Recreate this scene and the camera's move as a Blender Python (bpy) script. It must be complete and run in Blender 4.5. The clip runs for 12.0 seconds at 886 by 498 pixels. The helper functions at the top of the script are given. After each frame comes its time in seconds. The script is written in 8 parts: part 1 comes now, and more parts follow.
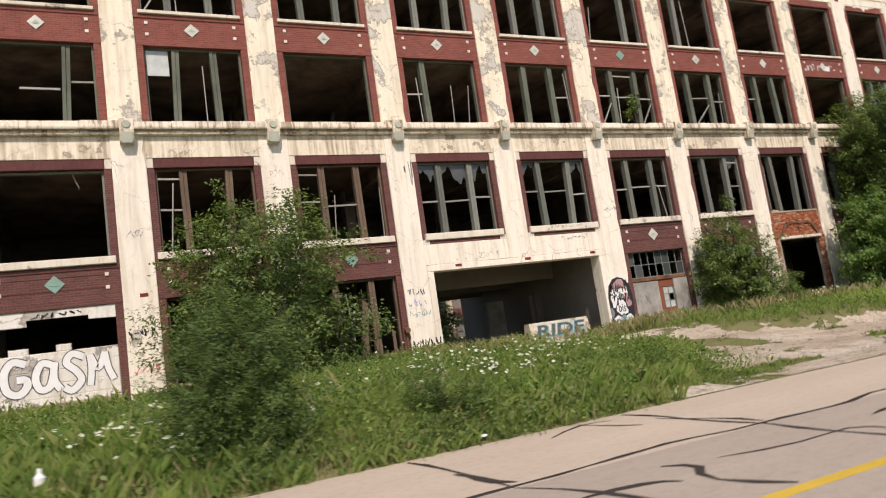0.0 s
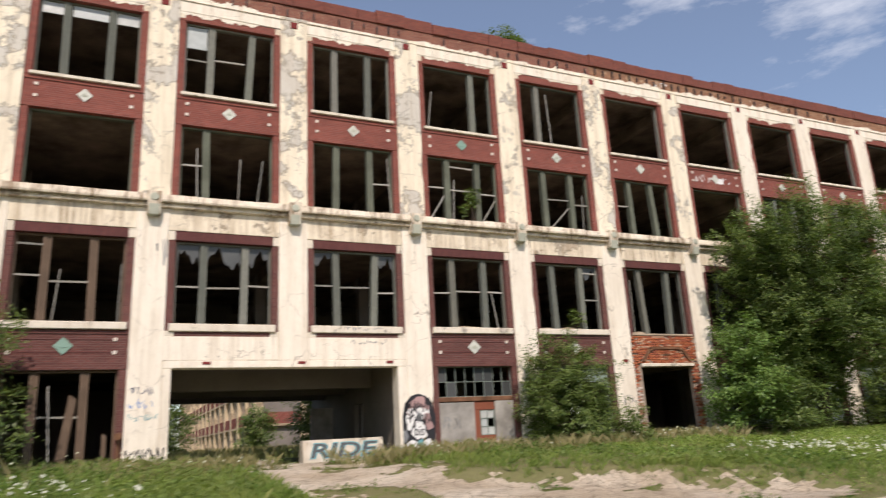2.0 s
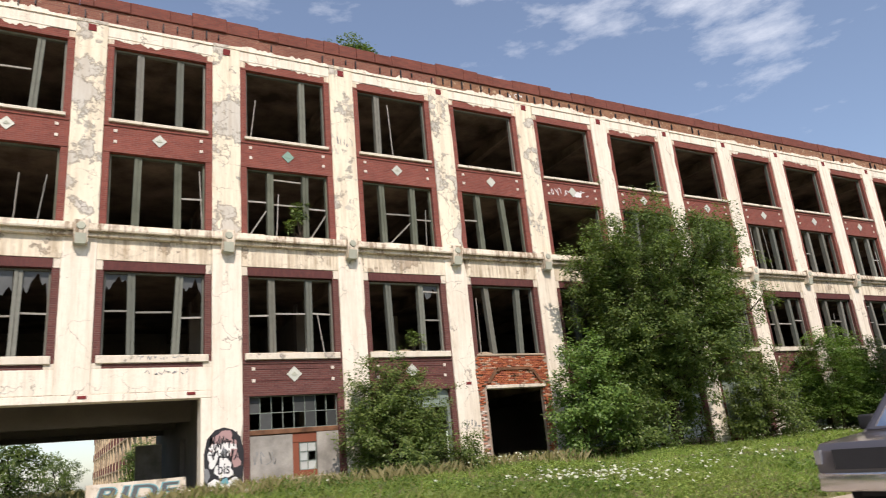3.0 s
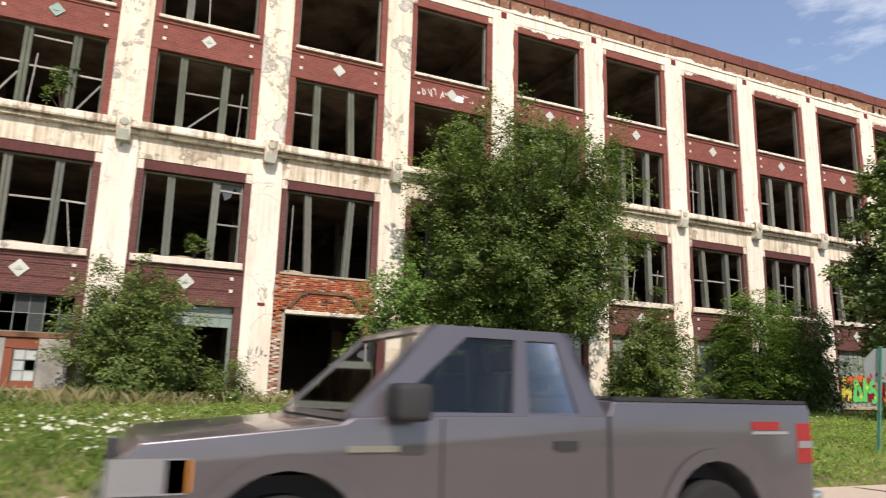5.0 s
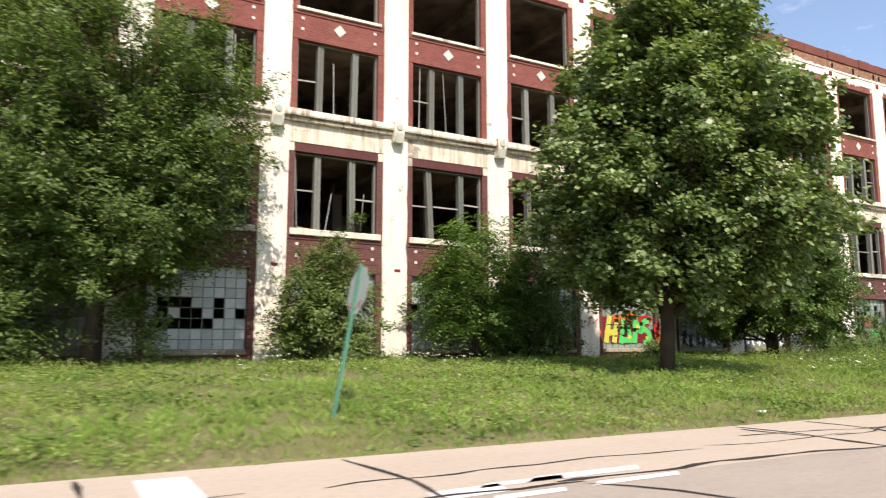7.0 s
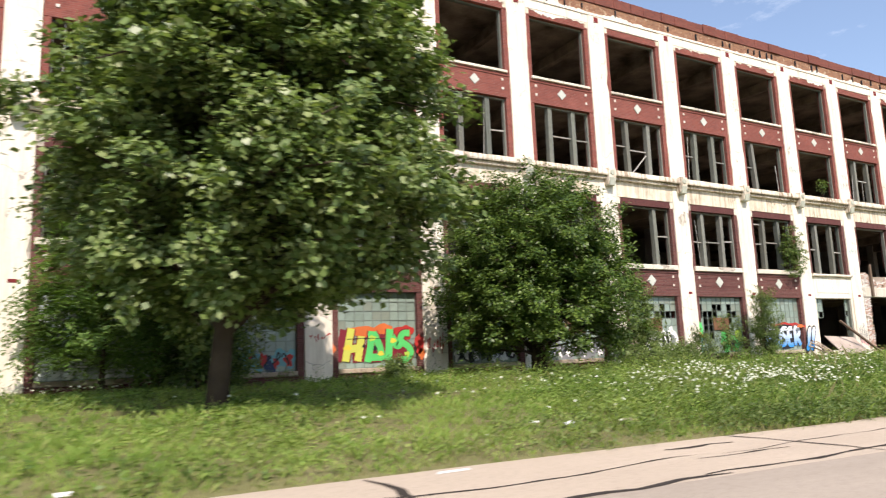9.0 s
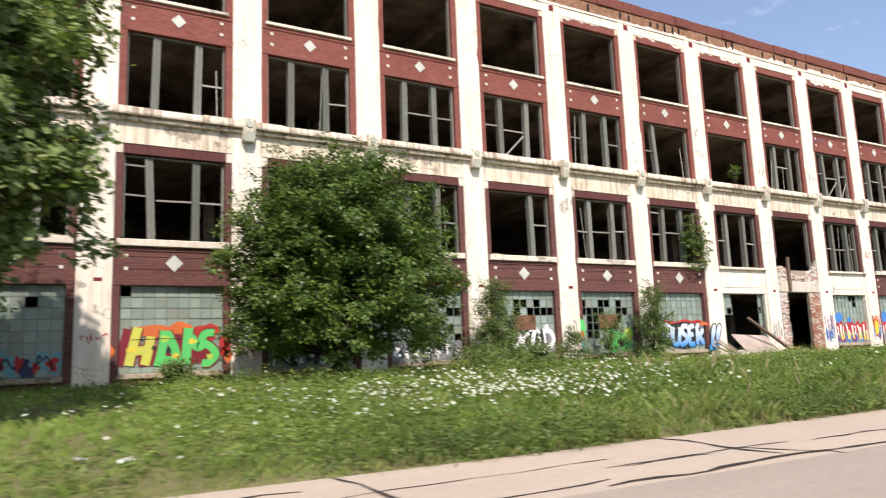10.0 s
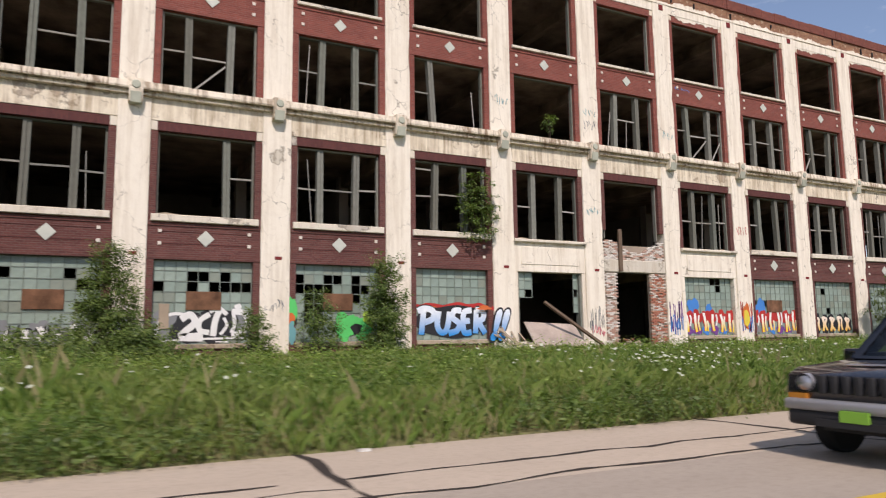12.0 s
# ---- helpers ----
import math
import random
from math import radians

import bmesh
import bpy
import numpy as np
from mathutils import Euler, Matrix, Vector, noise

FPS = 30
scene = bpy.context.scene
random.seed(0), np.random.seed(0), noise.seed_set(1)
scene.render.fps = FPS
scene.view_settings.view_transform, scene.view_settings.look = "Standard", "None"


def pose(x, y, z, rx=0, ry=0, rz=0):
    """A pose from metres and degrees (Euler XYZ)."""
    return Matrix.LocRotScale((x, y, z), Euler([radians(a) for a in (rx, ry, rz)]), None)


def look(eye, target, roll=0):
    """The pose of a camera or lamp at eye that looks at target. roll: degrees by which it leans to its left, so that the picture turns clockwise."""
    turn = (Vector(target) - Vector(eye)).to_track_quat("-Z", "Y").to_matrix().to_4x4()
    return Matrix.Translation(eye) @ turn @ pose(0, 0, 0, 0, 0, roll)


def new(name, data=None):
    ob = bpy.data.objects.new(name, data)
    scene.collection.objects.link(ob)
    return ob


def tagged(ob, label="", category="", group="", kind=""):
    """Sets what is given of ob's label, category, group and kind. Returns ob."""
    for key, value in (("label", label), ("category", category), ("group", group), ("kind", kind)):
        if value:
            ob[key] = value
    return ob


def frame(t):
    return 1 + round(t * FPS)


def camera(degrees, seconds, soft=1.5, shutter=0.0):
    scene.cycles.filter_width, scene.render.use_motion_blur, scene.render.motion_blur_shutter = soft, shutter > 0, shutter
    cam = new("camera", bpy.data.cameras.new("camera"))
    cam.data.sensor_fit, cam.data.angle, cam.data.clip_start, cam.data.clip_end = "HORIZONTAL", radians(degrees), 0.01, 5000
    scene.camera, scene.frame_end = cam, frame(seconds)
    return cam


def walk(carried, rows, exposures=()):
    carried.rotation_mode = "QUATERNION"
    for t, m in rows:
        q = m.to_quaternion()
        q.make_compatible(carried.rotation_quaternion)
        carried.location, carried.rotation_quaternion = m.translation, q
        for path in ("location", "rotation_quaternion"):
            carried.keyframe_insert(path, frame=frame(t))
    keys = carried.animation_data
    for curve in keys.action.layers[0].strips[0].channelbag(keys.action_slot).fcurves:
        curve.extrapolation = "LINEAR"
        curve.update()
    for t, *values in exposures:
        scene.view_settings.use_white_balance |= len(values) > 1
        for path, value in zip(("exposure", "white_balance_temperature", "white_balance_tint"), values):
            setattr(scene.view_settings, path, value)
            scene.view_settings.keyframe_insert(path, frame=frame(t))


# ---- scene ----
cam = camera(64.51, 12.0, soft=1.1, shutter=0.3)

# seconds, x, y, pitch, roll, yaw; the eye stays 1.45 m above the road
PATH = [
    (0.0, pose(-10.01, -23.26, 1.45, 97.40, 8.19, -24.79)),
    (0.5, pose(-7.76, -23.35, 1.45, 98.26, 2.44, -21.17)),
    (1.0, pose(-5.39, -23.41, 1.45, 104.56, 0.69, -18.74)),
    (1.5, pose(-2.97, -23.60, 1.45, 103.86, -0.30, -17.84)),
    (2.0, pose(-0.65, -23.59, 1.45, 105.02, 3.01, -24.12)),
    (2.5, pose(1.73, -23.82, 1.45, 106.41, 4.56, -26.53)),
    (3.0, pose(4.11, -23.97, 1.45, 106.50, 5.14, -28.18)),
    (3.2, pose(5.08, -23.96, 1.45, 106.40, 5.14, -28.11)),
    (4.8, pose(13.07, -23.28, 1.45, 101.65, -1.02, -24.97)),
    (5.0, pose(14.16, -23.31, 1.45, 101.51, -1.43, -25.02)),
    (5.5, pose(17.03, -23.46, 1.45, 102.58, -0.93, -27.10)),
    (6.0, pose(19.79, -23.55, 1.45, 102.88, -0.14, -28.18)),
    (6.5, pose(22.67, -23.70, 1.45, 100.26, 0.08, -28.22)),
    (6.7, pose(23.98, -23.56, 1.45, 98.23, -0.22, -28.38)),
    (8.3, pose(33.32, -23.17, 1.45, 96.70, 1.74, -28.70)),
    (8.5, pose(34.53, -23.15, 1.45, 97.20, 1.88, -29.01)),
    (9.0, pose(37.58, -23.18, 1.45, 98.94, 2.18, -29.19)),
    (9.5, pose(41.05, -23.30, 1.45, 99.63, 2.25, -29.22)),
    (10.0, pose(44.42, -23.41, 1.45, 98.60, 2.22, -29.47)),
    (10.5, pose(47.82, -23.61, 1.45, 97.51, 2.61, -29.31)),
    (11.0, pose(51.36, -23.59, 1.45, 97.50, 2.35, -28.88)),
    (11.5, pose(54.85, -23.70, 1.45, 97.73, 1.99, -28.49)),
    (12.0, pose(58.30, -23.78, 1.45, 96.96, 0.75, -26.85)),
]
# seconds, stops, kelvin, tint
EXPOSURES = [(0.0, -0.1, 6700, 15), (1.5, -0.1, 6650, 15), (3.0, 0.05, 6550, 14), (5.0, 0.2, 6600, 14), (6.5, 0.54, 6500, 13), (8.5, 0.5, 6450, 13), (9.5, 0.45, 6450, 14), (10.5, 0.25, 6400, 15), (11.0, 0.12, 6400, 15), (11.5, -0.05, 6400, 16), (12.0, -0.22, 6400, 17)]
walk(cam, PATH, EXPOSURES)
# ---- light ----
SUN_EL, SUN_AZ = 47.0, 196.0      # degrees above the horizon; compass from +y, clockwise seen from above

world = bpy.data.worlds.new("sky_world")
scene.world = world
world.use_nodes = True
wn, wl = world.node_tree.nodes, world.node_tree.links
wn.clear()
w_out = wn.new("ShaderNodeOutputWorld")
w_bg = wn.new("ShaderNodeBackground")
w_sky = wn.new("ShaderNodeTexSky")
w_sky.sky_type = "NISHITA"
w_sky.sun_disc = False
w_sky.sun_elevation = radians(SUN_EL)
w_sky.sun_rotation = radians(SUN_AZ)
w_sky.air_density, w_sky.dust_density, w_sky.ozone_density = 1.0, 0.9, 1.7
w_co = wn.new("ShaderNodeTexCoord")
w_map = wn.new("ShaderNodeMapping")
w_map.inputs["Scale"].default_value = (3.0, 3.0, 9.0)
w_map.inputs["Rotation"].default_value = (0.0, radians(16), radians(20))
w_noise = wn.new("ShaderNodeTexNoise")
w_noise.inputs["Scale"].default_value = 1.7
w_noise.inputs["Detail"].default_value = 7.0
w_noise.inputs["Roughness"].default_value = 0.6
w_ramp = wn.new("ShaderNodeValToRGB")
w_ramp.color_ramp.elements[0].position, w_ramp.color_ramp.elements[1].position = 0.55, 0.80
w_ramp.color_ramp.elements[0].color = (0.07, 0.07, 0.07, 1)
w_ramp.color_ramp.elements[1].color = (0.85, 0.85, 0.85, 1)
w_mix = wn.new("ShaderNodeMixRGB")
w_mix.inputs["Color2"].default_value = (6.6, 6.9, 7.4, 1)
wl.new(w_co.outputs["Generated"], w_map.inputs["Vector"])
wl.new(w_map.outputs["Vector"], w_noise.inputs["Vector"])
wl.new(w_noise.outputs["Fac"], w_ramp.inputs["Fac"])
wl.new(w_ramp.outputs["Color"], w_mix.inputs["Fac"])
wl.new(w_sky.outputs["Color"], w_mix.inputs["Color1"])
wl.new(w_mix.outputs["Color"], w_bg.inputs["Color"])
wl.new(w_bg.outputs["Background"], w_out.inputs["Surface"])
w_bg.inputs["Strength"].default_value = 0.15

sun_data = bpy.data.lights.new("sun", "SUN")
sun_data.energy, sun_data.angle, sun_data.color = 4.6, radians(0.55), (1.0, 0.885, 0.775)
sun = new("sun", sun_data)
az, el = radians(SUN_AZ), radians(SUN_EL)
toward = Vector((math.sin(az) * math.cos(el), math.cos(az) * math.cos(el), math.sin(el)))
sun.matrix_world = look(toward * 60, (0, 0, 0))
scene.view_settings.exposure = 0.0

# ---- materials ----
def mat_nodes(name, rough=0.85, spec=0.3):
    m = bpy.data.materials.new(name)
    m.use_nodes = True
    n, l = m.node_tree.nodes, m.node_tree.links
    b = n["Principled BSDF"]
    b.inputs["Roughness"].default_value = rough
    b.inputs["Specular IOR Level"].default_value = spec
    return m, n, l, b


def coords(n, l, scale=(1, 1, 1), rot=(0, 0, 0)):
    c, mp = n.new("ShaderNodeTexCoord"), n.new("ShaderNodeMapping")
    mp.inputs["Scale"].default_value = scale
    mp.inputs["Rotation"].default_value = rot
    l.new(c.outputs["Object"], mp.inputs["Vector"])
    return mp.outputs["Vector"]


def noise_fac(n, l, vec, scale, detail=6.0, rough=0.6, lo=0.4, hi=0.6):
    t, r = n.new("ShaderNodeTexNoise"), n.new("ShaderNodeMapRange")
    t.inputs["Scale"].default_value, t.inputs["Detail"].default_value, t.inputs["Roughness"].default_value = scale, detail, rough
    l.new(vec, t.inputs["Vector"])
    r.inputs["From Min"].default_value, r.inputs["From Max"].default_value = lo, hi
    l.new(t.outputs["Fac"], r.inputs["Value"])
    return r.outputs["Result"]


def mixc(n, l, fac, a, b, how="MIX"):
    m = n.new("ShaderNodeMixRGB")
    m.blend_type = how
    for key, v in (("Fac", fac), ("Color1", a), ("Color2", b)):
        if isinstance(v, (int, float)):
            m.inputs[key].default_value = v
        elif isinstance(v, tuple):
            m.inputs[key].default_value = (*v, 1)
        else:
            l.new(v, m.inputs[key])
    return m.outputs["Color"]


def times(n, l, a, b):
    m = n.new("ShaderNodeMath")
    m.operation = "MULTIPLY"
    for i, v in enumerate((a, b)):
        if isinstance(v, (int, float)):
            m.inputs[i].default_value = v
        else:
            l.new(v, m.inputs[i])
    return m.outputs[0]


def bump(n, l, b, height, strength=0.3, dist=0.02):
    k = n.new("ShaderNodeBump")
    k.inputs["Strength"].default_value, k.inputs["Distance"].default_value = strength, dist
    l.new(height, k.inputs["Height"])
    l.new(k.outputs["Normal"], b.inputs["Normal"])


def plain(name, col, rough=0.7, spec=0.3, metal=0.0, vary=0.25, scale=3.0, relief=0.15):
    """Paint, cloth, wood or metal with a grain and a broad stain."""
    m, n, l, b = mat_nodes(name, rough, spec)
    b.inputs["Metallic"].default_value = metal
    v = coords(n, l)
    big = noise_fac(n, l, v, scale * 0.25, 5, 0.6, 0.3, 0.7)
    fine = noise_fac(n, l, v, scale * 6, 4, 0.6, 0.3, 0.7)
    dark = tuple(c * (1 - vary) for c in col)
    c = mixc(n, l, big, dark, col)
    c = mixc(n, l, times(n, l, fine, 0.3), c, dark)
    l.new(c, b.inputs["Base Color"])
    bump(n, l, b, fine, relief, 0.01)
    return m


def crack_fac(n, l, vec, scale, width):
    """Thin broken cracks: the edges of warped cells."""
    w, ad, vo, r = n.new("ShaderNodeTexNoise"), n.new("ShaderNodeVectorMath"), n.new("ShaderNodeTexVoronoi"), n.new("ShaderNodeMapRange")
    w.inputs["Scale"].default_value, w.inputs["Detail"].default_value = 1.6, 5
    l.new(vec, w.inputs["Vector"])
    ad.operation = "ADD"
    l.new(vec, ad.inputs[0])
    l.new(w.outputs["Color"], ad.inputs[1])
    vo.feature = "DISTANCE_TO_EDGE"
    vo.inputs["Scale"].default_value = scale
    l.new(ad.outputs[0], vo.inputs["Vector"])
    r.inputs["From Min"].default_value, r.inputs["From Max"].default_value = width, width * 0.4
    l.new(vo.outputs["Distance"], r.inputs["Value"])
    return r.outputs["Result"]


def stucco(name, col, worn, patch=0.56, streak=0.5, cracks=0.6, run=0.52):
    """Painted render: peeled patches with broken rims, cracks, rain streaks, soot and hairline grain."""
    m, n, l, b = mat_nodes(name, 0.92, 0.15)
    v = coords(n, l)
    vs = coords(n, l, (2.2, 2.2, 0.16))
    vd = coords(n, l, (7.0, 7.0, 0.45))
    patches = noise_fac(n, l, v, 0.6, 9, 0.64, patch, patch + 0.02)
    rim = noise_fac(n, l, v, 0.6, 9, 0.64, patch - 0.025, patch - 0.004)
    patches2 = noise_fac(n, l, v, 1.4, 7, 0.7, patch + 0.03, patch + 0.06)
    streaks = noise_fac(n, l, vs, 1.5, 6, 0.65, 0.46, 0.75)
    drips = noise_fac(n, l, vd, 1.0, 5, 0.6, run, run + 0.2)
    drips = times(n, l, drips, noise_fac(n, l, v, 1.1, 5, 0.65, 0.40, 0.62))
    fine = noise_fac(n, l, v, 22, 4, 0.65, 0.3, 0.7)
    dirt = noise_fac(n, l, v, 3.5, 6, 0.7, 0.5, 0.8)
    spots = noise_fac(n, l, v, 2.6, 8, 0.75, 0.66, 0.70)
    some = noise_fac(n, l, v, 0.9, 4, 0.6, 0.45, 0.6)
    crack = times(n, l, crack_fac(n, l, v, 0.75, 0.012), some)
    c = mixc(n, l, times(n, l, rim, 0.85), col, tuple(w * 0.38 for w in worn))
    c = mixc(n, l, patches, c, worn)
    c = mixc(n, l, times(n, l, patches2, 0.7), c, tuple(w * 0.78 for w in worn))
    c = mixc(n, l, times(n, l, streaks, streak), c, (0.36, 0.27, 0.17))
    c = mixc(n, l, times(n, l, drips, streak * 0.75), c, (0.24, 0.175, 0.11))
    c = mixc(n, l, times(n, l, dirt, 0.28), c, (0.45, 0.38, 0.29))
    c = mixc(n, l, times(n, l, spots, 0.55), c, (0.20, 0.16, 0.12))
    c = mixc(n, l, times(n, l, crack, cracks), c, (0.10, 0.08, 0.065))
    c = mixc(n, l, times(n, l, fine, 0.12), c, (0.3, 0.26, 0.2))
    l.new(c, b.inputs["Base Color"])
    h = mixc(n, l, 0.35, patches, fine)
    h = mixc(n, l, times(n, l, crack, 0.7), h, (0.0, 0.0, 0.0))
    bump(n, l, b, h, 0.45, 0.025)
    return m


def brickwork(name, c1, c2, joint, soldier=False, worn=(0.5, 0.42, 0.36), wear=0.72):
    m, n, l, b = mat_nodes(name, 0.9, 0.2)
    c = n.new("ShaderNodeTexCoord")
    sep, com = n.new("ShaderNodeSeparateXYZ"), n.new("ShaderNodeCombineXYZ")
    l.new(c.outputs["Object"], sep.inputs[0])
    add = n.new("ShaderNodeMath")
    l.new(sep.outputs["X"], add.inputs[0])
    l.new(sep.outputs["Y"], add.inputs[1])
    l.new(add.outputs[0], com.inputs["Y" if soldier else "X"])
    l.new(sep.outputs["Z"], com.inputs["X" if soldier else "Y"])
    t = n.new("ShaderNodeTexBrick")
    t.inputs["Scale"].default_value = 1.0
    t.inputs["Brick Width"].default_value, t.inputs["Row Height"].default_value = 0.215, 0.072
    t.inputs["Mortar Size"].default_value, t.inputs["Mortar Smooth"].default_value = 0.007, 0.2
    t.inputs["Bias"].default_value = -0.1
    l.new(com.outputs[0], t.inputs["Vector"])
    for key, v in (("Color1", c1), ("Color2", c2), ("Mortar", joint)):
        t.inputs[key].default_value = (*v, 1)
    v = c.outputs["Object"]
    big = noise_fac(n, l, v, 0.7, 6, 0.65, 0.35, 0.7)
    spots = noise_fac(n, l, v, 5.0, 6, 0.7, wear, wear + 0.06)
    col = mixc(n, l, times(n, l, big, 0.35), t.outputs["Color"], tuple(x * 0.55 for x in c2))
    col = mixc(n, l, times(n, l, spots, 0.8), col, worn)
    l.new(col, b.inputs["Base Color"])
    inv = n.new("ShaderNodeMath")
    inv.operation, inv.inputs[0].default_value = "SUBTRACT", 1.0
    l.new(t.outputs["Fac"], inv.inputs[1])
    bump(n, l, b, inv.outputs[0], 0.7, 0.012)
    return m


def vary_object(name, cols, rough=0.9, spec=0.2, scale=9.0):
    """One colour out of a ramp for each object."""
    m, n, l, b = mat_nodes(name, rough, spec)
    info, r = n.new("ShaderNodeObjectInfo"), n.new("ShaderNodeValToRGB")
    r.color_ramp.interpolation = "CONSTANT"
    el = r.color_ramp.elements
    while len(el) < len(cols):
        el.new(0.5)
    for i, c in enumerate(cols):
        el[i].position, el[i].color = i / len(cols), (*c, 1)
    l.new(info.outputs["Random"], r.inputs["Fac"])
    f = noise_fac(n, l, coords(n, l), scale, 5, 0.65, 0.35, 0.75)
    c = mixc(n, l, times(n, l, f, 0.45), r.outputs["Color"], tuple(x * 0.45 for x in cols[0]))
    l.new(c, b.inputs["Base Color"])
    bump(n, l, b, f, 0.3, 0.01)
    return m


def foliage(name, cols, thru=0.35, rough=0.5, tint=None, spec=0.35):
    """Leaves: a colour for each leaf, light through them."""
    m, n, l, b = mat_nodes(name, rough, spec)
    g, r = n.new("ShaderNodeNewGeometry"), n.new("ShaderNodeValToRGB")
    el = r.color_ramp.elements
    while len(el) < len(cols):
        el.new(0.5)
    for i, c in enumerate(cols):
        el[i].position, el[i].color = i / (len(cols) - 1), (*c, 1)
    l.new(g.outputs["Random Per Island"], r.inputs["Fac"])
    broad = noise_fac(n, l, coords(n, l), 0.8, 4, 0.6, 0.35, 0.7)
    c = mixc(n, l, times(n, l, broad, 0.45), r.outputs["Color"], tuple(x * 0.6 for x in cols[0]))
    if tint:
        wide = noise_fac(n, l, coords(n, l), 0.33, 5, 0.65, 0.46, 0.66)
        c = mixc(n, l, times(n, l, wide, 0.6), c, tint)
        drift = noise_fac(n, l, coords(n, l), 1.1, 4, 0.6, 0.50, 0.64)
        c = mixc(n, l, times(n, l, drift, 0.55), c, tuple(x * 0.75 for x in cols[0]))
    l.new(c, b.inputs["Base Color"])
    tr, mx = n.new("ShaderNodeBsdfTranslucent"), n.new("ShaderNodeMixShader")
    l.new(mixc(n, l, 1.0, c, (1.25, 1.35, 0.6), "MULTIPLY"), tr.inputs["Color"])
    mx.inputs[0].default_value = thru
    l.new(b.outputs[0], mx.inputs[1])
    l.new(tr.outputs[0], mx.inputs[2])
    l.new(mx.outputs[0], n["Material Output"].inputs["Surface"])
    return m


def paint_fade(name, low, high, z0, z1):
    """Spray paint that goes from one colour to another up the wall."""
    m, n, l, b = mat_nodes(name, 0.6, 0.3)
    c, sep, r = n.new("ShaderNodeTexCoord"), n.new("ShaderNodeSeparateXYZ"), n.new("ShaderNodeMapRange")
    l.new(c.outputs["Object"], sep.inputs[0])
    l.new(sep.outputs["Z"], r.inputs["Value"])
    r.inputs["From Min"].default_value, r.inputs["From Max"].default_value = z0, z1
    f = noise_fac(n, l, c.outputs["Object"], 7.0, 5, 0.6, 0.3, 0.8)
    col = mixc(n, l, r.outputs["Result"], low, high)
    l.new(mixc(n, l, times(n, l, f, 0.25), col, tuple(x * 0.6 for x in low)), b.inputs["Base Color"])
    return m


def glassy(name, col, rough=0.15):
    m, n, l, b = mat_nodes(name, rough, 0.5)
    f = noise_fac(n, l, coords(n, l), 2.0, 6, 0.65, 0.35, 0.75)
    l.new(mixc(n, l, f, col, tuple(c * 0.6 for c in col)), b.inputs["Base Color"])
    return m


CREAM = stucco("cream_render", (0.80, 0.745, 0.635), (0.60, 0.56, 0.47), 0.675, 0.5)
PEELED = stucco("peeled_render", (0.80, 0.735, 0.585), (0.58, 0.56, 0.50), 0.555, 0.55)
OLIVE = plain("olive_wood", (0.15, 0.165, 0.125), 0.85, 0.2, 0, 0.45, 5)
BAND = stucco("stained_render", (0.76, 0.69, 0.55), (0.50, 0.43, 0.34), 0.60, 1.0, 0.5, 0.42)


def ledge_mat():
    """Cream ledge stone with close brown runs down its face and a sooty underside grain."""
    m, n, l, b = mat_nodes("streaked_ledge", 0.92, 0.15)
    v = coords(n, l)
    runs = noise_fac(n, l, coords(n, l, (8.0, 8.0, 0.6)), 1.0, 4, 0.6, 0.47, 0.56)
    wide = noise_fac(n, l, coords(n, l, (1.1, 1.1, 0.5)), 1.0, 6, 0.65, 0.38, 0.60)
    spots = noise_fac(n, l, v, 3.0, 7, 0.7, 0.56, 0.64)
    fine = noise_fac(n, l, v, 24, 4, 0.65, 0.3, 0.7)
    c = mixc(n, l, times(n, l, runs, wide), (0.78, 0.71, 0.58), (0.19, 0.125, 0.075))
    c = mixc(n, l, times(n, l, wide, 0.30), c, (0.42, 0.34, 0.25))
    c = mixc(n, l, times(n, l, spots, 0.5), c, (0.26, 0.20, 0.14))
    c = mixc(n, l, times(n, l, fine, 0.2), c, (0.3, 0.25, 0.19))
    l.new(c, b.inputs["Base Color"])
    bump(n, l, b, mixc(n, l, 0.5, spots, fine), 0.5, 0.02)
    return m


LEDGE = ledge_mat()
GROUNDSILL = stucco("ground_sill", (0.40, 0.33, 0.255), (0.26, 0.205, 0.155), 0.55, 0.7)
SILL = stucco("sill_stone", (0.67, 0.62, 0.52), (0.5, 0.46, 0.4), 0.6, 0.4)
RED = brickwork("red_brick", (0.26, 0.080, 0.060), (0.18, 0.054, 0.044), (0.24, 0.135, 0.11))
DARKRED = brickwork("dark_red_brick", (0.150, 0.058, 0.050), (0.10, 0.040, 0.036), (0.17, 0.115, 0.10))
SOLDIER = brickwork("soldier_brick", (0.135, 0.050, 0.045), (0.10, 0.036, 0.036), (0.09, 0.05, 0.045), True)
OCHRE = brickwork("ochre_brick", (0.33, 0.175, 0.10), (0.21, 0.095, 0.06), (0.27, 0.19, 0.13), False, (0.48, 0.37, 0.25), 0.57)
REDBROWN = brickwork("red_brown_brick", (0.27, 0.115, 0.080), (0.19, 0.075, 0.058), (0.24, 0.165, 0.12), False, (0.47, 0.37, 0.27), 0.62)
COPING = brickwork("coping_brick", (0.23, 0.075, 0.055), (0.16, 0.055, 0.045), (0.14, 0.08, 0.06))
BRICK = vary_object("orange_brick", [(0.34, 0.105, 0.05), (0.42, 0.15, 0.075), (0.28, 0.085, 0.05), (0.48, 0.30, 0.20), (0.38, 0.12, 0.055)])
PALEBRICK = vary_object("pale_brick", [(0.38, 0.15, 0.10), (0.54, 0.47, 0.40), (0.48, 0.27, 0.19), (0.64, 0.59, 0.52), (0.42, 0.19, 0.13)])
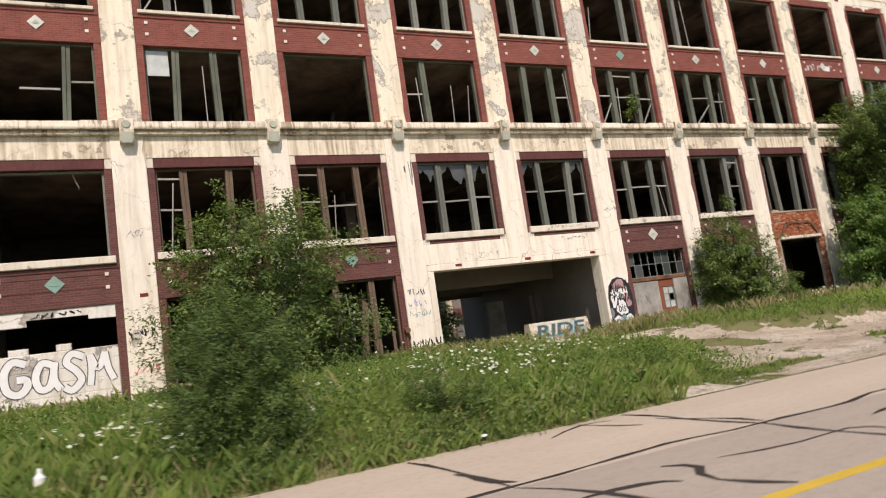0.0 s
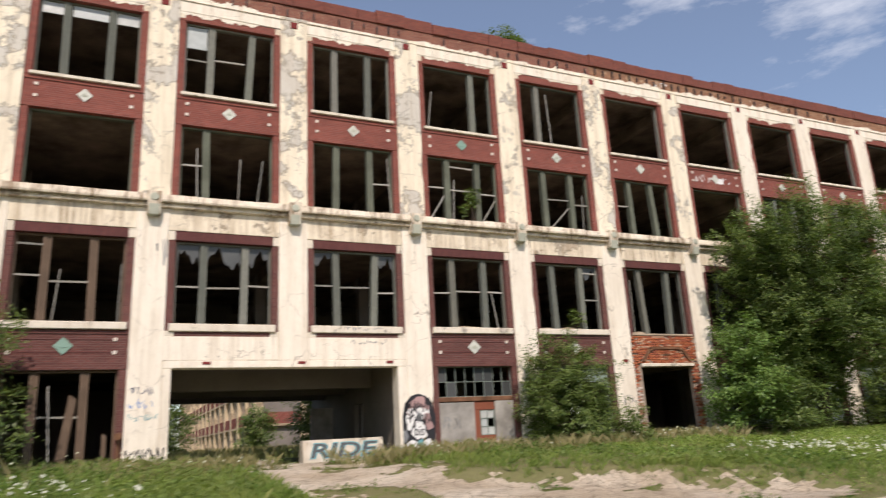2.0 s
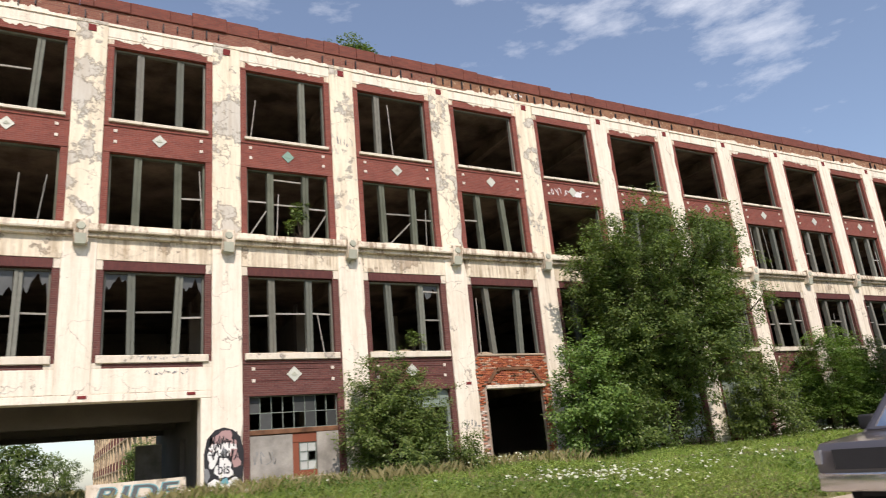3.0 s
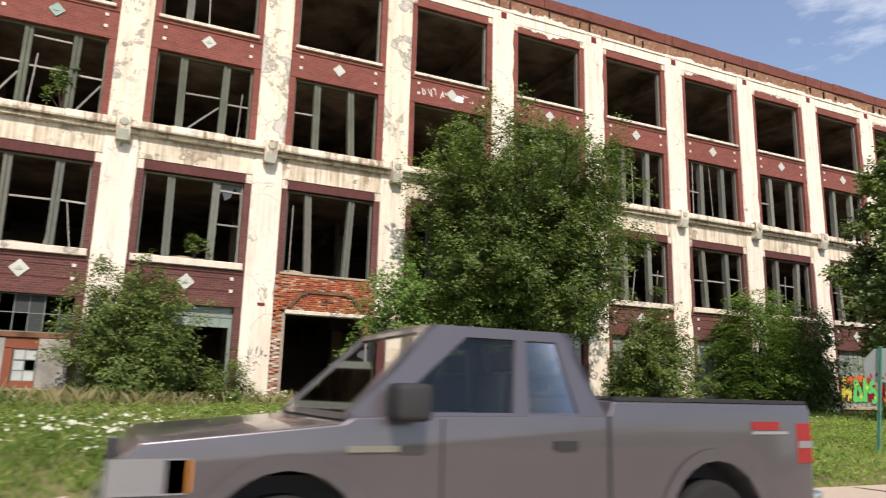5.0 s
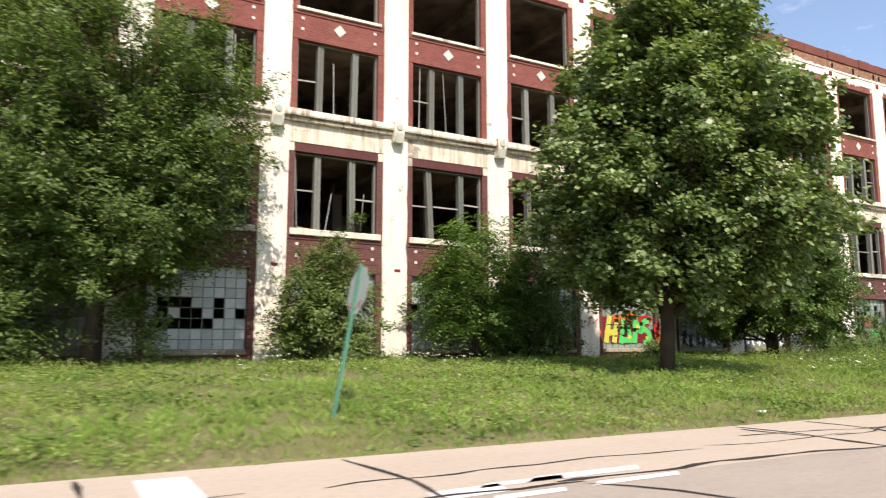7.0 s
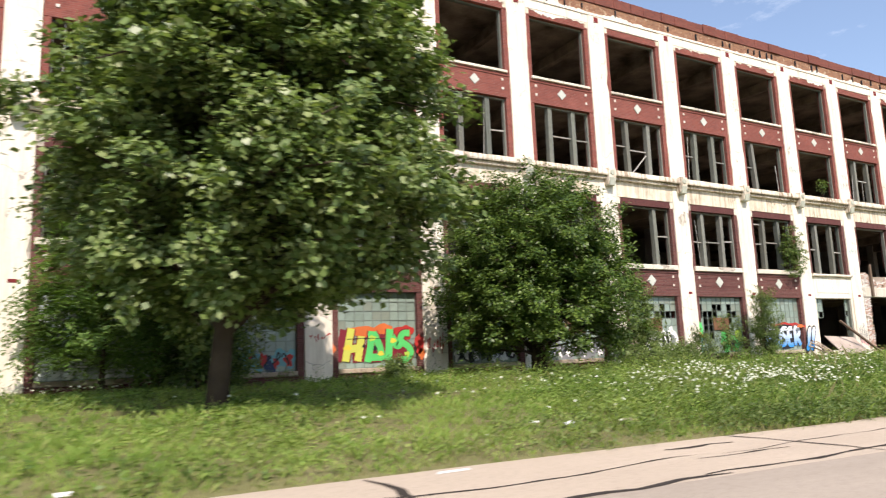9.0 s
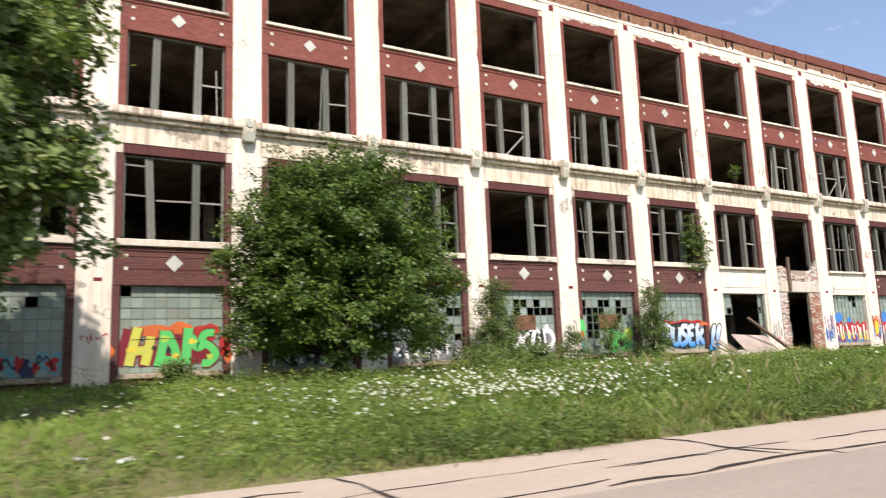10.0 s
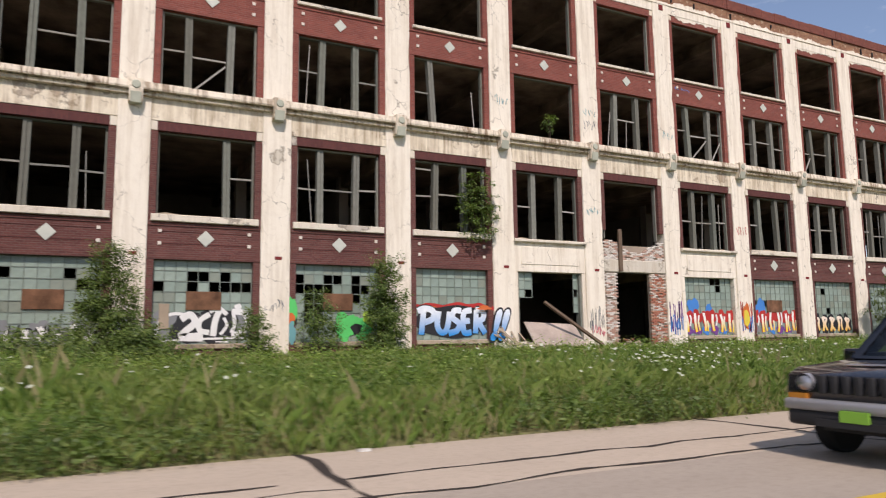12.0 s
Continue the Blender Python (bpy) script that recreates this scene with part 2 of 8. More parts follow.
LIMEBRICK = vary_object("limewashed_brick", [(0.56, 0.50, 0.44), (0.66, 0.62, 0.56), (0.50, 0.33, 0.26), (0.70, 0.66, 0.60), (0.46, 0.27, 0.20)])
MORTAR = plain("old_mortar", (0.36, 0.29, 0.23), 0.95, 0.1)
WOOD = vary_object("grey_wood", [(0.175, 0.185, 0.155), (0.13, 0.14, 0.12), (0.21, 0.215, 0.185), (0.15, 0.15, 0.125), (0.19, 0.19, 0.165)], 0.88, 0.15, 5.0)
BROWNWOOD = plain("brown_wood", (0.17, 0.12, 0.085), 0.85, 0.2, 0, 0.4, 4)
RAIL = vary_object("pale_wood", [(0.30, 0.29, 0.26), (0.20, 0.20, 0.18), (0.36, 0.35, 0.32), (0.25, 0.24, 0.21)], 0.85, 0.15, 5.0)
BOARD = plain("bare_board", (0.42, 0.34, 0.25), 0.85, 0.2, 0, 0.35, 3)
TILE = plain("pale_tile", (0.54, 0.56, 0.49), 0.45, 0.5, 0, 0.18, 8)
GREENTILE = plain("green_tile", (0.22, 0.36, 0.29), 0.45, 0.5, 0, 0.25, 8)
WHITE = plain("white_glaze", (0.66, 0.60, 0.52), 0.5, 0.4, 0, 0.12, 8)
MAROON = plain("maroon_block", (0.19, 0.03, 0.03), 0.8, 0.2)
COPPER = plain("weathered_bracket", (0.47, 0.49, 0.40), 0.85, 0.2, 0, 0.35, 6)
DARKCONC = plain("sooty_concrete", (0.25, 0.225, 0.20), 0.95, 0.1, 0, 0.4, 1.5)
SLAB = plain("soffit_concrete", (0.33, 0.26, 0.20), 0.95, 0.1, 0, 0.8, 2.6)
DARKPANE = vary_object("dark_pane", [(0.075, 0.08, 0.08), (0.13, 0.135, 0.13), (0.05, 0.055, 0.055)], 0.7, 0.15, 3.0)
DULLRED = plain("dull_red_panel", (0.25, 0.085, 0.05), 0.85, 0.2, 0, 0.4, 3)
INNER = plain("inner_wall", (0.36, 0.33, 0.30), 0.95, 0.1, 0, 0.45, 1.0)
PANE = vary_object("green_pane", [(0.25, 0.32, 0.275), (0.29, 0.36, 0.305), (0.22, 0.28, 0.235), (0.27, 0.34, 0.29), (0.23, 0.26, 0.21)], 0.3, 0.5, 3.0)
GREYPANE = vary_object("grey_pane", [(0.42, 0.46, 0.45), (0.50, 0.53, 0.51), (0.36, 0.40, 0.39), (0.46, 0.48, 0.46)], 0.3, 0.5, 3.0)
SHARD = glassy("dirty_glass", (0.075, 0.08, 0.078), 0.4)
STEEL = plain("sash_steel", (0.20, 0.24, 0.21), 0.7, 0.3)
RUST = plain("rusty_panel", (0.25, 0.13, 0.075), 0.9, 0.2, 0, 0.75, 7)
PLY = plain("weathered_panel", (0.44, 0.42, 0.38), 0.9, 0.15, 0, 0.6, 5)
BLOCK = stucco("painted_block", (0.70, 0.68, 0.62), (0.42, 0.40, 0.36), 0.57, 0.6)
BARRIER = stucco("barrier_concrete", (0.58, 0.54, 0.46), (0.42, 0.38, 0.31), 0.55, 0.6)


def paint(name, col):
    return plain(name, col, 0.55, 0.35, 0, 0.18, 5, 0.05)


P_WHITE = paint("white_spray", (0.78, 0.78, 0.76))
P_BLACK = paint("black_spray", (0.022, 0.022, 0.026))
P_GREEN = paint("green_spray", (0.10, 0.58, 0.15))
P_LIME = paint("lime_spray", (0.42, 0.62, 0.08))
P_YELLOW = paint("yellow_spray", (0.72, 0.58, 0.06))
P_RED = paint("red_spray", (0.46, 0.035, 0.03))
P_ORANGE = paint("orange_spray", (0.62, 0.15, 0.04))
P_BLUE = paint("blue_spray", (0.06, 0.22, 0.58))
P_NAVY = paint("navy_spray", (0.03, 0.05, 0.12))
P_PURPLE = paint("purple_spray", (0.17, 0.06, 0.26))
P_PINK = paint("pink_spray", (0.62, 0.17, 0.20))
P_GREY = paint("grey_spray", (0.22, 0.23, 0.24))
P_SLATE = paint("slate_spray", (0.075, 0.085, 0.09))
P_ACID = paint("acid_spray", (0.58, 0.60, 0.10))
P_TEAL = paint("teal_spray", (0.15, 0.36, 0.40))
P_WHITEGOLD = paint_fade("white_gold_fade", (0.75, 0.55, 0.04), (0.80, 0.79, 0.77), 1.5, 2.05)
P_FADE = paint_fade("blue_fade", (0.03, 0.25, 0.62), (0.80, 0.84, 0.88), 1.45, 2.35)
P_GOLD = paint_fade("gold_fade", (0.72, 0.42, 0.03), (0.82, 0.72, 0.62), 1.35, 2.0)
P_TAR = plain("tar", (0.060, 0.050, 0.043), 0.85, 0.12, 0, 0.4, 4)
P_LINE = plain("yellow_road_paint", (0.62, 0.42, 0.05), 0.7, 0.3, 0, 0.25, 4)
P_ROADWHITE = plain("white_road_paint", (0.72, 0.70, 0.66), 0.7, 0.3, 0, 0.2, 3)

BARK = plain("bark", (0.085, 0.065, 0.05), 0.95, 0.1, 0, 0.5, 6, 0.6)
MAPLE = foliage("maple_leaves", [(0.080, 0.128, 0.036), (0.145, 0.212, 0.060), (0.225, 0.298, 0.098), (0.35, 0.40, 0.18)], 0.30, 0.40, None, 0.45)
ELM = foliage("elm_leaves", [(0.060, 0.102, 0.026), (0.104, 0.164, 0.042), (0.165, 0.232, 0.062), (0.24, 0.30, 0.092)], 0.38, 0.45)
SHRUB = foliage("shrub_leaves", [(0.060, 0.100, 0.022), (0.100, 0.155, 0.034), (0.150, 0.210, 0.050), (0.215, 0.270, 0.078)], 0.30, 0.45)
SUMAC = foliage("sumac_leaves", [(0.092, 0.172, 0.038), (0.150, 0.248, 0.060), (0.225, 0.325, 0.088)], 0.36, 0.45)
GRASS = foliage("grass_blades", [(0.115, 0.190, 0.040), (0.170, 0.262, 0.054), (0.240, 0.330, 0.075), (0.36, 0.36, 0.15)], 0.42, 0.55, (0.25, 0.29, 0.08))
LAWN = foliage("lawn_blades", [(0.190, 0.310, 0.056), (0.255, 0.390, 0.076), (0.335, 0.455, 0.104), (0.46, 0.46, 0.18)], 0.42, 0.55, (0.31, 0.35, 0.11))
WEED = foliage("weed_leaves", [(0.085, 0.150, 0.034), (0.135, 0.215, 0.048), (0.200, 0.280, 0.070)], 0.38, 0.5, (0.24, 0.28, 0.08))
APPLE = foliage("apple_leaves", [(0.040, 0.079, 0.015), (0.074, 0.131, 0.024), (0.122, 0.193, 0.034), (0.185, 0.262, 0.053)], 0.30, 0.42)
WILLOW = foliage("fine_leaves", [(0.055, 0.095, 0.024), (0.095, 0.150, 0.036), (0.145, 0.210, 0.052)], 0.36, 0.5)
DRY = foliage("dry_stems", [(0.28, 0.25, 0.12), (0.36, 0.32, 0.17), (0.20, 0.19, 0.075)], 0.35)
UMBEL = foliage("white_umbels", [(0.48, 0.52, 0.36), (0.60, 0.63, 0.50), (0.72, 0.73, 0.64)], 0.25)


def ground_mat():
    m, n, l, b = mat_nodes("soil_and_turf", 0.95, 0.1)
    v = coords(n, l)
    a = noise_fac(n, l, v, 0.35, 6, 0.6, 0.35, 0.65)
    f = noise_fac(n, l, v, 6.0, 6, 0.7, 0.3, 0.7)
    c = mixc(n, l, a, (0.155, 0.165, 0.060), (0.205, 0.190, 0.090))
    c = mixc(n, l, times(n, l, f, 0.45), c, (0.12, 0.105, 0.06))
    l.new(c, b.inputs["Base Color"])
    bump(n, l, b, f, 0.6, 0.05)
    return m


def road_mat(name, col, dark):
    m, n, l, b = mat_nodes(name, 0.88, 0.25)
    v = coords(n, l)
    vl = coords(n, l, (0.06, 1.0, 1.0))
    lanes = noise_fac(n, l, vl, 0.9, 5, 0.6, 0.35, 0.7)
    stain = noise_fac(n, l, v, 0.45, 7, 0.65, 0.42, 0.72)
    fine = noise_fac(n, l, v, 45, 3, 0.7, 0.25, 0.75)
    c = mixc(n, l, times(n, l, lanes, 0.6), col, dark)
    c = mixc(n, l, times(n, l, stain, 0.45), c, dark)
    grit = noise_fac(n, l, v, 9, 7, 0.75, 0.48, 0.70)
    c = mixc(n, l, times(n, l, grit, 0.38), c, tuple(x * 0.6 for x in dark))
    c = mixc(n, l, times(n, l, fine, 0.34), c, tuple(x * 0.5 for x in dark))
    l.new(c, b.inputs["Base Color"])
    bump(n, l, b, fine, 0.35, 0.008)
    return m


EARTH = ground_mat()
ROAD = road_mat("worn_road", (0.44, 0.375, 0.302), (0.33, 0.280, 0.224))
GUTTER = road_mat("pale_gutter", (0.55, 0.458, 0.355), (0.45, 0.372, 0.285))


def apron_mat():
    """Crumbled concrete under sand: chips, cracks and pale slabs."""
    m, n, l, b = mat_nodes("sandy_apron", 0.95, 0.1)
    v = coords(n, l)
    slabs = noise_fac(n, l, v, 0.4, 5, 0.6, 0.42, 0.62)
    chips = noise_fac(n, l, v, 3.2, 8, 0.75, 0.50, 0.62)
    grit = noise_fac(n, l, v, 14, 6, 0.7, 0.45, 0.65)
    crack = crack_fac(n, l, v, 1.3, 0.02)
    c = mixc(n, l, slabs, (0.50, 0.41, 0.30), (0.66, 0.58, 0.46))
    c = mixc(n, l, times(n, l, chips, 0.55), c, (0.27, 0.21, 0.145))
    c = mixc(n, l, times(n, l, grit, 0.35), c, (0.22, 0.18, 0.13))
    c = mixc(n, l, times(n, l, crack, 0.6), c, (0.15, 0.13, 0.09))
    l.new(c, b.inputs["Base Color"])
    bump(n, l, b, mixc(n, l, 0.5, chips, grit), 0.8, 0.05)
    return m


APRON = apron_mat()

# ---- building blocks ----
class Geo:
    """Collects vertices and faces of one mesh."""

    def __init__(self):
        self.v, self.f = [], []

    def face(self, *pts):
        i = len(self.v)
        self.v += [tuple(p) for p in pts]
        self.f.append(tuple(range(i, i + len(pts))))
        return self

    def box(self, x0, x1, y0, y1, z0, z1, m=None):
        i = len(self.v)
        c = [(x0, y0, z0), (x1, y0, z0), (x1, y1, z0), (x0, y1, z0), (x0, y0, z1), (x1, y0, z1), (x1, y1, z1), (x0, y1, z1)]
        self.v += [tuple(m @ Vector(p)) for p in c] if m else c
        self.f += [tuple(i + k for k in q) for q in ((3, 2, 1, 0), (4, 5, 6, 7), (0, 1, 5, 4), (1, 2, 6, 5), (2, 3, 7, 6), (3, 0, 4, 7))]
        return self

    def slab(self, x0, x1, y0, y1, z0, z1, c=0.02):
        """A box with its front edges taken off."""
        i = len(self.v)
        for y, d in ((y1, 0), (y0 + c, 0), (y0, c)):
            self.v += [(x0 + d, y, z0 + d), (x1 - d, y, z0 + d), (x1 - d, y, z1 - d), (x0 + d, y, z1 - d)]
        self.f.append((i + 3, i + 2, i + 1, i))
        for a in (0, 4):
            for k in range(4):
                p, q = i + a + k, i + a + (k + 1) % 4
                self.f.append((p, q, q + 4, p + 4))
        self.f.append((i + 8, i + 9, i + 10, i + 11))
        return self

    def prism(self, poly, axis, lo, hi):
        """A closed polygon of two coordinates, drawn out along the axis 0, 1 or 2."""
        i, n = len(self.v), len(poly)
        for h in (lo, hi):
            for a, b in poly:
                self.v.append((h, a, b) if axis == 0 else (a, h, b) if axis == 1 else (a, b, h))
        self.f.append(tuple(range(i, i + n))[::-1])
        self.f.append(tuple(range(i + n, i + 2 * n)))
        for k in range(n):
            self.f.append((i + k, i + (k + 1) % n, i + n + (k + 1) % n, i + n + k))
        return self

    def tube(self, pts, radii, sides=8, close=True):
        i = len(self.v)
        pts = [Vector(p) for p in pts]
        for k, p in enumerate(pts):
            d = (pts[min(k + 1, len(pts) - 1)] - pts[max(k - 1, 0)]).normalized()
            a = d.cross(Vector((0, 0, 1)) if abs(d.z) < 0.9 else Vector((1, 0, 0))).normalized()
            b = d.cross(a)
            for s in range(sides):
                w = 2 * math.pi * s / sides
                self.v.append(tuple(p + float(radii[k]) * (math.cos(w) * a + math.sin(w) * b)))
        for k in range(len(pts) - 1):
            for s in range(sides):
                q = i + k * sides + s
                r = i + k * sides + (s + 1) % sides
                self.f.append((q, r, r + sides, q + sides))
        if close:
            self.f.append(tuple(range(i, i + sides))[::-1])
            j = i + (len(pts) - 1) * sides
            self.f.append(tuple(range(j, j + sides)))
        return self

    def mesh(self, name, mat, smooth=False):
        me = bpy.data.meshes.new(name)
        me.from_pydata(self.v, [], self.f)
        me.materials.append(mat)
        bm = bmesh.new()
        bm.from_mesh(me)
        bmesh.ops.recalc_face_normals(bm, faces=bm.faces)
        bm.to_mesh(me)
        bm.free()
        if smooth:
            me.shade_smooth()
        me.update()
        return me

    def part(self, name, mat, parent=None, label="", smooth=False):
        ob = new(name, self.mesh(name, mat, smooth))
        ob.parent = parent
        return tagged(ob, label)


def holder(name, label, category, group="", kind="", at=None):
    ob = new(name)
    ob.empty_display_size = 0.3
    if at:
        ob.location = at
    return tagged(ob, label, category, group, kind)


def ease(x, a, b):
    k = np.clip((x - a) / (b - a), 0, 1)
    return k * k * (3 - 2 * k)



# ---- plan ----
BAY = 4.57                      # between pier axes
FIRST, LAST = -5, 25            # bays of the front
KERB = -14.6                    # edge of the road
CENTRE = -19.42                 # the yellow line
SEAM = -17.3                    # joint between the pale side strip and the lane
FARKERB = -25.2
DEPTH = 13.5                    # of the building
PIER = 0.50                     # half a pier
JAMB = 0.73                     # from the pier's axis to the window opening
Z_SILL1, Z_HEAD1 = 1.25, 3.95
Z_SILL2, Z_HEAD2, Z_LINT2 = 5.40, 8.14, 8.46
Z_BAND, Z_LEDGE = 9.18, 9.62
Z_HEAD3, Z_SILL4 = 12.28, 13.50
Z_HEAD4, Z_LINT4, Z_CORN, Z_TOP = 16.32, 16.66, 17.22, 18.25


def swing(x):
    """How far the road lies off its straight line: it swings away from the factory past the maple."""
    return -0.42 * ease(np.asarray(x, float), 40.0, 54.0)


TABLE = np.random.default_rng(17).uniform(0, 1, (64, 64))


def vnoise(x, y, s, k=0):
    """Smooth noise from 0 to 1, s waves to the metre."""
    u, v = np.asarray(x) * s + 3.7 * k, np.asarray(y) * s + 1.9 * k
    i, j = np.floor(u).astype(int), np.floor(v).astype(int)
    f, g = ease(u - i, 0, 1), ease(v - j, 0, 1)
    a, b = TABLE[i % 64, j % 64], TABLE[(i + 1) % 64, j % 64]
    c, d = TABLE[i % 64, (j + 1) % 64], TABLE[(i + 1) % 64, (j + 1) % 64]
    return (a * (1 - f) + b * f) * (1 - g) + (c * (1 - f) + d * f) * g


def drive_sides(y):
    k = (y - KERB) / 14.6
    return -1.5 + 4.2 * np.clip(k * 3.4, 0, 1), 14.4 - 7.8 * np.clip(k * 2.0, 0, 1)


def drive(x, y):
    """How much of the sandy drive there is, 0 to 1, with a ragged edge and grassy islands."""
    left, right = drive_sides(y)
    m = np.minimum(x - left, right - x)
    n = 1.8 * (vnoise(x, y, 0.55) - 0.5) + 1.2 * (vnoise(x, y, 1.9, 7) - 0.5) + 0.8 * (vnoise(x, y, 5.0, 13) - 0.5)
    isle = ease(0.75 * vnoise(x, y, 0.9, 21) + 0.25 * vnoise(x, y, 3.5, 33), 0.62, 0.70)
    return ease(m + n, -0.35, 0.35) * (1 - isle)


def drive_bed(x, y):
    left, right = drive_sides(y)
    return ease(x, left - 0.7, left + 0.7) * (1 - ease(x, right - 0.9, right + 0.9))


def ground_z(x, y):
    """Height of the ground: the bank rises from the road to the wall."""
    d = np.clip(y - KERB - swing(x), 0, 40)
    bank = 0.86 * (1 - np.exp(-d / 4.2))
    ramp = 0.80 * ease(y, KERB, -1.0)
    k = drive_bed(x, y)
    bumps = 0.05 * np.sin(0.9 * x + 0.4 * y) * np.sin(1.1 * y - 0.3 * x) * ease(d, 0.2, 2.0)
    inside = ease(y, -0.6, 0.3)
    return (bank * (1 - k) + ramp * k + bumps) * (1 - inside) + 0.85 * inside

# ---- ground ----
def sheet(name, xs, ys, height, mat, label, cat):
    xx, yy = np.meshgrid(xs, ys)
    zz = height(xx, yy)
    nx, ny = len(xs), len(ys)
    idx = np.arange(nx * ny).reshape(ny, nx)
    q = np.stack([idx[:-1, :-1], idx[:-1, 1:], idx[1:, 1:], idx[1:, :-1]], -1).reshape(-1, 4)
    me = bpy.data.meshes.new(name)
    me.from_pydata(np.stack([xx, yy, zz], -1).reshape(-1, 3).tolist(), [], q.tolist())
    me.materials.append(mat)
    me.shade_smooth()
    return tagged(new(name, me), label, cat, kind="structure")


def land_z(x, y):
    z = ground_z(x, y)
    under = ease(y, FARKERB - 0.02, FARKERB + 0.02) * (1 - ease(y - swing(x), KERB - 0.04, KERB + 0.02))
    far = ease(-y, -FARKERB, -FARKERB + 6) * 0.25
    fall = 0.16 * ease(y, DEPTH, DEPTH + 3)
    return z - 0.12 * under + far - fall


DRIVE_X, DRIVE_Y = np.arange(-5, 19, 0.13), np.arange(KERB + 0.02, 1.0, 0.13)
fine_x = np.concatenate([[-2500, -600, -200, -80, -40], np.arange(-26, -5.1, 0.4), DRIVE_X, np.arange(19.2, 110, 0.4), [112, 118, 130, 160, 260, 700, 2500]])
fine_y = np.concatenate([[-2500, -500, -120, -50, -34, -28, FARKERB - 0.3, FARKERB - 0.02, FARKERB + 0.02, -22, -18], np.arange(KERB - 0.5, KERB, 0.06),
                         DRIVE_Y, [1.4, 2, 5, 9, DEPTH, 15, 18, 25, 40, 70, 130, 300, 900, 2500]])
sheet("ground", fine_x, fine_y, land_z, EARTH, "rough green verge of turf and soil rising to the factory", "ground")

stops = [-400, 40, 43, 45, 47, 49, 51, 54, 400]


def along(y0):
    return [(x, y0 + float(swing(x))) for x in stops]


road = Geo().prism([(400, FARKERB), (-400, FARKERB)] + along(SEAM), 2, -0.3, 0.0)
side_strip = Geo().prism(along(SEAM + 0.005) + along(KERB)[::-1], 2, -0.3, 0.0)
tagged(road.part("road", ROAD), "pale worn concrete road patched with tar lines", "road", kind="structure")
tagged(side_strip.part("gutter", GUTTER), "wide pale concrete strip of the road along the verge", "gutter", kind="structure")
line = holder("road_marking", "yellow centre line painted on the pale road", "road marking", kind="structure")
for x in range(-60, 140, 5):
    p, q = float(swing(x)), float(swing(x + 5))
    Geo().prism([(x, CENTRE + p - 0.07), (x + 4.996, CENTRE + q - 0.07), (x + 4.996, CENTRE + q + 0.07), (x, CENTRE + p + 0.07)], 2, 0.001, 0.004).part("yellow_stripe", P_LINE, line)
stop = holder("stop_line", "worn white bar and patches painted across the lane", "road marking", kind="structure")
Geo().face((26.65, -15.0, 0.004), (26.65, -19.4, 0.004), (27.2, -19.4, 0.004), (27.2, -15.0, 0.004)).part("white_bar", P_ROADWHITE, stop)
for cx, cy, w, h in ((29.5, -17.2, 0.5, 0.22), (30.3, -17.0, 0.6, 0.1), (31.2, -16.95, 0.9, 0.14), (31.5, -17.45, 0.7, 0.1), (30.0, -17.55, 0.5, 0.1), (42.3, -14.9, 0.3, 0.1)):
    Geo().face((cx - w, cy - h, 0.004), (cx + w * 0.8, cy - h * 0.7, 0.004), (cx + w, cy + h, 0.004), (cx - w * 0.7, cy + h * 0.8, 0.004)).part("white_patch", P_ROADWHITE, stop)

# sandy drive laid over the ground, with a broken edge
xs, ys = DRIVE_X, DRIVE_Y
dv, df = [], []
for j, y in enumerate(ys):
    for i, x in enumerate(xs):
        dv.append((x, y, float(land_z(np.float64(x), np.float64(y))) + 0.012))
for j in range(len(ys) - 1):
    for i in range(len(xs) - 1):
        cx, cy = xs[i] + 0.065, ys[j] + 0.065
        rough = 0.35 * noise.noise(Vector((cx * 0.7, cy * 0.7, 3))) + 0.25 * noise.noise(Vector((cx * 2.3, cy * 2.3, 8))) + 0.15 * noise.noise(Vector((cx * 6, cy * 6, 2)))
        if float(drive(np.float64(cx), np.float64(cy))) + rough > 0.5:
            k = j * len(xs) + i
            df.append((k, k + 1, k + 1 + len(xs), k + len(xs)))
dm = bpy.data.meshes.new("drive")
dm.from_pydata(dv, [], df)
dm.materials.append(APRON)
dm.shade_smooth()
tagged(new("driveway", dm), "sandy broken concrete drive leading to the gateway", "driveway", kind="structure")


def tar_line(parent, pts, w, seed):
    """A wavering strip of tar poured into a crack."""
    r = np.random.default_rng(seed)
    pts = np.array(pts, float)
    fine = []
    for a, b in zip(pts[:-1], pts[1:]):
        n = max(2, int(np.hypot(*(b - a)) / 0.35))
        fine += [a + (b - a) * k / n for k in range(n)]
    fine.append(pts[-1])
    fine = np.array(fine)
    fine[1:-1] += r.normal(0, 0.085, (len(fine) - 2, 2))
    for _ in range(1):
        fine[1:-1] = (fine[:-2] + 2 * fine[1:-1] + fine[2:]) / 4
    g = Geo()
    for k, p in enumerate(fine):
        d = fine[min(k + 1, len(fine) - 1)] - fine[max(k - 1, 0)]
        s = np.array([-d[1], d[0]]) / (np.hypot(*d) + 1e-6) * w * r.uniform(0.4, 1.55) * (0.35 if k in (0, len(fine) - 1) else 1)
        g.v += [(*(p + s), 0.005 + seed % 7 * 0.0003), (*(p - s), 0.005 + seed % 7 * 0.0003)]
    for k in range(len(fine) - 1):
        g.f.append((2 * k, 2 * k + 1, 2 * k + 3, 2 * k + 2))
    g.part("tar_line", P_TAR, parent)


tar = holder("crack_sealing", "dark tar lines sealing cracks in the road", "crack sealing", kind="structure")
rt = np.random.default_rng(5)
seed = 0
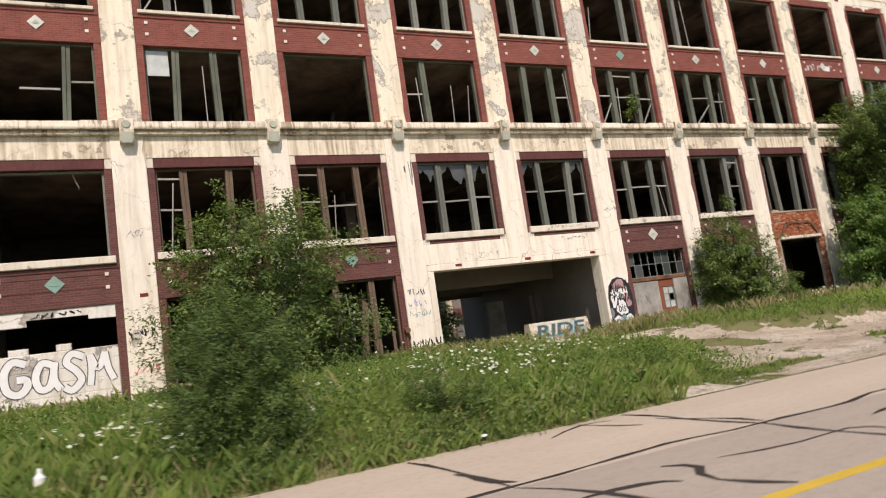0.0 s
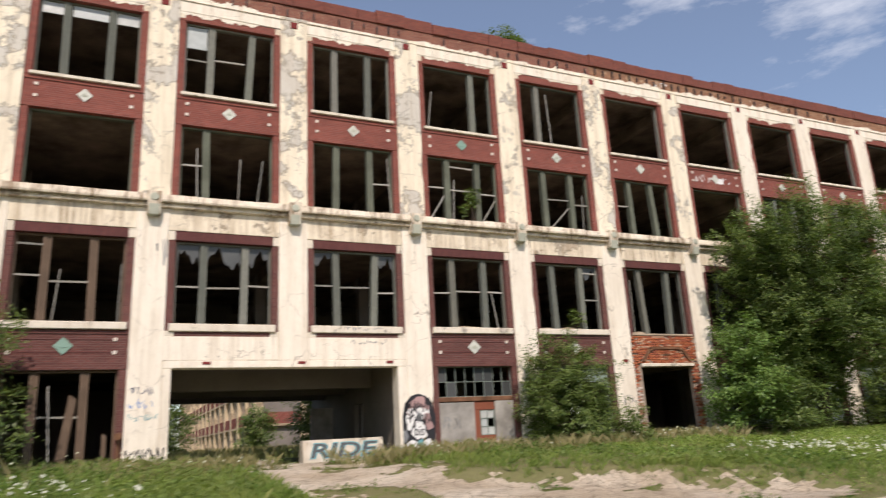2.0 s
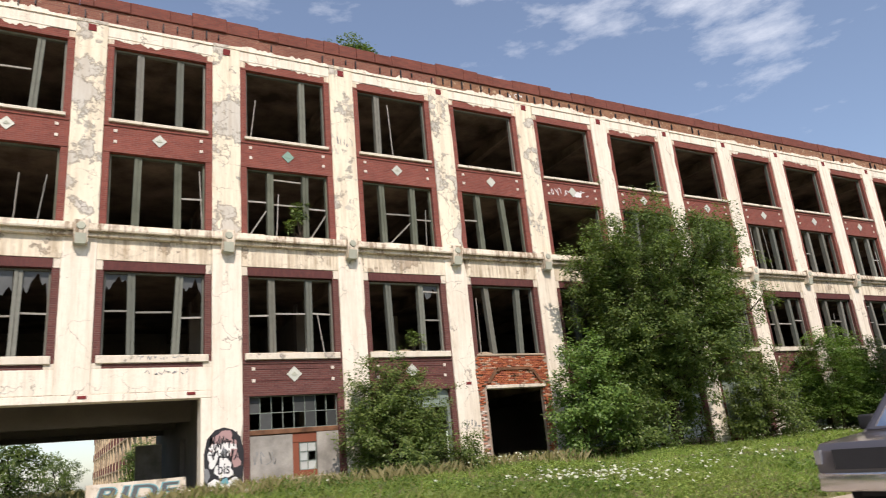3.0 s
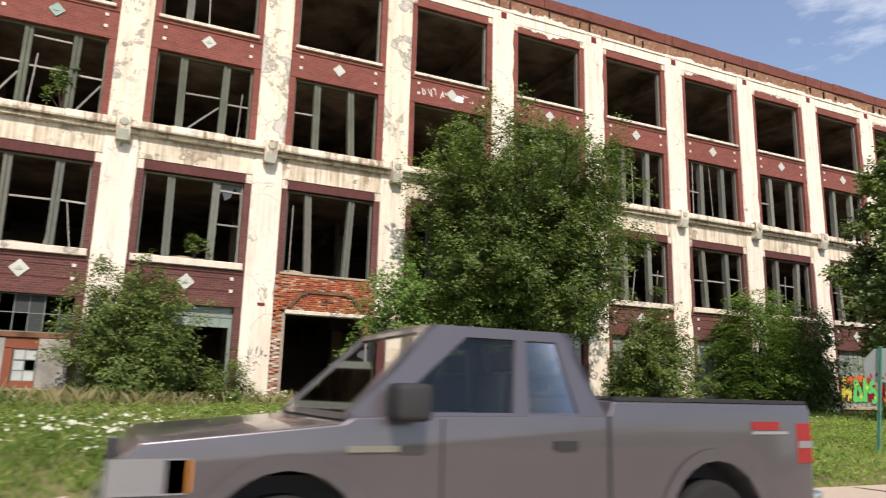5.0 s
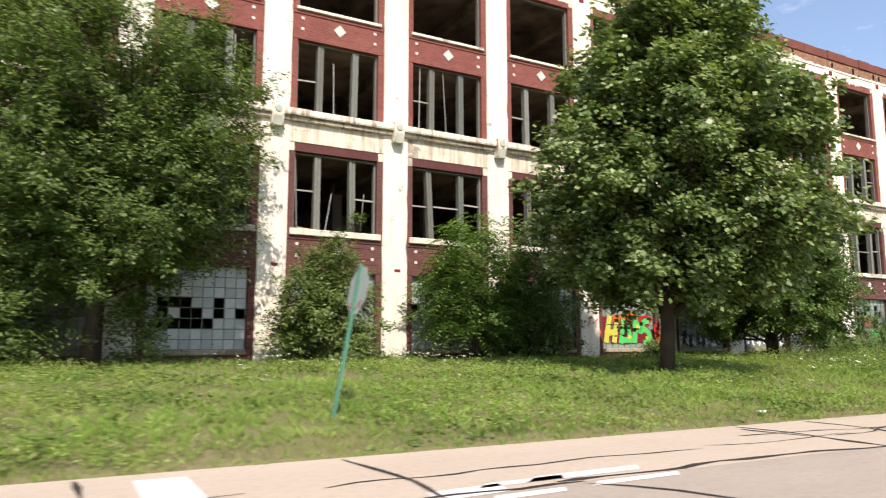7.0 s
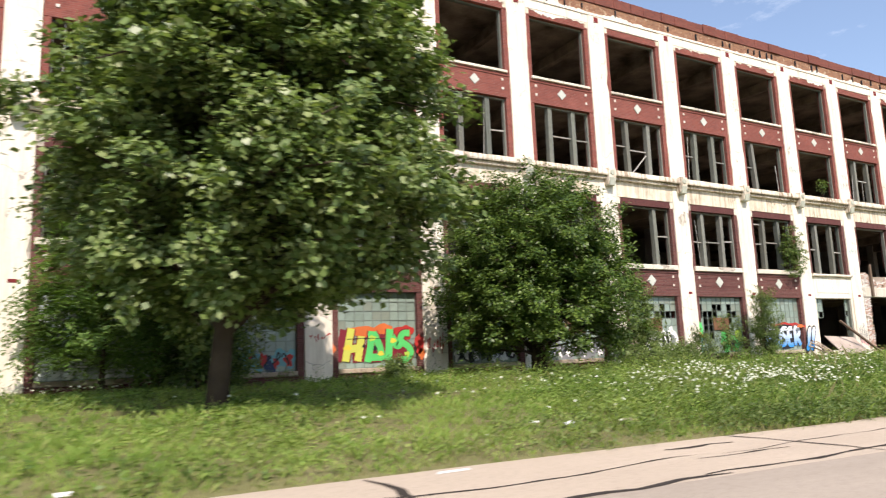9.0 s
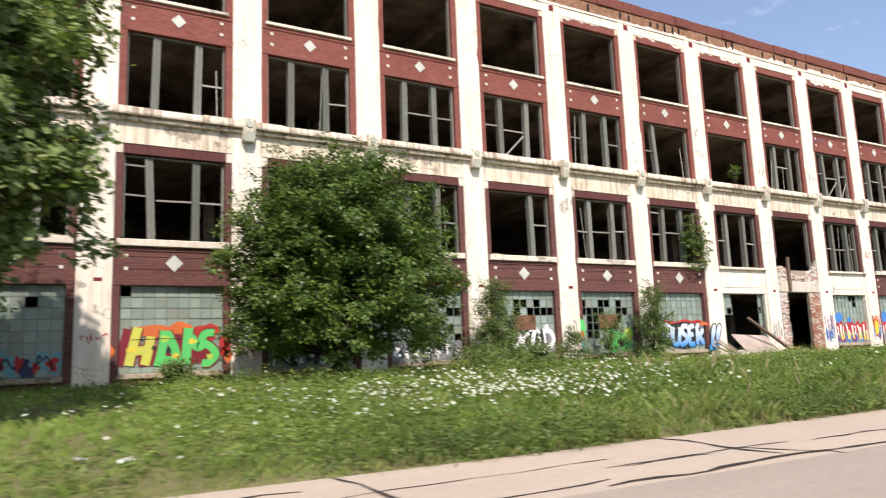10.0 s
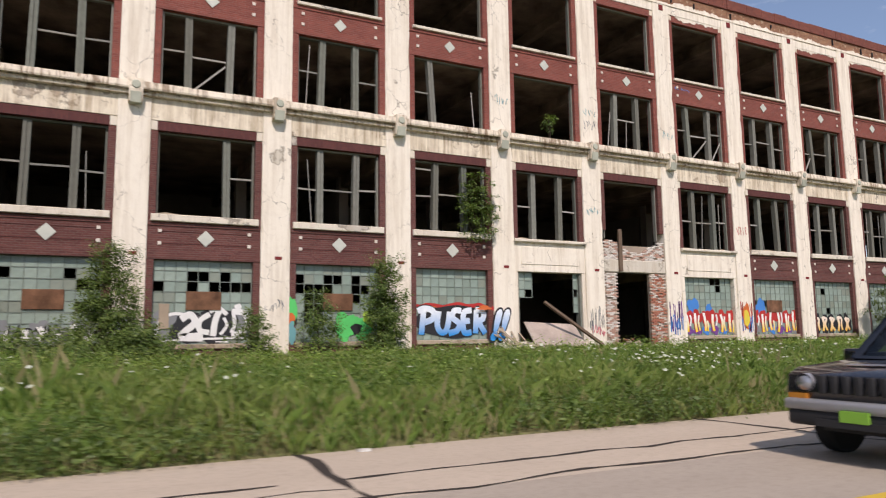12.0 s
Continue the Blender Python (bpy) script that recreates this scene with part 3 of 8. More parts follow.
# the long joint, broken into pours of uneven width
x = -30.0
while x < 110:
    seed += 1
    e = x + rt.uniform(5, 9)
    sag = -0.4 * float(ease(np.float64(x), 46.0, 52.0))
    tar_line(tar, [(x, SEAM + 0.02 + sag * 0.9 + rt.uniform(-.05, .1)), ((x + e) / 2, SEAM + 0.05 + sag + rt.uniform(-.05, .15)), (e + 0.3, SEAM + 0.02 + sag + rt.uniform(-.05, .1))], rt.uniform(0.028, 0.048), seed)
    x = e
# a second run nearer the verge, with gaps
x = 24.0
while x < 100:
    seed += 1
    e = x + rt.uniform(3, 6)
    y = -16.2 - 0.5 * float(ease(np.float64(x), 49.0, 52.0))
    tar_line(tar, [(x, y + rt.uniform(-.2, .2)), ((x + e) / 2, y + rt.uniform(-.2, .2)), (e, y + rt.uniform(-.2, .25))], rt.uniform(0.014, 0.036), seed)
    x = e + rt.uniform(-0.6, 1.0)
# cross cracks: from the verge over the joint to the centre line
for cx, bend in ((-6.8, 0.6), (-3.4, -0.2), (4.5, 0.5), (12.5, -0.4), (19.5, 0.5), (26.1, 0.3), (29.1, 0.6), (36.4, -0.2), (38.3, -0.8), (41.1, -0.7), (47.6, 0.3), (53.0, -0.4), (60.6, 0.4), (67.4, 0.8), (74.0, -0.5), (81.5, 0.5), (89.0, 0.2)):
    seed += 1
    tar_line(tar, [(cx, -14.75), (cx + 0.1, -15.6), (cx + 0.25 * bend, -16.4), (cx + 0.1 * bend, -17.3)], rt.uniform(0.03, 0.06), seed)
    if bend > -0.3:
        seed += 1
        tar_line(tar, [(cx + 0.1 * bend, -17.3), (cx + 0.6 * bend, -18.3), (cx + bend, -19.4)], rt.uniform(0.03, 0.055), seed)
# short branches and stray pours
for pts in (((-6.8, -16.1), (-6.7, -16.5), (-6.6, -17.1)), ((-3.5, -15.6), (-3.3, -16.4), (-3.3, -17.2)), ((-6.7, -18.2), (-6.1, -18.3), (-5.8, -18.5)), ((-5.5, -17.9), (-5.4, -18.2), (-5.7, -18.7), (-5.4, -19.3)),
            ((-5.0, -18.1), (-4.2, -18.3), (-3.4, -18.2), (-3.3, -18.7)), ((-5.0, -15.3), (-4.2, -14.8), (-3.8, -15.0)), ((-4.2, -14.7), (-4.1, -15.1), (-3.9, -15.8)), ((-2.7, -18.1), (-1.6, -18.0)),
            ((30.8, -17.4), (31.4, -18.1), (31.7, -19.0)), ((35.4, -15.6), (36.4, -15.7), (38.3, -15.9), (40.3, -15.9), (41.3, -16.2)), ((36.2, -15.0), (36.2, -15.7), (36.4, -16.2)), ((38.1, -16.6), (38.7, -17.2)),
            ((39.7, -16.9), (40.1, -17.4), (40.6, -17.6)), ((45.3, -16.3), (47.1, -16.4)), ((45.6, -15.4), (47.0, -15.5)), ((50.5, -16.6), (52.3, -16.7)), ((52.9, -16.4), (53.1, -17.0), (53.6, -17.4), (53.5, -17.8)),
            ((53.9, -18.8), (55.0, -19.1), (56.2, -19.2)), ((56.1, -16.9), (56.3, -17.6)), ((58.7, -17.0), (57.9, -17.7)), ((58.1, -17.6), (58.3, -17.4), (58.2, -17.2)), ((57.6, -17.0), (60.6, -17.2))):
    seed += 1
    tar_line(tar, pts, rt.uniform(0.02, 0.05), seed)
Geo().tube([(54.0, -19.72, 0.001), (54.0, -19.72, 0.006)], [0.13, 0.12], 14).part("tar_spot", P_TAR, tar)

# the other side of the street, behind the viewer
Geo().box(-400, 400, FARKERB - 0.15, FARKERB, -0.3, 0.14).part("kerb", BARRIER, None)
tagged(bpy.data.objects["kerb"], "low concrete kerb along the street", "kerb", kind="structure")

# ---- the factory ----
factory = holder("factory_building", "long abandoned four-storey factory of cream concrete piers and red brick panels", "building")
TOTAL0, TOTAL1 = FIRST * BAY, (LAST + 1) * BAY
GATE = (0, 1)
STUCCO_LOW = (16, 18)

rp = random.Random(3)


def chipped_pier(g, x, z0, z1):
    """A pier with a knocked outline: small steps along its two front edges."""
    n = int((z1 - z0) / 0.45)
    prof = []
    for k in range(n + 1):
        z = z0 + (z1 - z0) * k / n
        hit = rp.random() < 0.10
        prof.append((z, (0.05 + 0.06 * rp.random()) if hit else 0.012 + 0.012 * rp.random(),
                     (0.05 + 0.06 * rp.random()) if rp.random() < 0.10 else 0.012 + 0.012 * rp.random()))
    i = len(g.v)
    for z, a, b in prof:
        g.v += [(x - PIER, 0.5, z), (x - PIER, a, z), (x - PIER + a, 0.0, z), (x + PIER - b, 0.0, z), (x + PIER, b, z), (x + PIER, 0.5, z)]
    for k in range(n):
        for s in range(6):
            q, r = i + 6 * k + s, i + 6 * k + (s + 1) % 6
            g.f.append((q, r, r + 6, q + 6))
    g.f.append(tuple(range(i, i + 6))[::-1])
    g.f.append(tuple(range(i + 6 * n, i + 6 * n + 6)))


def diamond(x, y, z, r, mat, parent, green=False):
    g = Geo().prism([(x, z - r), (x + r, z), (x, z + r), (x - r, z)], 1, y - 0.03, y + 0.05)
    d = g.part("diamond_tile", mat, parent)
    if green is not None:
        rr = r * 0.42
        Geo().prism([(x - rr, z - 0.03), (x, z - rr * 0.55), (x + rr, z - 0.03), (x, z + rr * 0.75)], 1, y - 0.045, y - 0.02).part("tile_relief", GREENTILE if green else COPPER, d)


def spandrel(x, z0, z1, mat, zc, upper, tile):
    """A brick panel between two storeys: raised border, diamond and four corner tiles."""
    a, b = x + PIER, x + BAY - PIER
    g = Geo().box(a, b, 0.08, 0.5, z0, z1)
    g.slab(a, b, 0.05, 0.085, z1 - 0.14, z1, 0.01)
    g.slab(a, b, 0.05, 0.085, z0, z0 + (0.16 if upper else 0.26), 0.01)
    p = g.part("spandrel", mat, factory, "red brick panel with pale diamond tile" if upper else "dark red brick panel with pale diamond tile")
    diamond(x + BAY / 2, 0.08, zc, 0.24 if upper else 0.27, tile, p, (tile is GREENTILE) if x < 14 else None)
    dz = 0.20
    for sx in (a + 0.38, b - 0.38):
        for sz in (zc - dz, zc + dz):
            Geo().slab(sx - 0.055, sx + 0.055, 0.05, 0.1, sz - 0.055, sz + 0.055, 0.008).part("corner_tile", WHITE, p)
    if upper:
        return
    Geo().slab(a + 0.33, b - 0.33, 0.066, 0.09, zc - dz - 0.004, zc - dz + 0.016, 0.004).part("brick_line", SOLDIER, p)
    Geo().slab(a + 0.33, b - 0.33, 0.066, 0.09, zc + dz - 0.016, zc + dz + 0.004, 0.004).part("brick_line", SOLDIER, p)


for k in range(FIRST, LAST + 2):
    x = k * BAY
    g = Geo()
    chipped_pier(g, x, 4.22 if k == 1 else 0.3, Z_BAND - 0.02)
    g.part("pier", CREAM, factory)
    g = Geo()
    chipped_pier(g, x, Z_BAND - 0.02, Z_CORN)
    g.part("upper_pier", PEELED if -3 <= k <= 5 else CREAM, factory)
    Geo().slab(x - 0.13, x + 0.13, -0.025, 0.05, 16.76, 17.03, 0.01).part("brick_block", MAROON, factory)
    if k not in (0, 1, 2):
        Geo().slab(x - 0.02, x + 0.22, -0.012, 0.05, 4.06, 4.17, 0.005).part("maroon_block", MAROON, factory)
    # bracket with medallion
    br = Geo().prism([(0.02, 8.90), (-0.24, 8.94), (-0.30, 9.12), (-0.34, 9.30), (-0.34, 9.66), (0.02, 9.66)], 0, x - 0.21, x + 0.21).part("bracket", LEDGE, factory, "stained concrete bracket with round medallion")
    Geo().prism([(-0.10, 8.86), (-0.30, 8.88), (-0.335, 9.22), (-0.10, 9.26)], 0, x - 0.16, x + 0.16).part("bracket_block", COPPER, br)
    Geo().tube([(x, -0.335, 9.46), (x, -0.375, 9.46)], [0.14, 0.115], 14).part("medallion", COPPER, br)

for k in range(FIRST, LAST + 1):
    x0 = k * BAY
    a, b = x0 + PIER, x0 + BAY - PIER
    c, d = x0 + JAMB, x0 + BAY - JAMB
    # brick jambs beside the windows
    low, up = (DARKRED, RED)
    for s, t in ((a, c), (d, b)):
        if k not in GATE + STUCCO_LOW + (17, 4):
            Geo().slab(s, t, 0.06, 0.5, 0.3, Z_HEAD1, 0.012).part("brick_jamb", low, factory)
        if k != 17:
            Geo().slab(s, t, 0.06, 0.5, Z_SILL2 - 0.25 if k in GATE + STUCCO_LOW else Z_SILL2 - 0.23, Z_HEAD2, 0.012).part("brick_jamb", low, factory)
        else:
            Geo().slab(s, t, 0.06, 0.5, 5.9, Z_HEAD2, 0.012).part("brick_jamb", low, factory)
        Geo().slab(s, t, 0.06, 0.5, Z_LEDGE - 0.1, Z_HEAD3, 0.012).part("brick_jamb", up, factory)
        Geo().slab(s, t, 0.06, 0.5, Z_SILL4 - 0.12, Z_HEAD4, 0.012).part("brick_jamb", up, factory)
    # lintel of the second storey with pale corner blocks
    Geo().slab(a + 0.20, b - 0.20, 0.045, 0.5, Z_HEAD2, Z_LINT2, 0.012).part("soldier_lintel", SOLDIER, factory)
    for s in (a, b - 0.2):
        Geo().slab(s, s + 0.2, 0.04, 0.5, Z_HEAD2, Z_LINT2, 0.012).part("corner_block", SILL, factory)
    Geo().slab(a, b, 0.02, 0.5, Z_LINT2, Z_BAND, 0.01).part("frieze", BAND, factory)
    # ledge: two mouldings under a sloping stained top, in uneven lengths
    cuts = [x0] + sorted(x0 + BAY * (i + rp.uniform(-0.25, 0.25)) / 3 for i in (1, 2)) + [x0 + BAY]
    for s, t in zip(cuts[:-1], cuts[1:]):
        o, h = rp.uniform(-0.012, 0.012), rp.uniform(-0.02, 0.02)
        Geo().prism([(0.5, Z_BAND), (-0.04, Z_BAND), (-0.15, 9.20), (-0.17, 9.255), (-0.09, 9.27), (-0.09, 9.335), (-0.27 + o, 9.345), (-0.29 + o, 9.40), (-0.26 + o, Z_LEDGE - 0.03 + h), (0.5, Z_LEDGE + h)],
                    0, s + 0.006, t - 0.006).part("ledge_stone", LEDGE, factory)
    # third storey head panel, fourth storey sill, lintel and cornice
    spandrel(x0, Z_HEAD3, Z_SILL4 - 0.12, RED, 12.88, True, GREENTILE if k == 2 else TILE)
    Geo().slab(c - 0.08, d + 0.08, -0.03, 0.5, Z_SILL4 - 0.12, Z_SILL4, 0.015).part("window_ledge", SILL, factory)
    Geo().slab(a + (0.0), b, 0.05, 0.5, Z_HEAD4, Z_LINT4, 0.012).part("upper_lintel", RED, factory)
    for s in (a, b - 0.2):
        Geo().slab(s, s + 0.2, 0.044, 0.06, Z_LINT4 - 0.26, Z_LINT4 - 0.02, 0.006).part("corner_block", BAND, factory)
    Geo().slab(a, b, 0.02, 0.5, Z_LINT4, Z_CORN, 0.01).part("upper_frieze", CREAM, factory)
    Geo().slab(x0, x0 + BAY, -0.018, 0.05, 17.08, 17.10, 0.004).part("string_line", LEDGE, factory)
    # torn edges of the render over the lintel and up into the parapet
    for z_, way_, amp, share in ((Z_LINT4, -1, 0.26, 0.75), (Z_CORN, 1, 0.24, 0.9)):
        if rp.random() < share:
            s = x0 + rp.uniform(0.0, 0.5)
            e = x0 + BAY - rp.uniform(0.0, 0.5)
            low = [(s, z_ - 0.02 * way_)]
            for i in range(49):
                t = i / 48
                f = max(0.0, 0.5 + 0.5 * math.sin(5.1 * t + k) + 0.35 * math.sin(13 * t + 2.3 * k) + 0.25 * math.sin(31 * t + k) + rp.uniform(-0.4, 0.4)) * math.sin(math.pi * t) ** 0.4
                low.append((s + (e - s) * t, z_ + way_ * amp * 0.6 * f))
            low.append((e, z_ - 0.02 * way_))
            yy = (0.036, 0.06) if way_ < 0 else (0.03, 0.06)
            Geo().prism(low, 1, *yy).part("torn_render", CREAM, factory)
    # parapet of ochre brick under a broken red coping
    Geo().slab(x0, x0 + BAY, 0.05, 0.42, Z_CORN, 17.74, 0.01).part("parapet", REDBROWN if k < 4 else OCHRE, factory)
    for i in range(9):
        s = x0 + (i + 0.5) * BAY / 9 + rp.uniform(-0.06, 0.06)
        if rp.random() < (0.75 if k < 6 else 0.25):
            Geo().box(s - 0.02, s + 0.02, -0.04, 0.06, 17.2 + rp.uniform(0, 0.2), 17.6 + rp.uniform(-.08, .08)).part("iron_tie", P_BLACK, factory)
    i = 0.0
    while i < BAY - 0.01:
        w = min(rp.uniform(0.7, 1.5), BAY - i)
        Geo().slab(x0 + i + 0.004, x0 + i + w - 0.004, -0.02 + rp.uniform(-.03, .03), 0.46, 17.74, Z_TOP + rp.uniform(-0.07, 0.08) * (1 if k < 6 else 0.25), 0.02).part("coping", COPING, factory)
        i += w
    # second storey sill and the panel below it
    if k in GATE:
        Geo().slab(a, b, 0.015, 0.5, 4.22, Z_SILL2 - 0.42, 0.01).part("stucco_panel", CREAM, factory)
        Geo().slab(a + 0.28, b - 0.28, 0.03, 0.5, Z_SILL2 - 0.42, Z_SILL2 - 0.27, 0.01).part("brick_strip", DARKRED, factory)
        for s, t in ((a, a + 0.28), (b - 0.28, b)):
            Geo().slab(s, t, 0.02, 0.5, Z_SILL2 - 0.42, Z_SILL2 - 0.25, 0.01).part("corner_block", SILL, factory)
        Geo().slab(c - 0.12, d + 0.12, -0.06, 0.5, Z_SILL2 - 0.27, Z_SILL2 - 0.02, 0.02).part("window_ledge", SILL, factory)
    elif k in STUCCO_LOW:
        Geo().slab(a, b, 0.04, 0.5, Z_HEAD1, Z_SILL2 - 0.25, 0.015).part("stucco_panel", CREAM, factory)
        Geo().slab(a + 0.35, b - 0.35, 0.015, 0.05, 4.25, Z_SILL2 - 0.42, 0.012).part("raised_panel", CREAM, factory)
        Geo().slab(a - 0.02, b + 0.02, -0.12, 0.5, Z_SILL2 - 0.25, Z_SILL2 - 0.12, 0.03).part("window_ledge", SILL, factory)
        for s, t in ((a, c - 0.05), (d + 0.05, b)):
            Geo().slab(s, t, 0.05, 0.5, 0.3, Z_HEAD1, 0.012).part("stucco_jamb", CREAM, factory)
    elif k == 17:
        pass
    elif k == 4:
        Geo().slab(c - 0.1, d + 0.1, 0.0, 0.5, Z_SILL2 - 0.23, Z_SILL2 - 0.14, 0.02).part("window_ledge", BOARD, factory)
    else:
        spandrel(x0, Z_HEAD1, Z_SILL2 - 0.23, DARKRED, 4.67, False, GREENTILE if k in (-3, -1) else TILE)
        Geo().slab(c - 0.14, d + 0.14, -0.05, 0.5, Z_SILL2 - 0.23, Z_SILL2, 0.02).part("window_ledge", SILL, factory)
    # ground storey base
    if k not in GATE + (4, 16, 17):
        Geo().slab(c, d, 0.10, 0.5, 0.3, Z_SILL1 - 0.16, 0.02).part("base_wall", DARKRED if k not in (-3,) else BLOCK, factory)
        Geo().slab(c, d, 0.02, 0.5, Z_SILL1 - 0.16, Z_SILL1, 0.02).part("window_ledge", GROUNDSILL, factory)

# gateway: beam, jambs, ceiling beams, side walls
Geo().slab(PIER, 2 * BAY - PIER, -0.005, 0.55, 3.97, 4.20, 0.015).part("gate_beam", CREAM, factory)
Geo().slab(PIER + 0.0, 2 * BAY - PIER, 0.003, 0.3, 4.20, 4.222, 0.004).part("shadow_line", LEDGE, factory)
for x in (1.8, 4.86, 8.0):
    Geo().slab(x - 0.13, x + 0.13, -0.03, 0.02, 4.08, 4.17, 0.008).part("maroon_block", MAROON, factory)
Geo().slab(PIER, PIER + 0.26, 0.0, 0.6, 0.3, 3.97, 0.02).part("gate_jamb", CREAM, factory)
Geo().slab(2 * BAY - PIER - 0.34, 2 * BAY - PIER, 0.0, 0.6, 0.3, 3.97, 0.02).part("gate_jamb", CREAM, factory)
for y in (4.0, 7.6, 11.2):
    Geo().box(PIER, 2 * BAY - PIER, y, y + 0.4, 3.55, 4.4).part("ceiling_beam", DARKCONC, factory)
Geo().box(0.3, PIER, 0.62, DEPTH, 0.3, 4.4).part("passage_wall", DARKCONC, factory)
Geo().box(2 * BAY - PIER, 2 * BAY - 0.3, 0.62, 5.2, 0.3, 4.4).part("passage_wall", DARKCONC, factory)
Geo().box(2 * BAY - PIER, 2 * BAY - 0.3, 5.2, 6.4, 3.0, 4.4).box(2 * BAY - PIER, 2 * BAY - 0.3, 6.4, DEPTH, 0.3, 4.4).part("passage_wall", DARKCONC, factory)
Geo().slab(7.2, 8.2, 8.2, 8.4, 0.9, 3.0, 0.02).part("leaning_panel", PLY, factory)

# floors, roof, back wall, cross walls and columns inside
for z in (4.85, 9.1, 12.85):
    Geo().box(TOTAL0, TOTAL1, 0.5, DEPTH, z - 0.45, z).part("storey_floor", SLAB, factory)
Geo().box(TOTAL0, TOTAL1, 0.42, DEPTH + 0.4, 16.75, 17.2).part("roof", SLAB, factory)
back = Geo()
for k in range(FIRST, LAST + 1):
    x0 = k * BAY
    back.box(x0 - 0.5, x0 + 0.5, DEPTH, DEPTH + 0.4, 4.4 if k == 1 else 0.3, 16.55)
    for z0, z1 in ((4.4, 5.7), (8.3, 9.9), (12.1, 13.6), (16.0, 16.55)):
        back.box(x0 + 0.5, x0 + BAY - 0.5, DEPTH, DEPTH + 0.4, z0, z1)
    # most unseen back windows are filled to keep rooms dark, a few are open
    h = random.Random(k * 7 + 1)
    for z0, z1 in ((5.7, 8.3), (9.9, 12.1), (13.6, 16.0)):
        if z0 > 6 or h.random() < 0.55:
            back.box(x0 + 0.5, x0 + BAY - 0.5, DEPTH + 0.1, DEPTH + 0.4, z0, z1)
        else:
            back.box(x0 + 0.5, x0 + BAY - 0.5, DEPTH + 0.1, DEPTH + 0.4, z0 + 0.35, z1)
    if k == 5:
        back.box(x0 + 0.5, x0 + 1.7, DEPTH, DEPTH + 0.4, 0.3, 4.4).box(x0 + 2.7, x0 + BAY - 0.5, DEPTH, DEPTH + 0.4, 0.3, 4.4).box(x0 + 1.7, x0 + 2.7, DEPTH, DEPTH + 0.4, 2.9, 4.4)
    elif k not in GATE:
        back.box(x0 + 0.5, x0 + BAY - 0.5, DEPTH, DEPTH + 0.4, 0.3, 4.4)
back.part("back_wall", DARKCONC, factory)
for x in (TOTAL0, TOTAL1 - 0.4):
    Geo().box(x, x + 0.4, 0.5, DEPTH, 0.3, 16.55).part("end_wall", DARKCONC, factory)
for k in range(FIRST, LAST + 2):
    for z0, z1 in ((0.6, 4.4), (4.85, 8.65), (9.1, 12.4), (12.85, 16.55)):
        if z0 < 1 and k == 1:
            continue
        Geo().box(k * BAY - 0.22, k * BAY + 0.22, 6.3, 6.75, z0, z1).part("column", INNER, factory)
        Geo().box(k * BAY - 0.15, k * BAY + 0.15, 0.52, DEPTH, z1 - 0.5, z1).part("ceiling_beam", SLAB, factory)
for k in (-2, 3, 7, 12, 15, 19, 22):
    for z0, z1 in ((0.6, 4.4), (4.85, 8.65), (9.1, 12.4)):
        Geo().box(k * BAY - 0.1, k * BAY + 0.1, 7.0, DEPTH, z0, z1).part("cross_wall", DARKCONC, factory)

# ---- windows ----
WIN = {"n": 0}


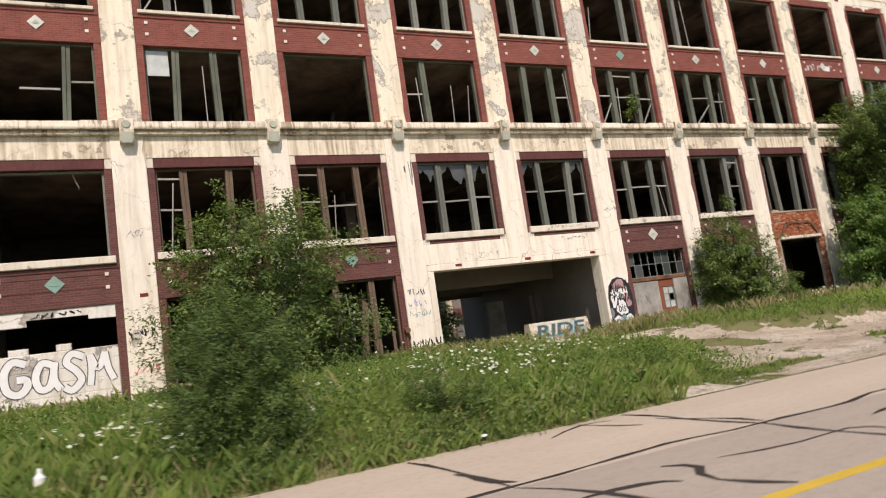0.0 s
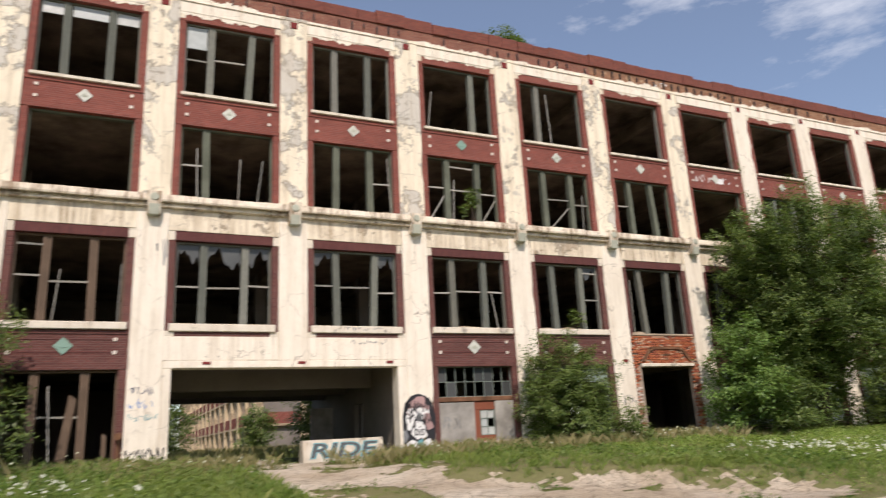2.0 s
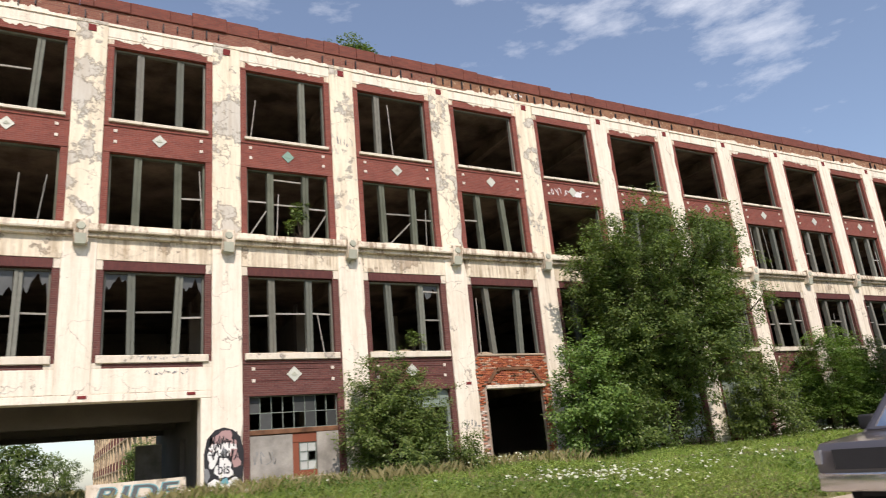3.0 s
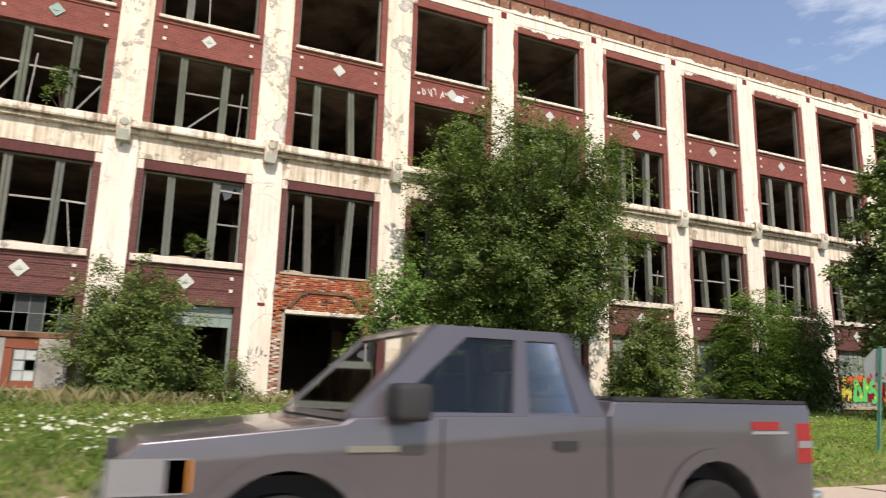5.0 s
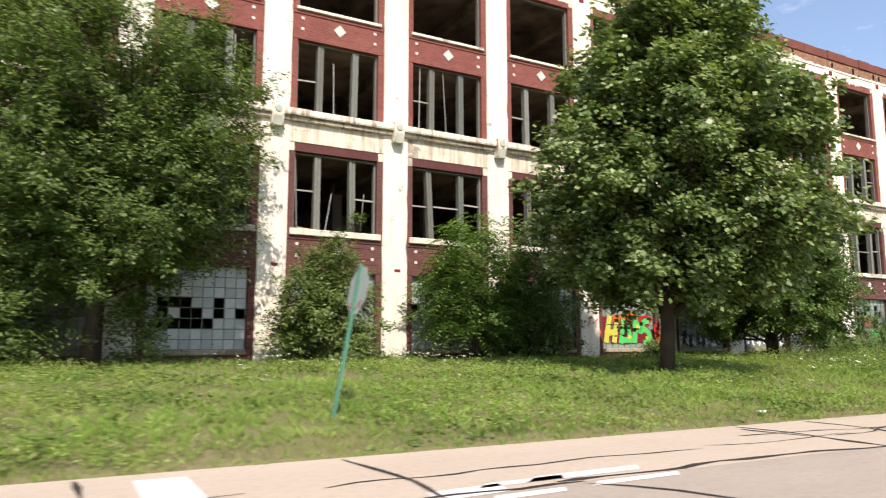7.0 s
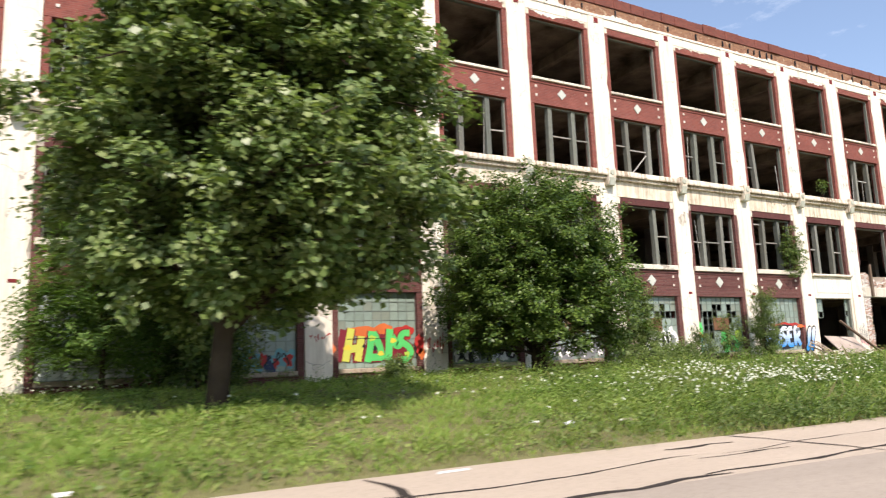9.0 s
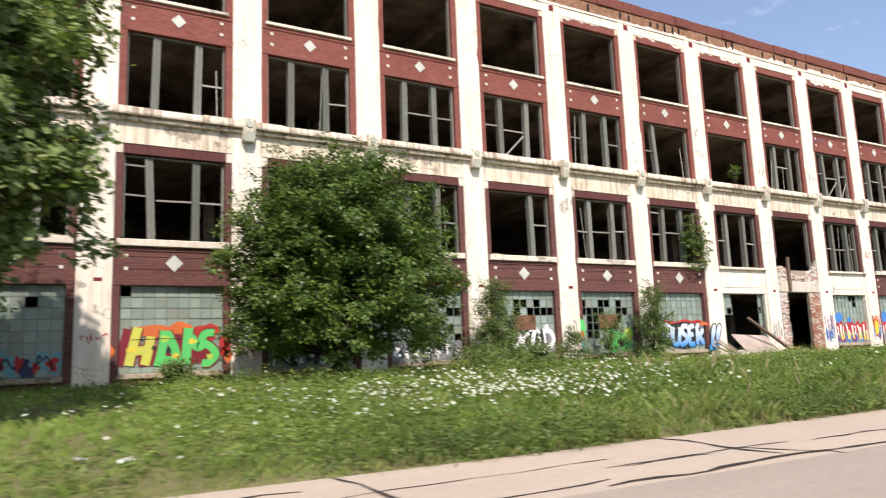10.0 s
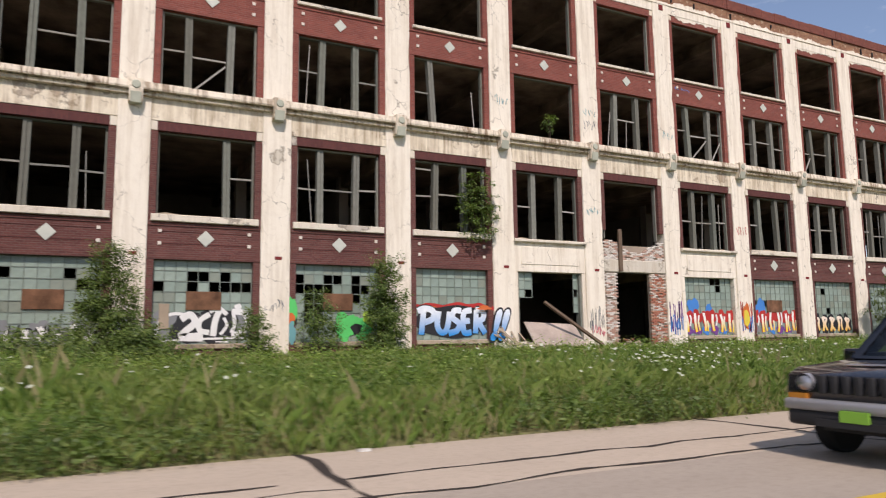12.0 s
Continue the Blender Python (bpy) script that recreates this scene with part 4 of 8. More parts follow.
def window(x0, z0, z1, mull="11", rails="000", glass="000", wood=WOOD, label=""):
    """A timber window in three lights. mull: the two posts; rails, glass: for each light."""
    WIN["n"] += 1
    c, d, y = x0 + JAMB, x0 + BAY - JAMB, 0.22
    h = random.Random(WIN["n"] * 13)
    g = Geo().slab(c, c + 0.07, y, y + 0.16, z0, z1, 0.01).slab(d - 0.07, d, y, y + 0.16, z0, z1, 0.01).slab(c + 0.07, d - 0.07, y + 0.004, y + 0.16, z1 - 0.07, z1, 0.01)
    w = g.part("window_%d" % WIN["n"], wood)
    tagged(w, label or "derelict timber window with weathered grey posts and no glass", "window", kind="structure")
    mx = (c + 0.28 * (d - c), c + 0.71 * (d - c))
    for i, m in enumerate(mx):
        if mull[i] == "1":
            lean = h.uniform(-0.05, 0.05) if h.random() < 0.7 else h.uniform(-0.16, 0.16)
            g = Geo()
            sh = Matrix(((1, 0, lean / (z1 - z0), m), (0, 1, 0, y), (0, 0, 1, z0), (0, 0, 0, 1)))
            g.box(-0.115, -0.01, -0.05, 0.18, 0, z1 - z0 - 0.07, sh).box(0.01, 0.115, -0.03, 0.18, 0, z1 - z0 - 0.07, sh).box(-0.05, 0.05, 0.0, 0.16, 0, z1 - z0 - 0.07, sh)
            g.part("post", wood, w)
    edges = [c + 0.07, mx[0] - 0.12, mx[0] + 0.12, mx[1] - 0.12, mx[1] + 0.12, d - 0.07]
    for i in range(3):
        a, b = edges[2 * i], edges[2 * i + 1]
        if rails[i] != "0":
            zr = z0 + (z1 - z0) * (0.50 + h.uniform(-0.05, 0.05))
            t = h.uniform(-0.03, 0.03)
            Geo().prism([(a, zr - 0.03), (b, zr - 0.03 + t), (b, zr + 0.03 + t), (a, zr + 0.03)], 1, y + 0.05, y + 0.11).part("rail", RAIL, w)
        if rails[i] == "2":
            Geo().prism([(a, z1 - 0.34), (b, z1 - 0.36), (b, z1 - 0.30), (a, z1 - 0.28)], 1, y + 0.05, y + 0.11).part("rail", RAIL, w)
        if rails[i] == "3":
            Geo().prism([(a, z0 + 0.05), (a + 0.035, z0 + 0.01), (b, z0 + 1.05), (b - 0.03, z0 + 1.09)], 1, y + 0.02, y + 0.07).part("fallen_rail", RAIL, w)
        if glass[i] == "0" and "1" in mull:
            if h.random() < 0.28:
                u, t, v = h.uniform(a, b), h.uniform(-0.22, 0.22), h.uniform(0.5, 1.0)
                Geo().prism([(u, z0), (u + 0.035, z0), (u + 0.035 + t, z0 + (z1 - z0) * v), (u + t, z0 + (z1 - z0) * v)], 1, y + 0.02, y + 0.05).part("loose_strip", RAIL, w)
            if h.random() < 0.3:
                d_ = h.uniform(0.1, 0.55)
                Geo().prism([(a, z0), (b, z0), (b, z0 + 0.04 + 0.03 * h.random()), (a + (b - a) * d_, z0 + 0.10 * h.random() + 0.02), (a, z0 + 0.06)], 1, y + 0.02, y + 0.16).part("sill_rubbish", BOARD, w)
        if glass[i] == "1":
            pts = [(a, z1 - 0.07), (a, z1 - 0.07 - h.uniform(0.5, 1.1))]
            n, dip = 14, h.uniform(0.5, 1.0)
            ph = [h.uniform(0, 6.28) for _ in range(3)]
            for q in range(1, n):
                t = q / n
                e = 0.5 + 0.28 * math.sin(5 * t + ph[0]) + 0.16 * math.sin(11 * t + ph[1]) + 0.10 * math.sin(23 * t + ph[2])
                pts.append((a + (b - a) * t, z1 - 0.09 - dip * max(0.02, e)))
            pts += [(b, z1 - 0.07 - h.uniform(0.4, 1.1)), (b, z1 - 0.07)]
            Geo().prism(pts, 1, y + 0.07, y + 0.078).part("broken_pane", SHARD, w, "jagged dirty glass left in the sash")
        if glass[i] == "2":
            Geo().slab(a, b, y + 0.05, y + 0.09, z1 - (0.95 if glass.count("2") == 1 else 0.5), z1 - 0.08, 0.005).part("grey_panel", GREYPANE, w)
    return w


SECOND = {-5: ("11", "111", "000"), -4: ("11", "011", "000"), -3: ("00", "000", "000"), -2: ("11", "200", "000"), -1: ("11", "210", "000"), 0: ("11", "111", "111"),
          1: ("11", "111", "101"), 2: ("11", "111", "000"), 3: ("11", "002", "001"), 4: ("11", "000", "000"), 5: ("11", "000", "000"),
          6: ("11", "101", "000"), 7: ("11", "101", "000"), 8: ("11", "111", "000"), 9: ("11", "010", "000"), 10: ("11", "211", "000"),
          11: ("11", "211", "000"), 12: ("11", "111", "000"), 13: ("01", "001", "000"), 14: ("11", "111", "000"), 15: ("11", "210", "000"),
          16: ("11", "101", "000"), 17: ("00", "000", "000"), 18: ("11", "111", "000"), 19: ("11", "100", "000")}
THIRD = {-4: ("11", "011", "000"), -3: ("01", "011", "000"), -2: ("11", "000", "200"), -1: ("00", "000", "000"), 0: ("10", "100", "000"), 1: ("11", "001", "000"),
         2: ("11", "323", "000"), 3: ("11", "031", "000"), 4: ("11", "100", "000"), 5: ("00", "000", "000"), 10: ("11", "001", "000"), 11: ("11", "001", "000"),
         12: ("11", "011", "000"), 13: ("11", "130", "000"), 14: ("11", "101", "000"), 15: ("10", "100", "000"), 16: ("00", "000", "000"),
         17: ("11", "010", "000"), 18: ("11", "133", "000"), 19: ("11", "111", "000"), 20: ("11", "310", "000")}
FOURTH = {-5: ("11", "000", "000"), -4: ("10", "000", "000"), -3: ("00", "300", "000"), -2: ("11", "300", "000"), -1: ("11", "000", "222"), 0: ("11", "110", "200"), 1: ("11", "000", "000"),
          2: ("01", "000", "000"), 3: ("10", "000", "000")}
for k in range(FIRST, LAST + 1):
    x0 = k * BAY
    m, r, g2 = SECOND.get(k, ("11", "110", "000"))
    brown = k in (-2, -1)
    window(x0, Z_SILL2 if k not in GATE + STUCCO_LOW + (4, 17) else Z_SILL2 - 0.12 if k != 17 else 5.55, Z_HEAD2, m, r, g2, BROWNWOOD if brown else WOOD,
           "open window hole with bare jambs" if m == "00" else "derelict timber window with broken glass in its sashes" if "1" in g2 else "")
    m, r, g2 = THIRD.get(k, ("11", "100", "000"))
    window(x0, Z_LEDGE, Z_HEAD3, m, r, g2, OLIVE if k < 6 else WOOD, "open window hole with bare jambs" if m == "00" else "")
    m, r, g2 = FOURTH.get(k, ("00", "000", "000"))
    window(x0, Z_SILL4, Z_HEAD4, m, r, g2, WOOD, "open window hole with bare jambs" if m == "00" else "")


def pane_window(x0, z0, z1, cols, rows, missing=(), broken=0.05, seed=1, mat=None, label="", c=None, d=None, panel=True):
    """A steel sash of small wired panes, some of them knocked out."""
    WIN["n"] += 1
    h = random.Random(seed)
    c, d, y = c or x0 + JAMB, d or x0 + BAY - JAMB, 0.26
    pw, ph = (d - c) / cols, (z1 - z0) / rows
    g = Geo()
    for i in range(cols + 1):
        x = min(max(c + i * pw, c + 0.012), d - 0.012)
        g.box(x - 0.012, x + 0.012, y - 0.02, y + 0.03, z0, z1)
    for j in range(rows + 1):
        z = min(max(z0 + j * ph, z0 + 0.012), z1 - 0.012)
        g.box(c, d, y - 0.016, y + 0.026, z - 0.012, z + 0.012)
    w = g.part("window_%d" % WIN["n"], STEEL)
    tagged(w, label or "steel factory window of small greenish wired panes, some knocked out", "window", kind="structure")
    me = Geo().slab(0.012, pw - 0.012, 0.0, 0.012, 0.012, ph - 0.012, 0.004).mesh("pane", mat or PANE)
    for i in range(cols):
        for j in range(rows):
            if (i, j) in missing or h.random() < broken:
                continue
            p = new("pane", me)
            p.parent = w
            p.location = (c + i * pw, y + h.uniform(-0.004, 0.004), z0 + j * ph)
            p.rotation_euler = (h.uniform(-0.02, 0.02), 0, h.uniform(-0.02, 0.02))
    return w


def holes(seed, cols, r0, r1, n):
    h = random.Random(seed)
    return {(h.randrange(cols), h.randrange(r0, r1)) for _ in range(n)}


for k in range(5, LAST + 1):
    if k in (16, 17):
        continue
    x0 = k * BAY
    miss, br = set(), 0.02
    if k == 6:
        miss = holes(4, 9, 2, 5, 16)
    elif k in (12, 13):
        miss, br = ({(3, 6), (4, 6), (6, 6), (5, 5), (6, 5), (8, 5), (0, 5)} if k == 13 else {(7, 5), (8, 5), (7, 3), (8, 2), (6, 6), (1, 6)}), 0.01
    elif k == 14:
        miss, br = {(0, 6), (3, 6), (4, 6), (6, 6), (6, 5), (5, 4), (6, 4), (0, 5), (3, 5)} | {(i, j) for i in (1, 2) for j in (2, 3, 4, 5)}, 0.02
    elif k == 18:
        miss = {(6, 6), (6, 7)}
    elif k == 19:
        miss = holes(19, 9, 2, 5, 8)
    pane_window(x0, Z_SILL1, Z_HEAD1, 9, 8, miss, br, k, GREYPANE if k in (6, 8) else None)
    if k in (11, 12, 13, 14, 19):
        Geo().slab(x0 + 1.75, x0 + 2.85, 0.2, 0.24, 2.35, 2.95, 0.006).part("panel", RUST if k != 15 else PLY, bpy.data.objects["window_%d" % WIN["n"]], "rusty sheet fixed over the panes")
for k in (-5, -4):
    pane_window(k * BAY, Z_SILL1, Z_HEAD1, 9, 8, holes(k, 9, 2, 6, 12), 0.05, 40 + k)

# bay with dark broken timber windows beside the gateway
for k in (-2, -1):
    x0 = k * BAY
    w = window(x0, Z_SILL1, Z_HEAD1, "11" if k == -1 else "10", "010", "000", BROWNWOOD, "wide broken timber window with torn boards in the ground storey")
    Geo().prism([(x0 + 2.3, 1.25), (x0 + 2.55, 1.25), (x0 + 2.75, 3.1), (x0 + 2.55, 3.25)], 1, 0.25, 0.29).part("torn_board", BROWNWOOD, w)
    Geo().prism([(x0 + 3.5, 1.25), (x0 + 3.62, 1.25), (x0 + 3.62, 2.0), (x0 + 3.5, 2.1)], 1, 0.25, 0.29).part("torn_board", BROWNWOOD, w)

# walled-up bay with white fascia and painted block wall
x0 = -3 * BAY
wall_in = Geo().slab(x0 + JAMB, x0 + BAY - JAMB, 0.12, 0.42, Z_SILL1 - 0.2, 2.72, 0.02).part("block_wall", BLOCK, factory, "low whitewashed block wall with large graffiti")
for i in range(8):
    for j in range(4):
        bx = x0 + JAMB + 0.02 + i * 0.385 + (0.19 if j % 2 else 0)
        if bx + 0.36 < x0 + BAY - JAMB:
            Geo().slab(bx, bx + 0.37, 0.108, 0.13, Z_SILL1 - 0.18 + j * 0.38, Z_SILL1 + 0.18 + j * 0.38, 0.008).part("block", BLOCK, wall_in)
Geo().slab(x0 + 1.0, x0 + 1.5, 0.15, 0.38, 2.72, 2.9, 0.02).part("block", BLOCK, wall_in)
Geo().slab(x0 + 2.2, x0 + 2.6, 0.15, 0.38, 2.72, 2.92, 0.02).part("block", BLOCK, wall_in)
Geo().prism([(x0 + JAMB, 3.95), (x0 + JAMB, 3.52), (x0 + 1.5, 3.52), (x0 + 1.5, 3.7), (x0 + 3.1, 3.7), (x0 + 3.1, 3.58), (x0 + BAY - JAMB, 3.56), (x0 + BAY - JAMB, 3.95)], 1, 0.1, 0.14).part("fascia_board", BLOCK, factory, "white fascia board with a torn edge")

# bay right of the gateway: pane strip over grey panels and a small door
x0 = 2 * BAY
pane_window(x0, 2.85, Z_HEAD1, 8, 2, {(1, 1), (2, 1), (3, 1), (0, 0), (2, 0), (3, 0), (4, 0), (6, 1), (7, 1), (6, 0)}, 0.0, 9, DARKPANE, "strip of dirty factory panes, half of them broken")
Geo().slab(x0 + JAMB, x0 + BAY - JAMB, 0.16, 0.4, 2.68, 2.85, 0.02).part("rusty_beam", RUST, factory)
Geo().slab(x0 + JAMB, x0 + 2.2, 0.2, 0.3, 0.6, 2.66, 0.01).part("grey_panel", PLY, factory)
Geo().slab(x0 + 3.05, x0 + BAY - JAMB + 0.1, 0.18, 0.28, 0.6, 2.72, 0.01).part("grey_panel", PLY, factory)
Geo().slab(x0 + 2.2, x0 + 2.42, 0.22, 0.3, 0.6, 2.4, 0.01).slab(x0 + 2.2, x0 + 3.05, 0.22, 0.3, 2.36, 2.68, 0.01).slab(x0 + 2.42, x0 + 3.05, 0.24, 0.3, 0.6, 1.45, 0.01).part("red_panel", DULLRED, factory)
pane_window(x0, 1.45, 2.36, 2, 3, {(1, 1)}, 0.0, 5, GREYPANE, "small door window with green frame", x0 + 2.44, x0 + 3.03)
# bay with a narrow green window beside the shrub
x0 = 3 * BAY
pane_window(x0, 3.3, Z_HEAD1, 8, 2, set(), 0.05, 6)
Geo().slab(x0 + BAY - JAMB - 0.12, x0 + BAY - JAMB, 0.2, 0.34, Z_SILL1, 3.3, 0.01).part("post", STEEL, factory)

# ---- doors with ragged brick, each brick laid by itself ----


def brick_field(parent, x0, x1, z0, z1, keep, mat, y=0.03, seed=2, thick=0.10):
    h = random.Random(seed)
    me = Geo().slab(0.004, 0.209, 0.0, thick, 0.003, 0.066, 0.006).mesh("brick", mat)
    j, z = 0, z0
    while z < z1 - 0.05:
        x = x0 - (0.107 if j % 2 else 0.0)
        while x < x1:
            if x >= x0 - 0.02 and x + 0.21 <= x1 + 0.02 and keep(x + 0.1, z + 0.035, h):
                b = new("brick", me)
                b.parent = parent
                b.location = (x, y + h.uniform(-0.015, 0.02), z)
                b.rotation_euler = (0, h.uniform(-0.015, 0.015), h.uniform(-0.03, 0.03))
            x += 0.213
        z += 0.071
        j += 1


x0 = 4 * BAY
core = Geo().box(x0 + PIER, x0 + 0.93, 0.07, 0.26, 0.3, 3.9).box(x0 + BAY - 0.9, x0 + BAY - PIER, 0.07, 0.26, 0.3, 3.9).box(x0 + PIER, x0 + BAY - PIER, 0.07, 0.5, 4.0, Z_SILL2 - 0.23)
infill4 = core.part("brick_surround", MORTAR, factory, "ragged orange brick round an open doorway")
brick_field(infill4, x0 + PIER, x0 + BAY - PIER, 4.02, Z_SILL2 - 0.24, lambda x, z, h: h.random() > 0.06, BRICK, 0.02, 5)
brick_field(infill4, x0 + PIER, x0 + 0.86, 0.9, 3.1, lambda x, z, h: h.random() > 0.12, PALEBRICK, 0.02, 6)
brick_field(infill4, x0 + PIER, x0 + 0.86, 3.1, 4.02, lambda x, z, h: h.random() > 0.12, BRICK, 0.02, 8)
brick_field(infill4, x0 + BAY - 0.92, x0 + BAY - PIER, 0.9, 4.02, lambda x, z, h: h.random() > 0.12, BRICK, 0.02, 7)
Geo().slab(x0 + 0.9, x0 + BAY - 0.8, -0.06, 0.3, 3.86, 4.0, 0.02).part("door_lintel", SILL, infill4, "pale stone door lintel")
hood = [(x0 + 0.95, 4.1), (x0 + 1.35, 4.62), (x0 + 1.5, 4.62), (x0 + 1.5, 4.7), (x0 + 3.1, 4.7), (x0 + 3.1, 4.62), (x0 + 3.25, 4.62), (x0 + 3.65, 4.1),
        (x0 + 3.5, 4.1), (x0 + 3.17, 4.54), (x0 + 3.0, 4.54), (x0 + 3.0, 4.6), (x0 + 1.6, 4.6), (x0 + 1.6, 4.54), (x0 + 1.43, 4.54), (x0 + 1.1, 4.1)]
for q in range(7):
    p, r = hood[q], hood[q + 1]
    s, t = hood[14 - q], hood[15 - q]
    Geo().prism([p, r, s, t], 1, -0.04, 0.03).part("hood_mould", RUST, infill4)
Geo().slab(x0 + 2.28, x0 + 2.34, 0.0, 0.03, 4.15, 4.45, 0.004).slab(x0 + 2.1, x0 + 2.55, 0.0, 0.03, 4.34, 4.4, 0.004).part("anchor_plate", RUST, infill4)

x0 = 17 * BAY
core = Geo().box(x0 + PIER, x0 + 1.18, 0.07, 0.22, 0.3, 4.05).box(x0 + 3.1, x0 + BAY - PIER, 0.07, 0.22, 0.3, 4.05).box(x0 + PIER, x0 + BAY - PIER, 0.07, 0.5, 4.05, 5.25)
infill17 = core.part("brick_surround", MORTAR, factory, "whitewashed ragged brick round a tall open doorway")
brick_field(infill17, x0 + PIER, x0 + BAY - PIER, 4.62, 5.5, lambda x, z, h: h.random() > 0.08 and z < 5.2 + 0.25 * math.sin(x * 2.1), LIMEBRICK, 0.02, 15)
brick_field(infill17, x0 + PIER, x0 + 1.24, 0.9, 4.05, lambda x, z, h: h.random() > 0.1, LIMEBRICK, 0.02, 16)
brick_field(infill17, x0 + 3.08, x0 + BAY - PIER, 0.9, 4.05, lambda x, z, h: h.random() > 0.1, PALEBRICK, 0.02, 17)
Geo().slab(x0 + PIER + 0.01, x0 + BAY - PIER - 0.01, 0.0, 0.4, 4.05, 4.62, 0.04).part("door_lintel", BARRIER, infill17, "chipped concrete door lintel")
Geo().slab(x0 + 1.28, x0 + 1.46, -0.12, -0.02, 4.1, 5.95, 0.01).part("loose_post", BROWNWOOD, infill17, "grey timber standing on the lintel")

# the wide opening beside it
x0 = 16 * BAY
pane_window(x0, 2.9, Z_HEAD1, 2, 3, {(1, 0)}, 0.0, 8, None, "remains of a pane window over an open doorway", x0 + JAMB, x0 + JAMB + 0.75)
pane_window(x0, 2.3, Z_HEAD1, 1, 5, {(0, 2)}, 0.0, 18, None, "strip of panes left at the side of an open doorway", x0 + BAY - JAMB - 0.3, x0 + BAY - JAMB - 0.05)
for s in (x0 + JAMB, x0 + BAY - JAMB):
    Geo().slab(s - 0.05, s + 0.04, 0.12, 0.4, 0.6, Z_HEAD1, 0.01).part("door_post", WOOD, factory)

# ---- plants ----
def quad_mesh(name, quads, mat, smooth=False):
    """A mesh out of an array of n loose quads, n x 4 x 3."""
    n = len(quads)
    me = bpy.data.meshes.new(name)
    me.vertices.add(4 * n)
    me.vertices.foreach_set("co", quads.astype(np.float32).ravel())
    me.loops.add(4 * n)
    me.loops.foreach_set("vertex_index", np.arange(4 * n, dtype=np.int32))
    me.polygons.add(n)
    me.polygons.foreach_set("loop_start", np.arange(0, 4 * n, 4, dtype=np.int32))
    me.materials.append(mat)
    me.update(calc_edges=True)
    return me


def unit(a):
    return a / (np.linalg.norm(a, axis=-1, keepdims=True) + 1e-9)


def leaves(pos, out, size, r, aspect=0.55, droop=0.35):
    """Leaf quads at pos, facing roughly out and up, with tips that hang."""
    n = len(pos)
    nrm = unit(out * 0.6 + np.array([0, 0, 0.7]) + r.normal(0, 0.45, (n, 3)))
    a = r.normal(0, 1, (n, 3)) + out * 0.8
    a[:, 2] -= droop
    a = unit(a - nrm * (a * nrm).sum(-1, keepdims=True))
    b = np.cross(nrm, a)
    s = (size * r.uniform(0.6, 1.35, n))[:, None]
    mid = pos + a * s * 0.45 - nrm * s * 0.06
    return np.stack([pos, mid + b * s * aspect * 0.5, pos + a * s, mid - b * s * aspect * 0.5], 1)


def crown_limbs(n, lo, hi, radius, centre, r, lump=0.2):
    """Ends of the main limbs, spread evenly over a crown of the given outline: radius(h) in metres, h from 0 to 1."""
    h = np.linspace(0.01, 0.99, 400)
    w = np.cumsum(radius(h) + 0.12 * radius(h).max())
    h = np.interp((np.arange(n) + r.uniform(0.1, 0.9, n)) / n * w[-1], w, h)
    ang = np.arange(n) * 2.39996 + r.uniform(-0.5, 0.5, n)
    f = r.uniform(0.72, 1.0, n) * (1 + lump * r.normal(0, 0.5, n).clip(-1, 0.6))
    rad = radius(h) * f
    p = np.stack([centre[0] + np.cos(ang) * rad, centre[1] + np.sin(ang) * rad, lo + h * (hi - lo)], -1)
    return p, ang, h


def sprays(p, d, per, length, wide, size, r, aspect=0.55, droop=0.35, spread=0.85):
    """Fans of leaves: each twig starts at p and grows along d; leaves stand to both sides of it, closer towards the tip."""
    n = len(p)
    up = np.array([0, 0, 1.0])
    side = unit(np.cross(d, up) + r.normal(0, 0.55, (n, 3)))
    L = length * r.uniform(0.6, 1.3, (n, 1, 1))
    u = r.uniform(0, 1, (n, per, 1)) ** 0.8
    v = r.uniform(-1, 1, (n, per, 1))
    taper = 0.25 + 1.15 * np.sqrt(u) * (1 - u) ** 0.6
    pos = p[:, None] + d[:, None] * (L * u) + side[:, None] * (wide * v * taper) - up * (droop * L * u * u) + r.normal(0, size * 0.8, (n, per, 3))
    a = d[:, None] * 0.7 + side[:, None] * np.sign(v) * spread + r.normal(0, 0.35, (n, per, 3)) - up * 0.3
    nrm = unit(up * 0.85 + d[:, None] * 0.25 + np.array([0, -0.25, 0]) + r.normal(0, 0.42, (n, per, 3)))
    a = unit(a - nrm * (a * nrm).sum(-1, keepdims=True))
    b = np.cross(nrm, a)
    s = size * r.uniform(0.6, 1.35, (n, per, 1))
    mid = pos + a * s * 0.45 - nrm * s * 0.06
    return np.stack([pos, mid + b * s * aspect * 0.5, pos + a * s - nrm * s * 0.12, mid - b * s * aspect * 0.5], 2).reshape(-1, 4, 3)


def leafed(p, o, per, spread, size, r, flat=0.6, aspect=0.55, droop=0.35):
    """Leaves round each shoot, thickest on its outer and upper side."""
    n = len(p)
    q = unit(r.normal(0, 1, (n, per, 3)) + o[:, None] * 0.8 + np.array([0, 0, 0.75]))
    d = q * (spread * r.uniform(0.35, 1.0, (n, per, 1)) * r.uniform(0.7, 1.3, (n, 1, 1)))
    d[..., 2] *= flat
    return leaves((p[:, None] + d).reshape(-1, 3), q.reshape(-1, 3), size, r, aspect, droop)


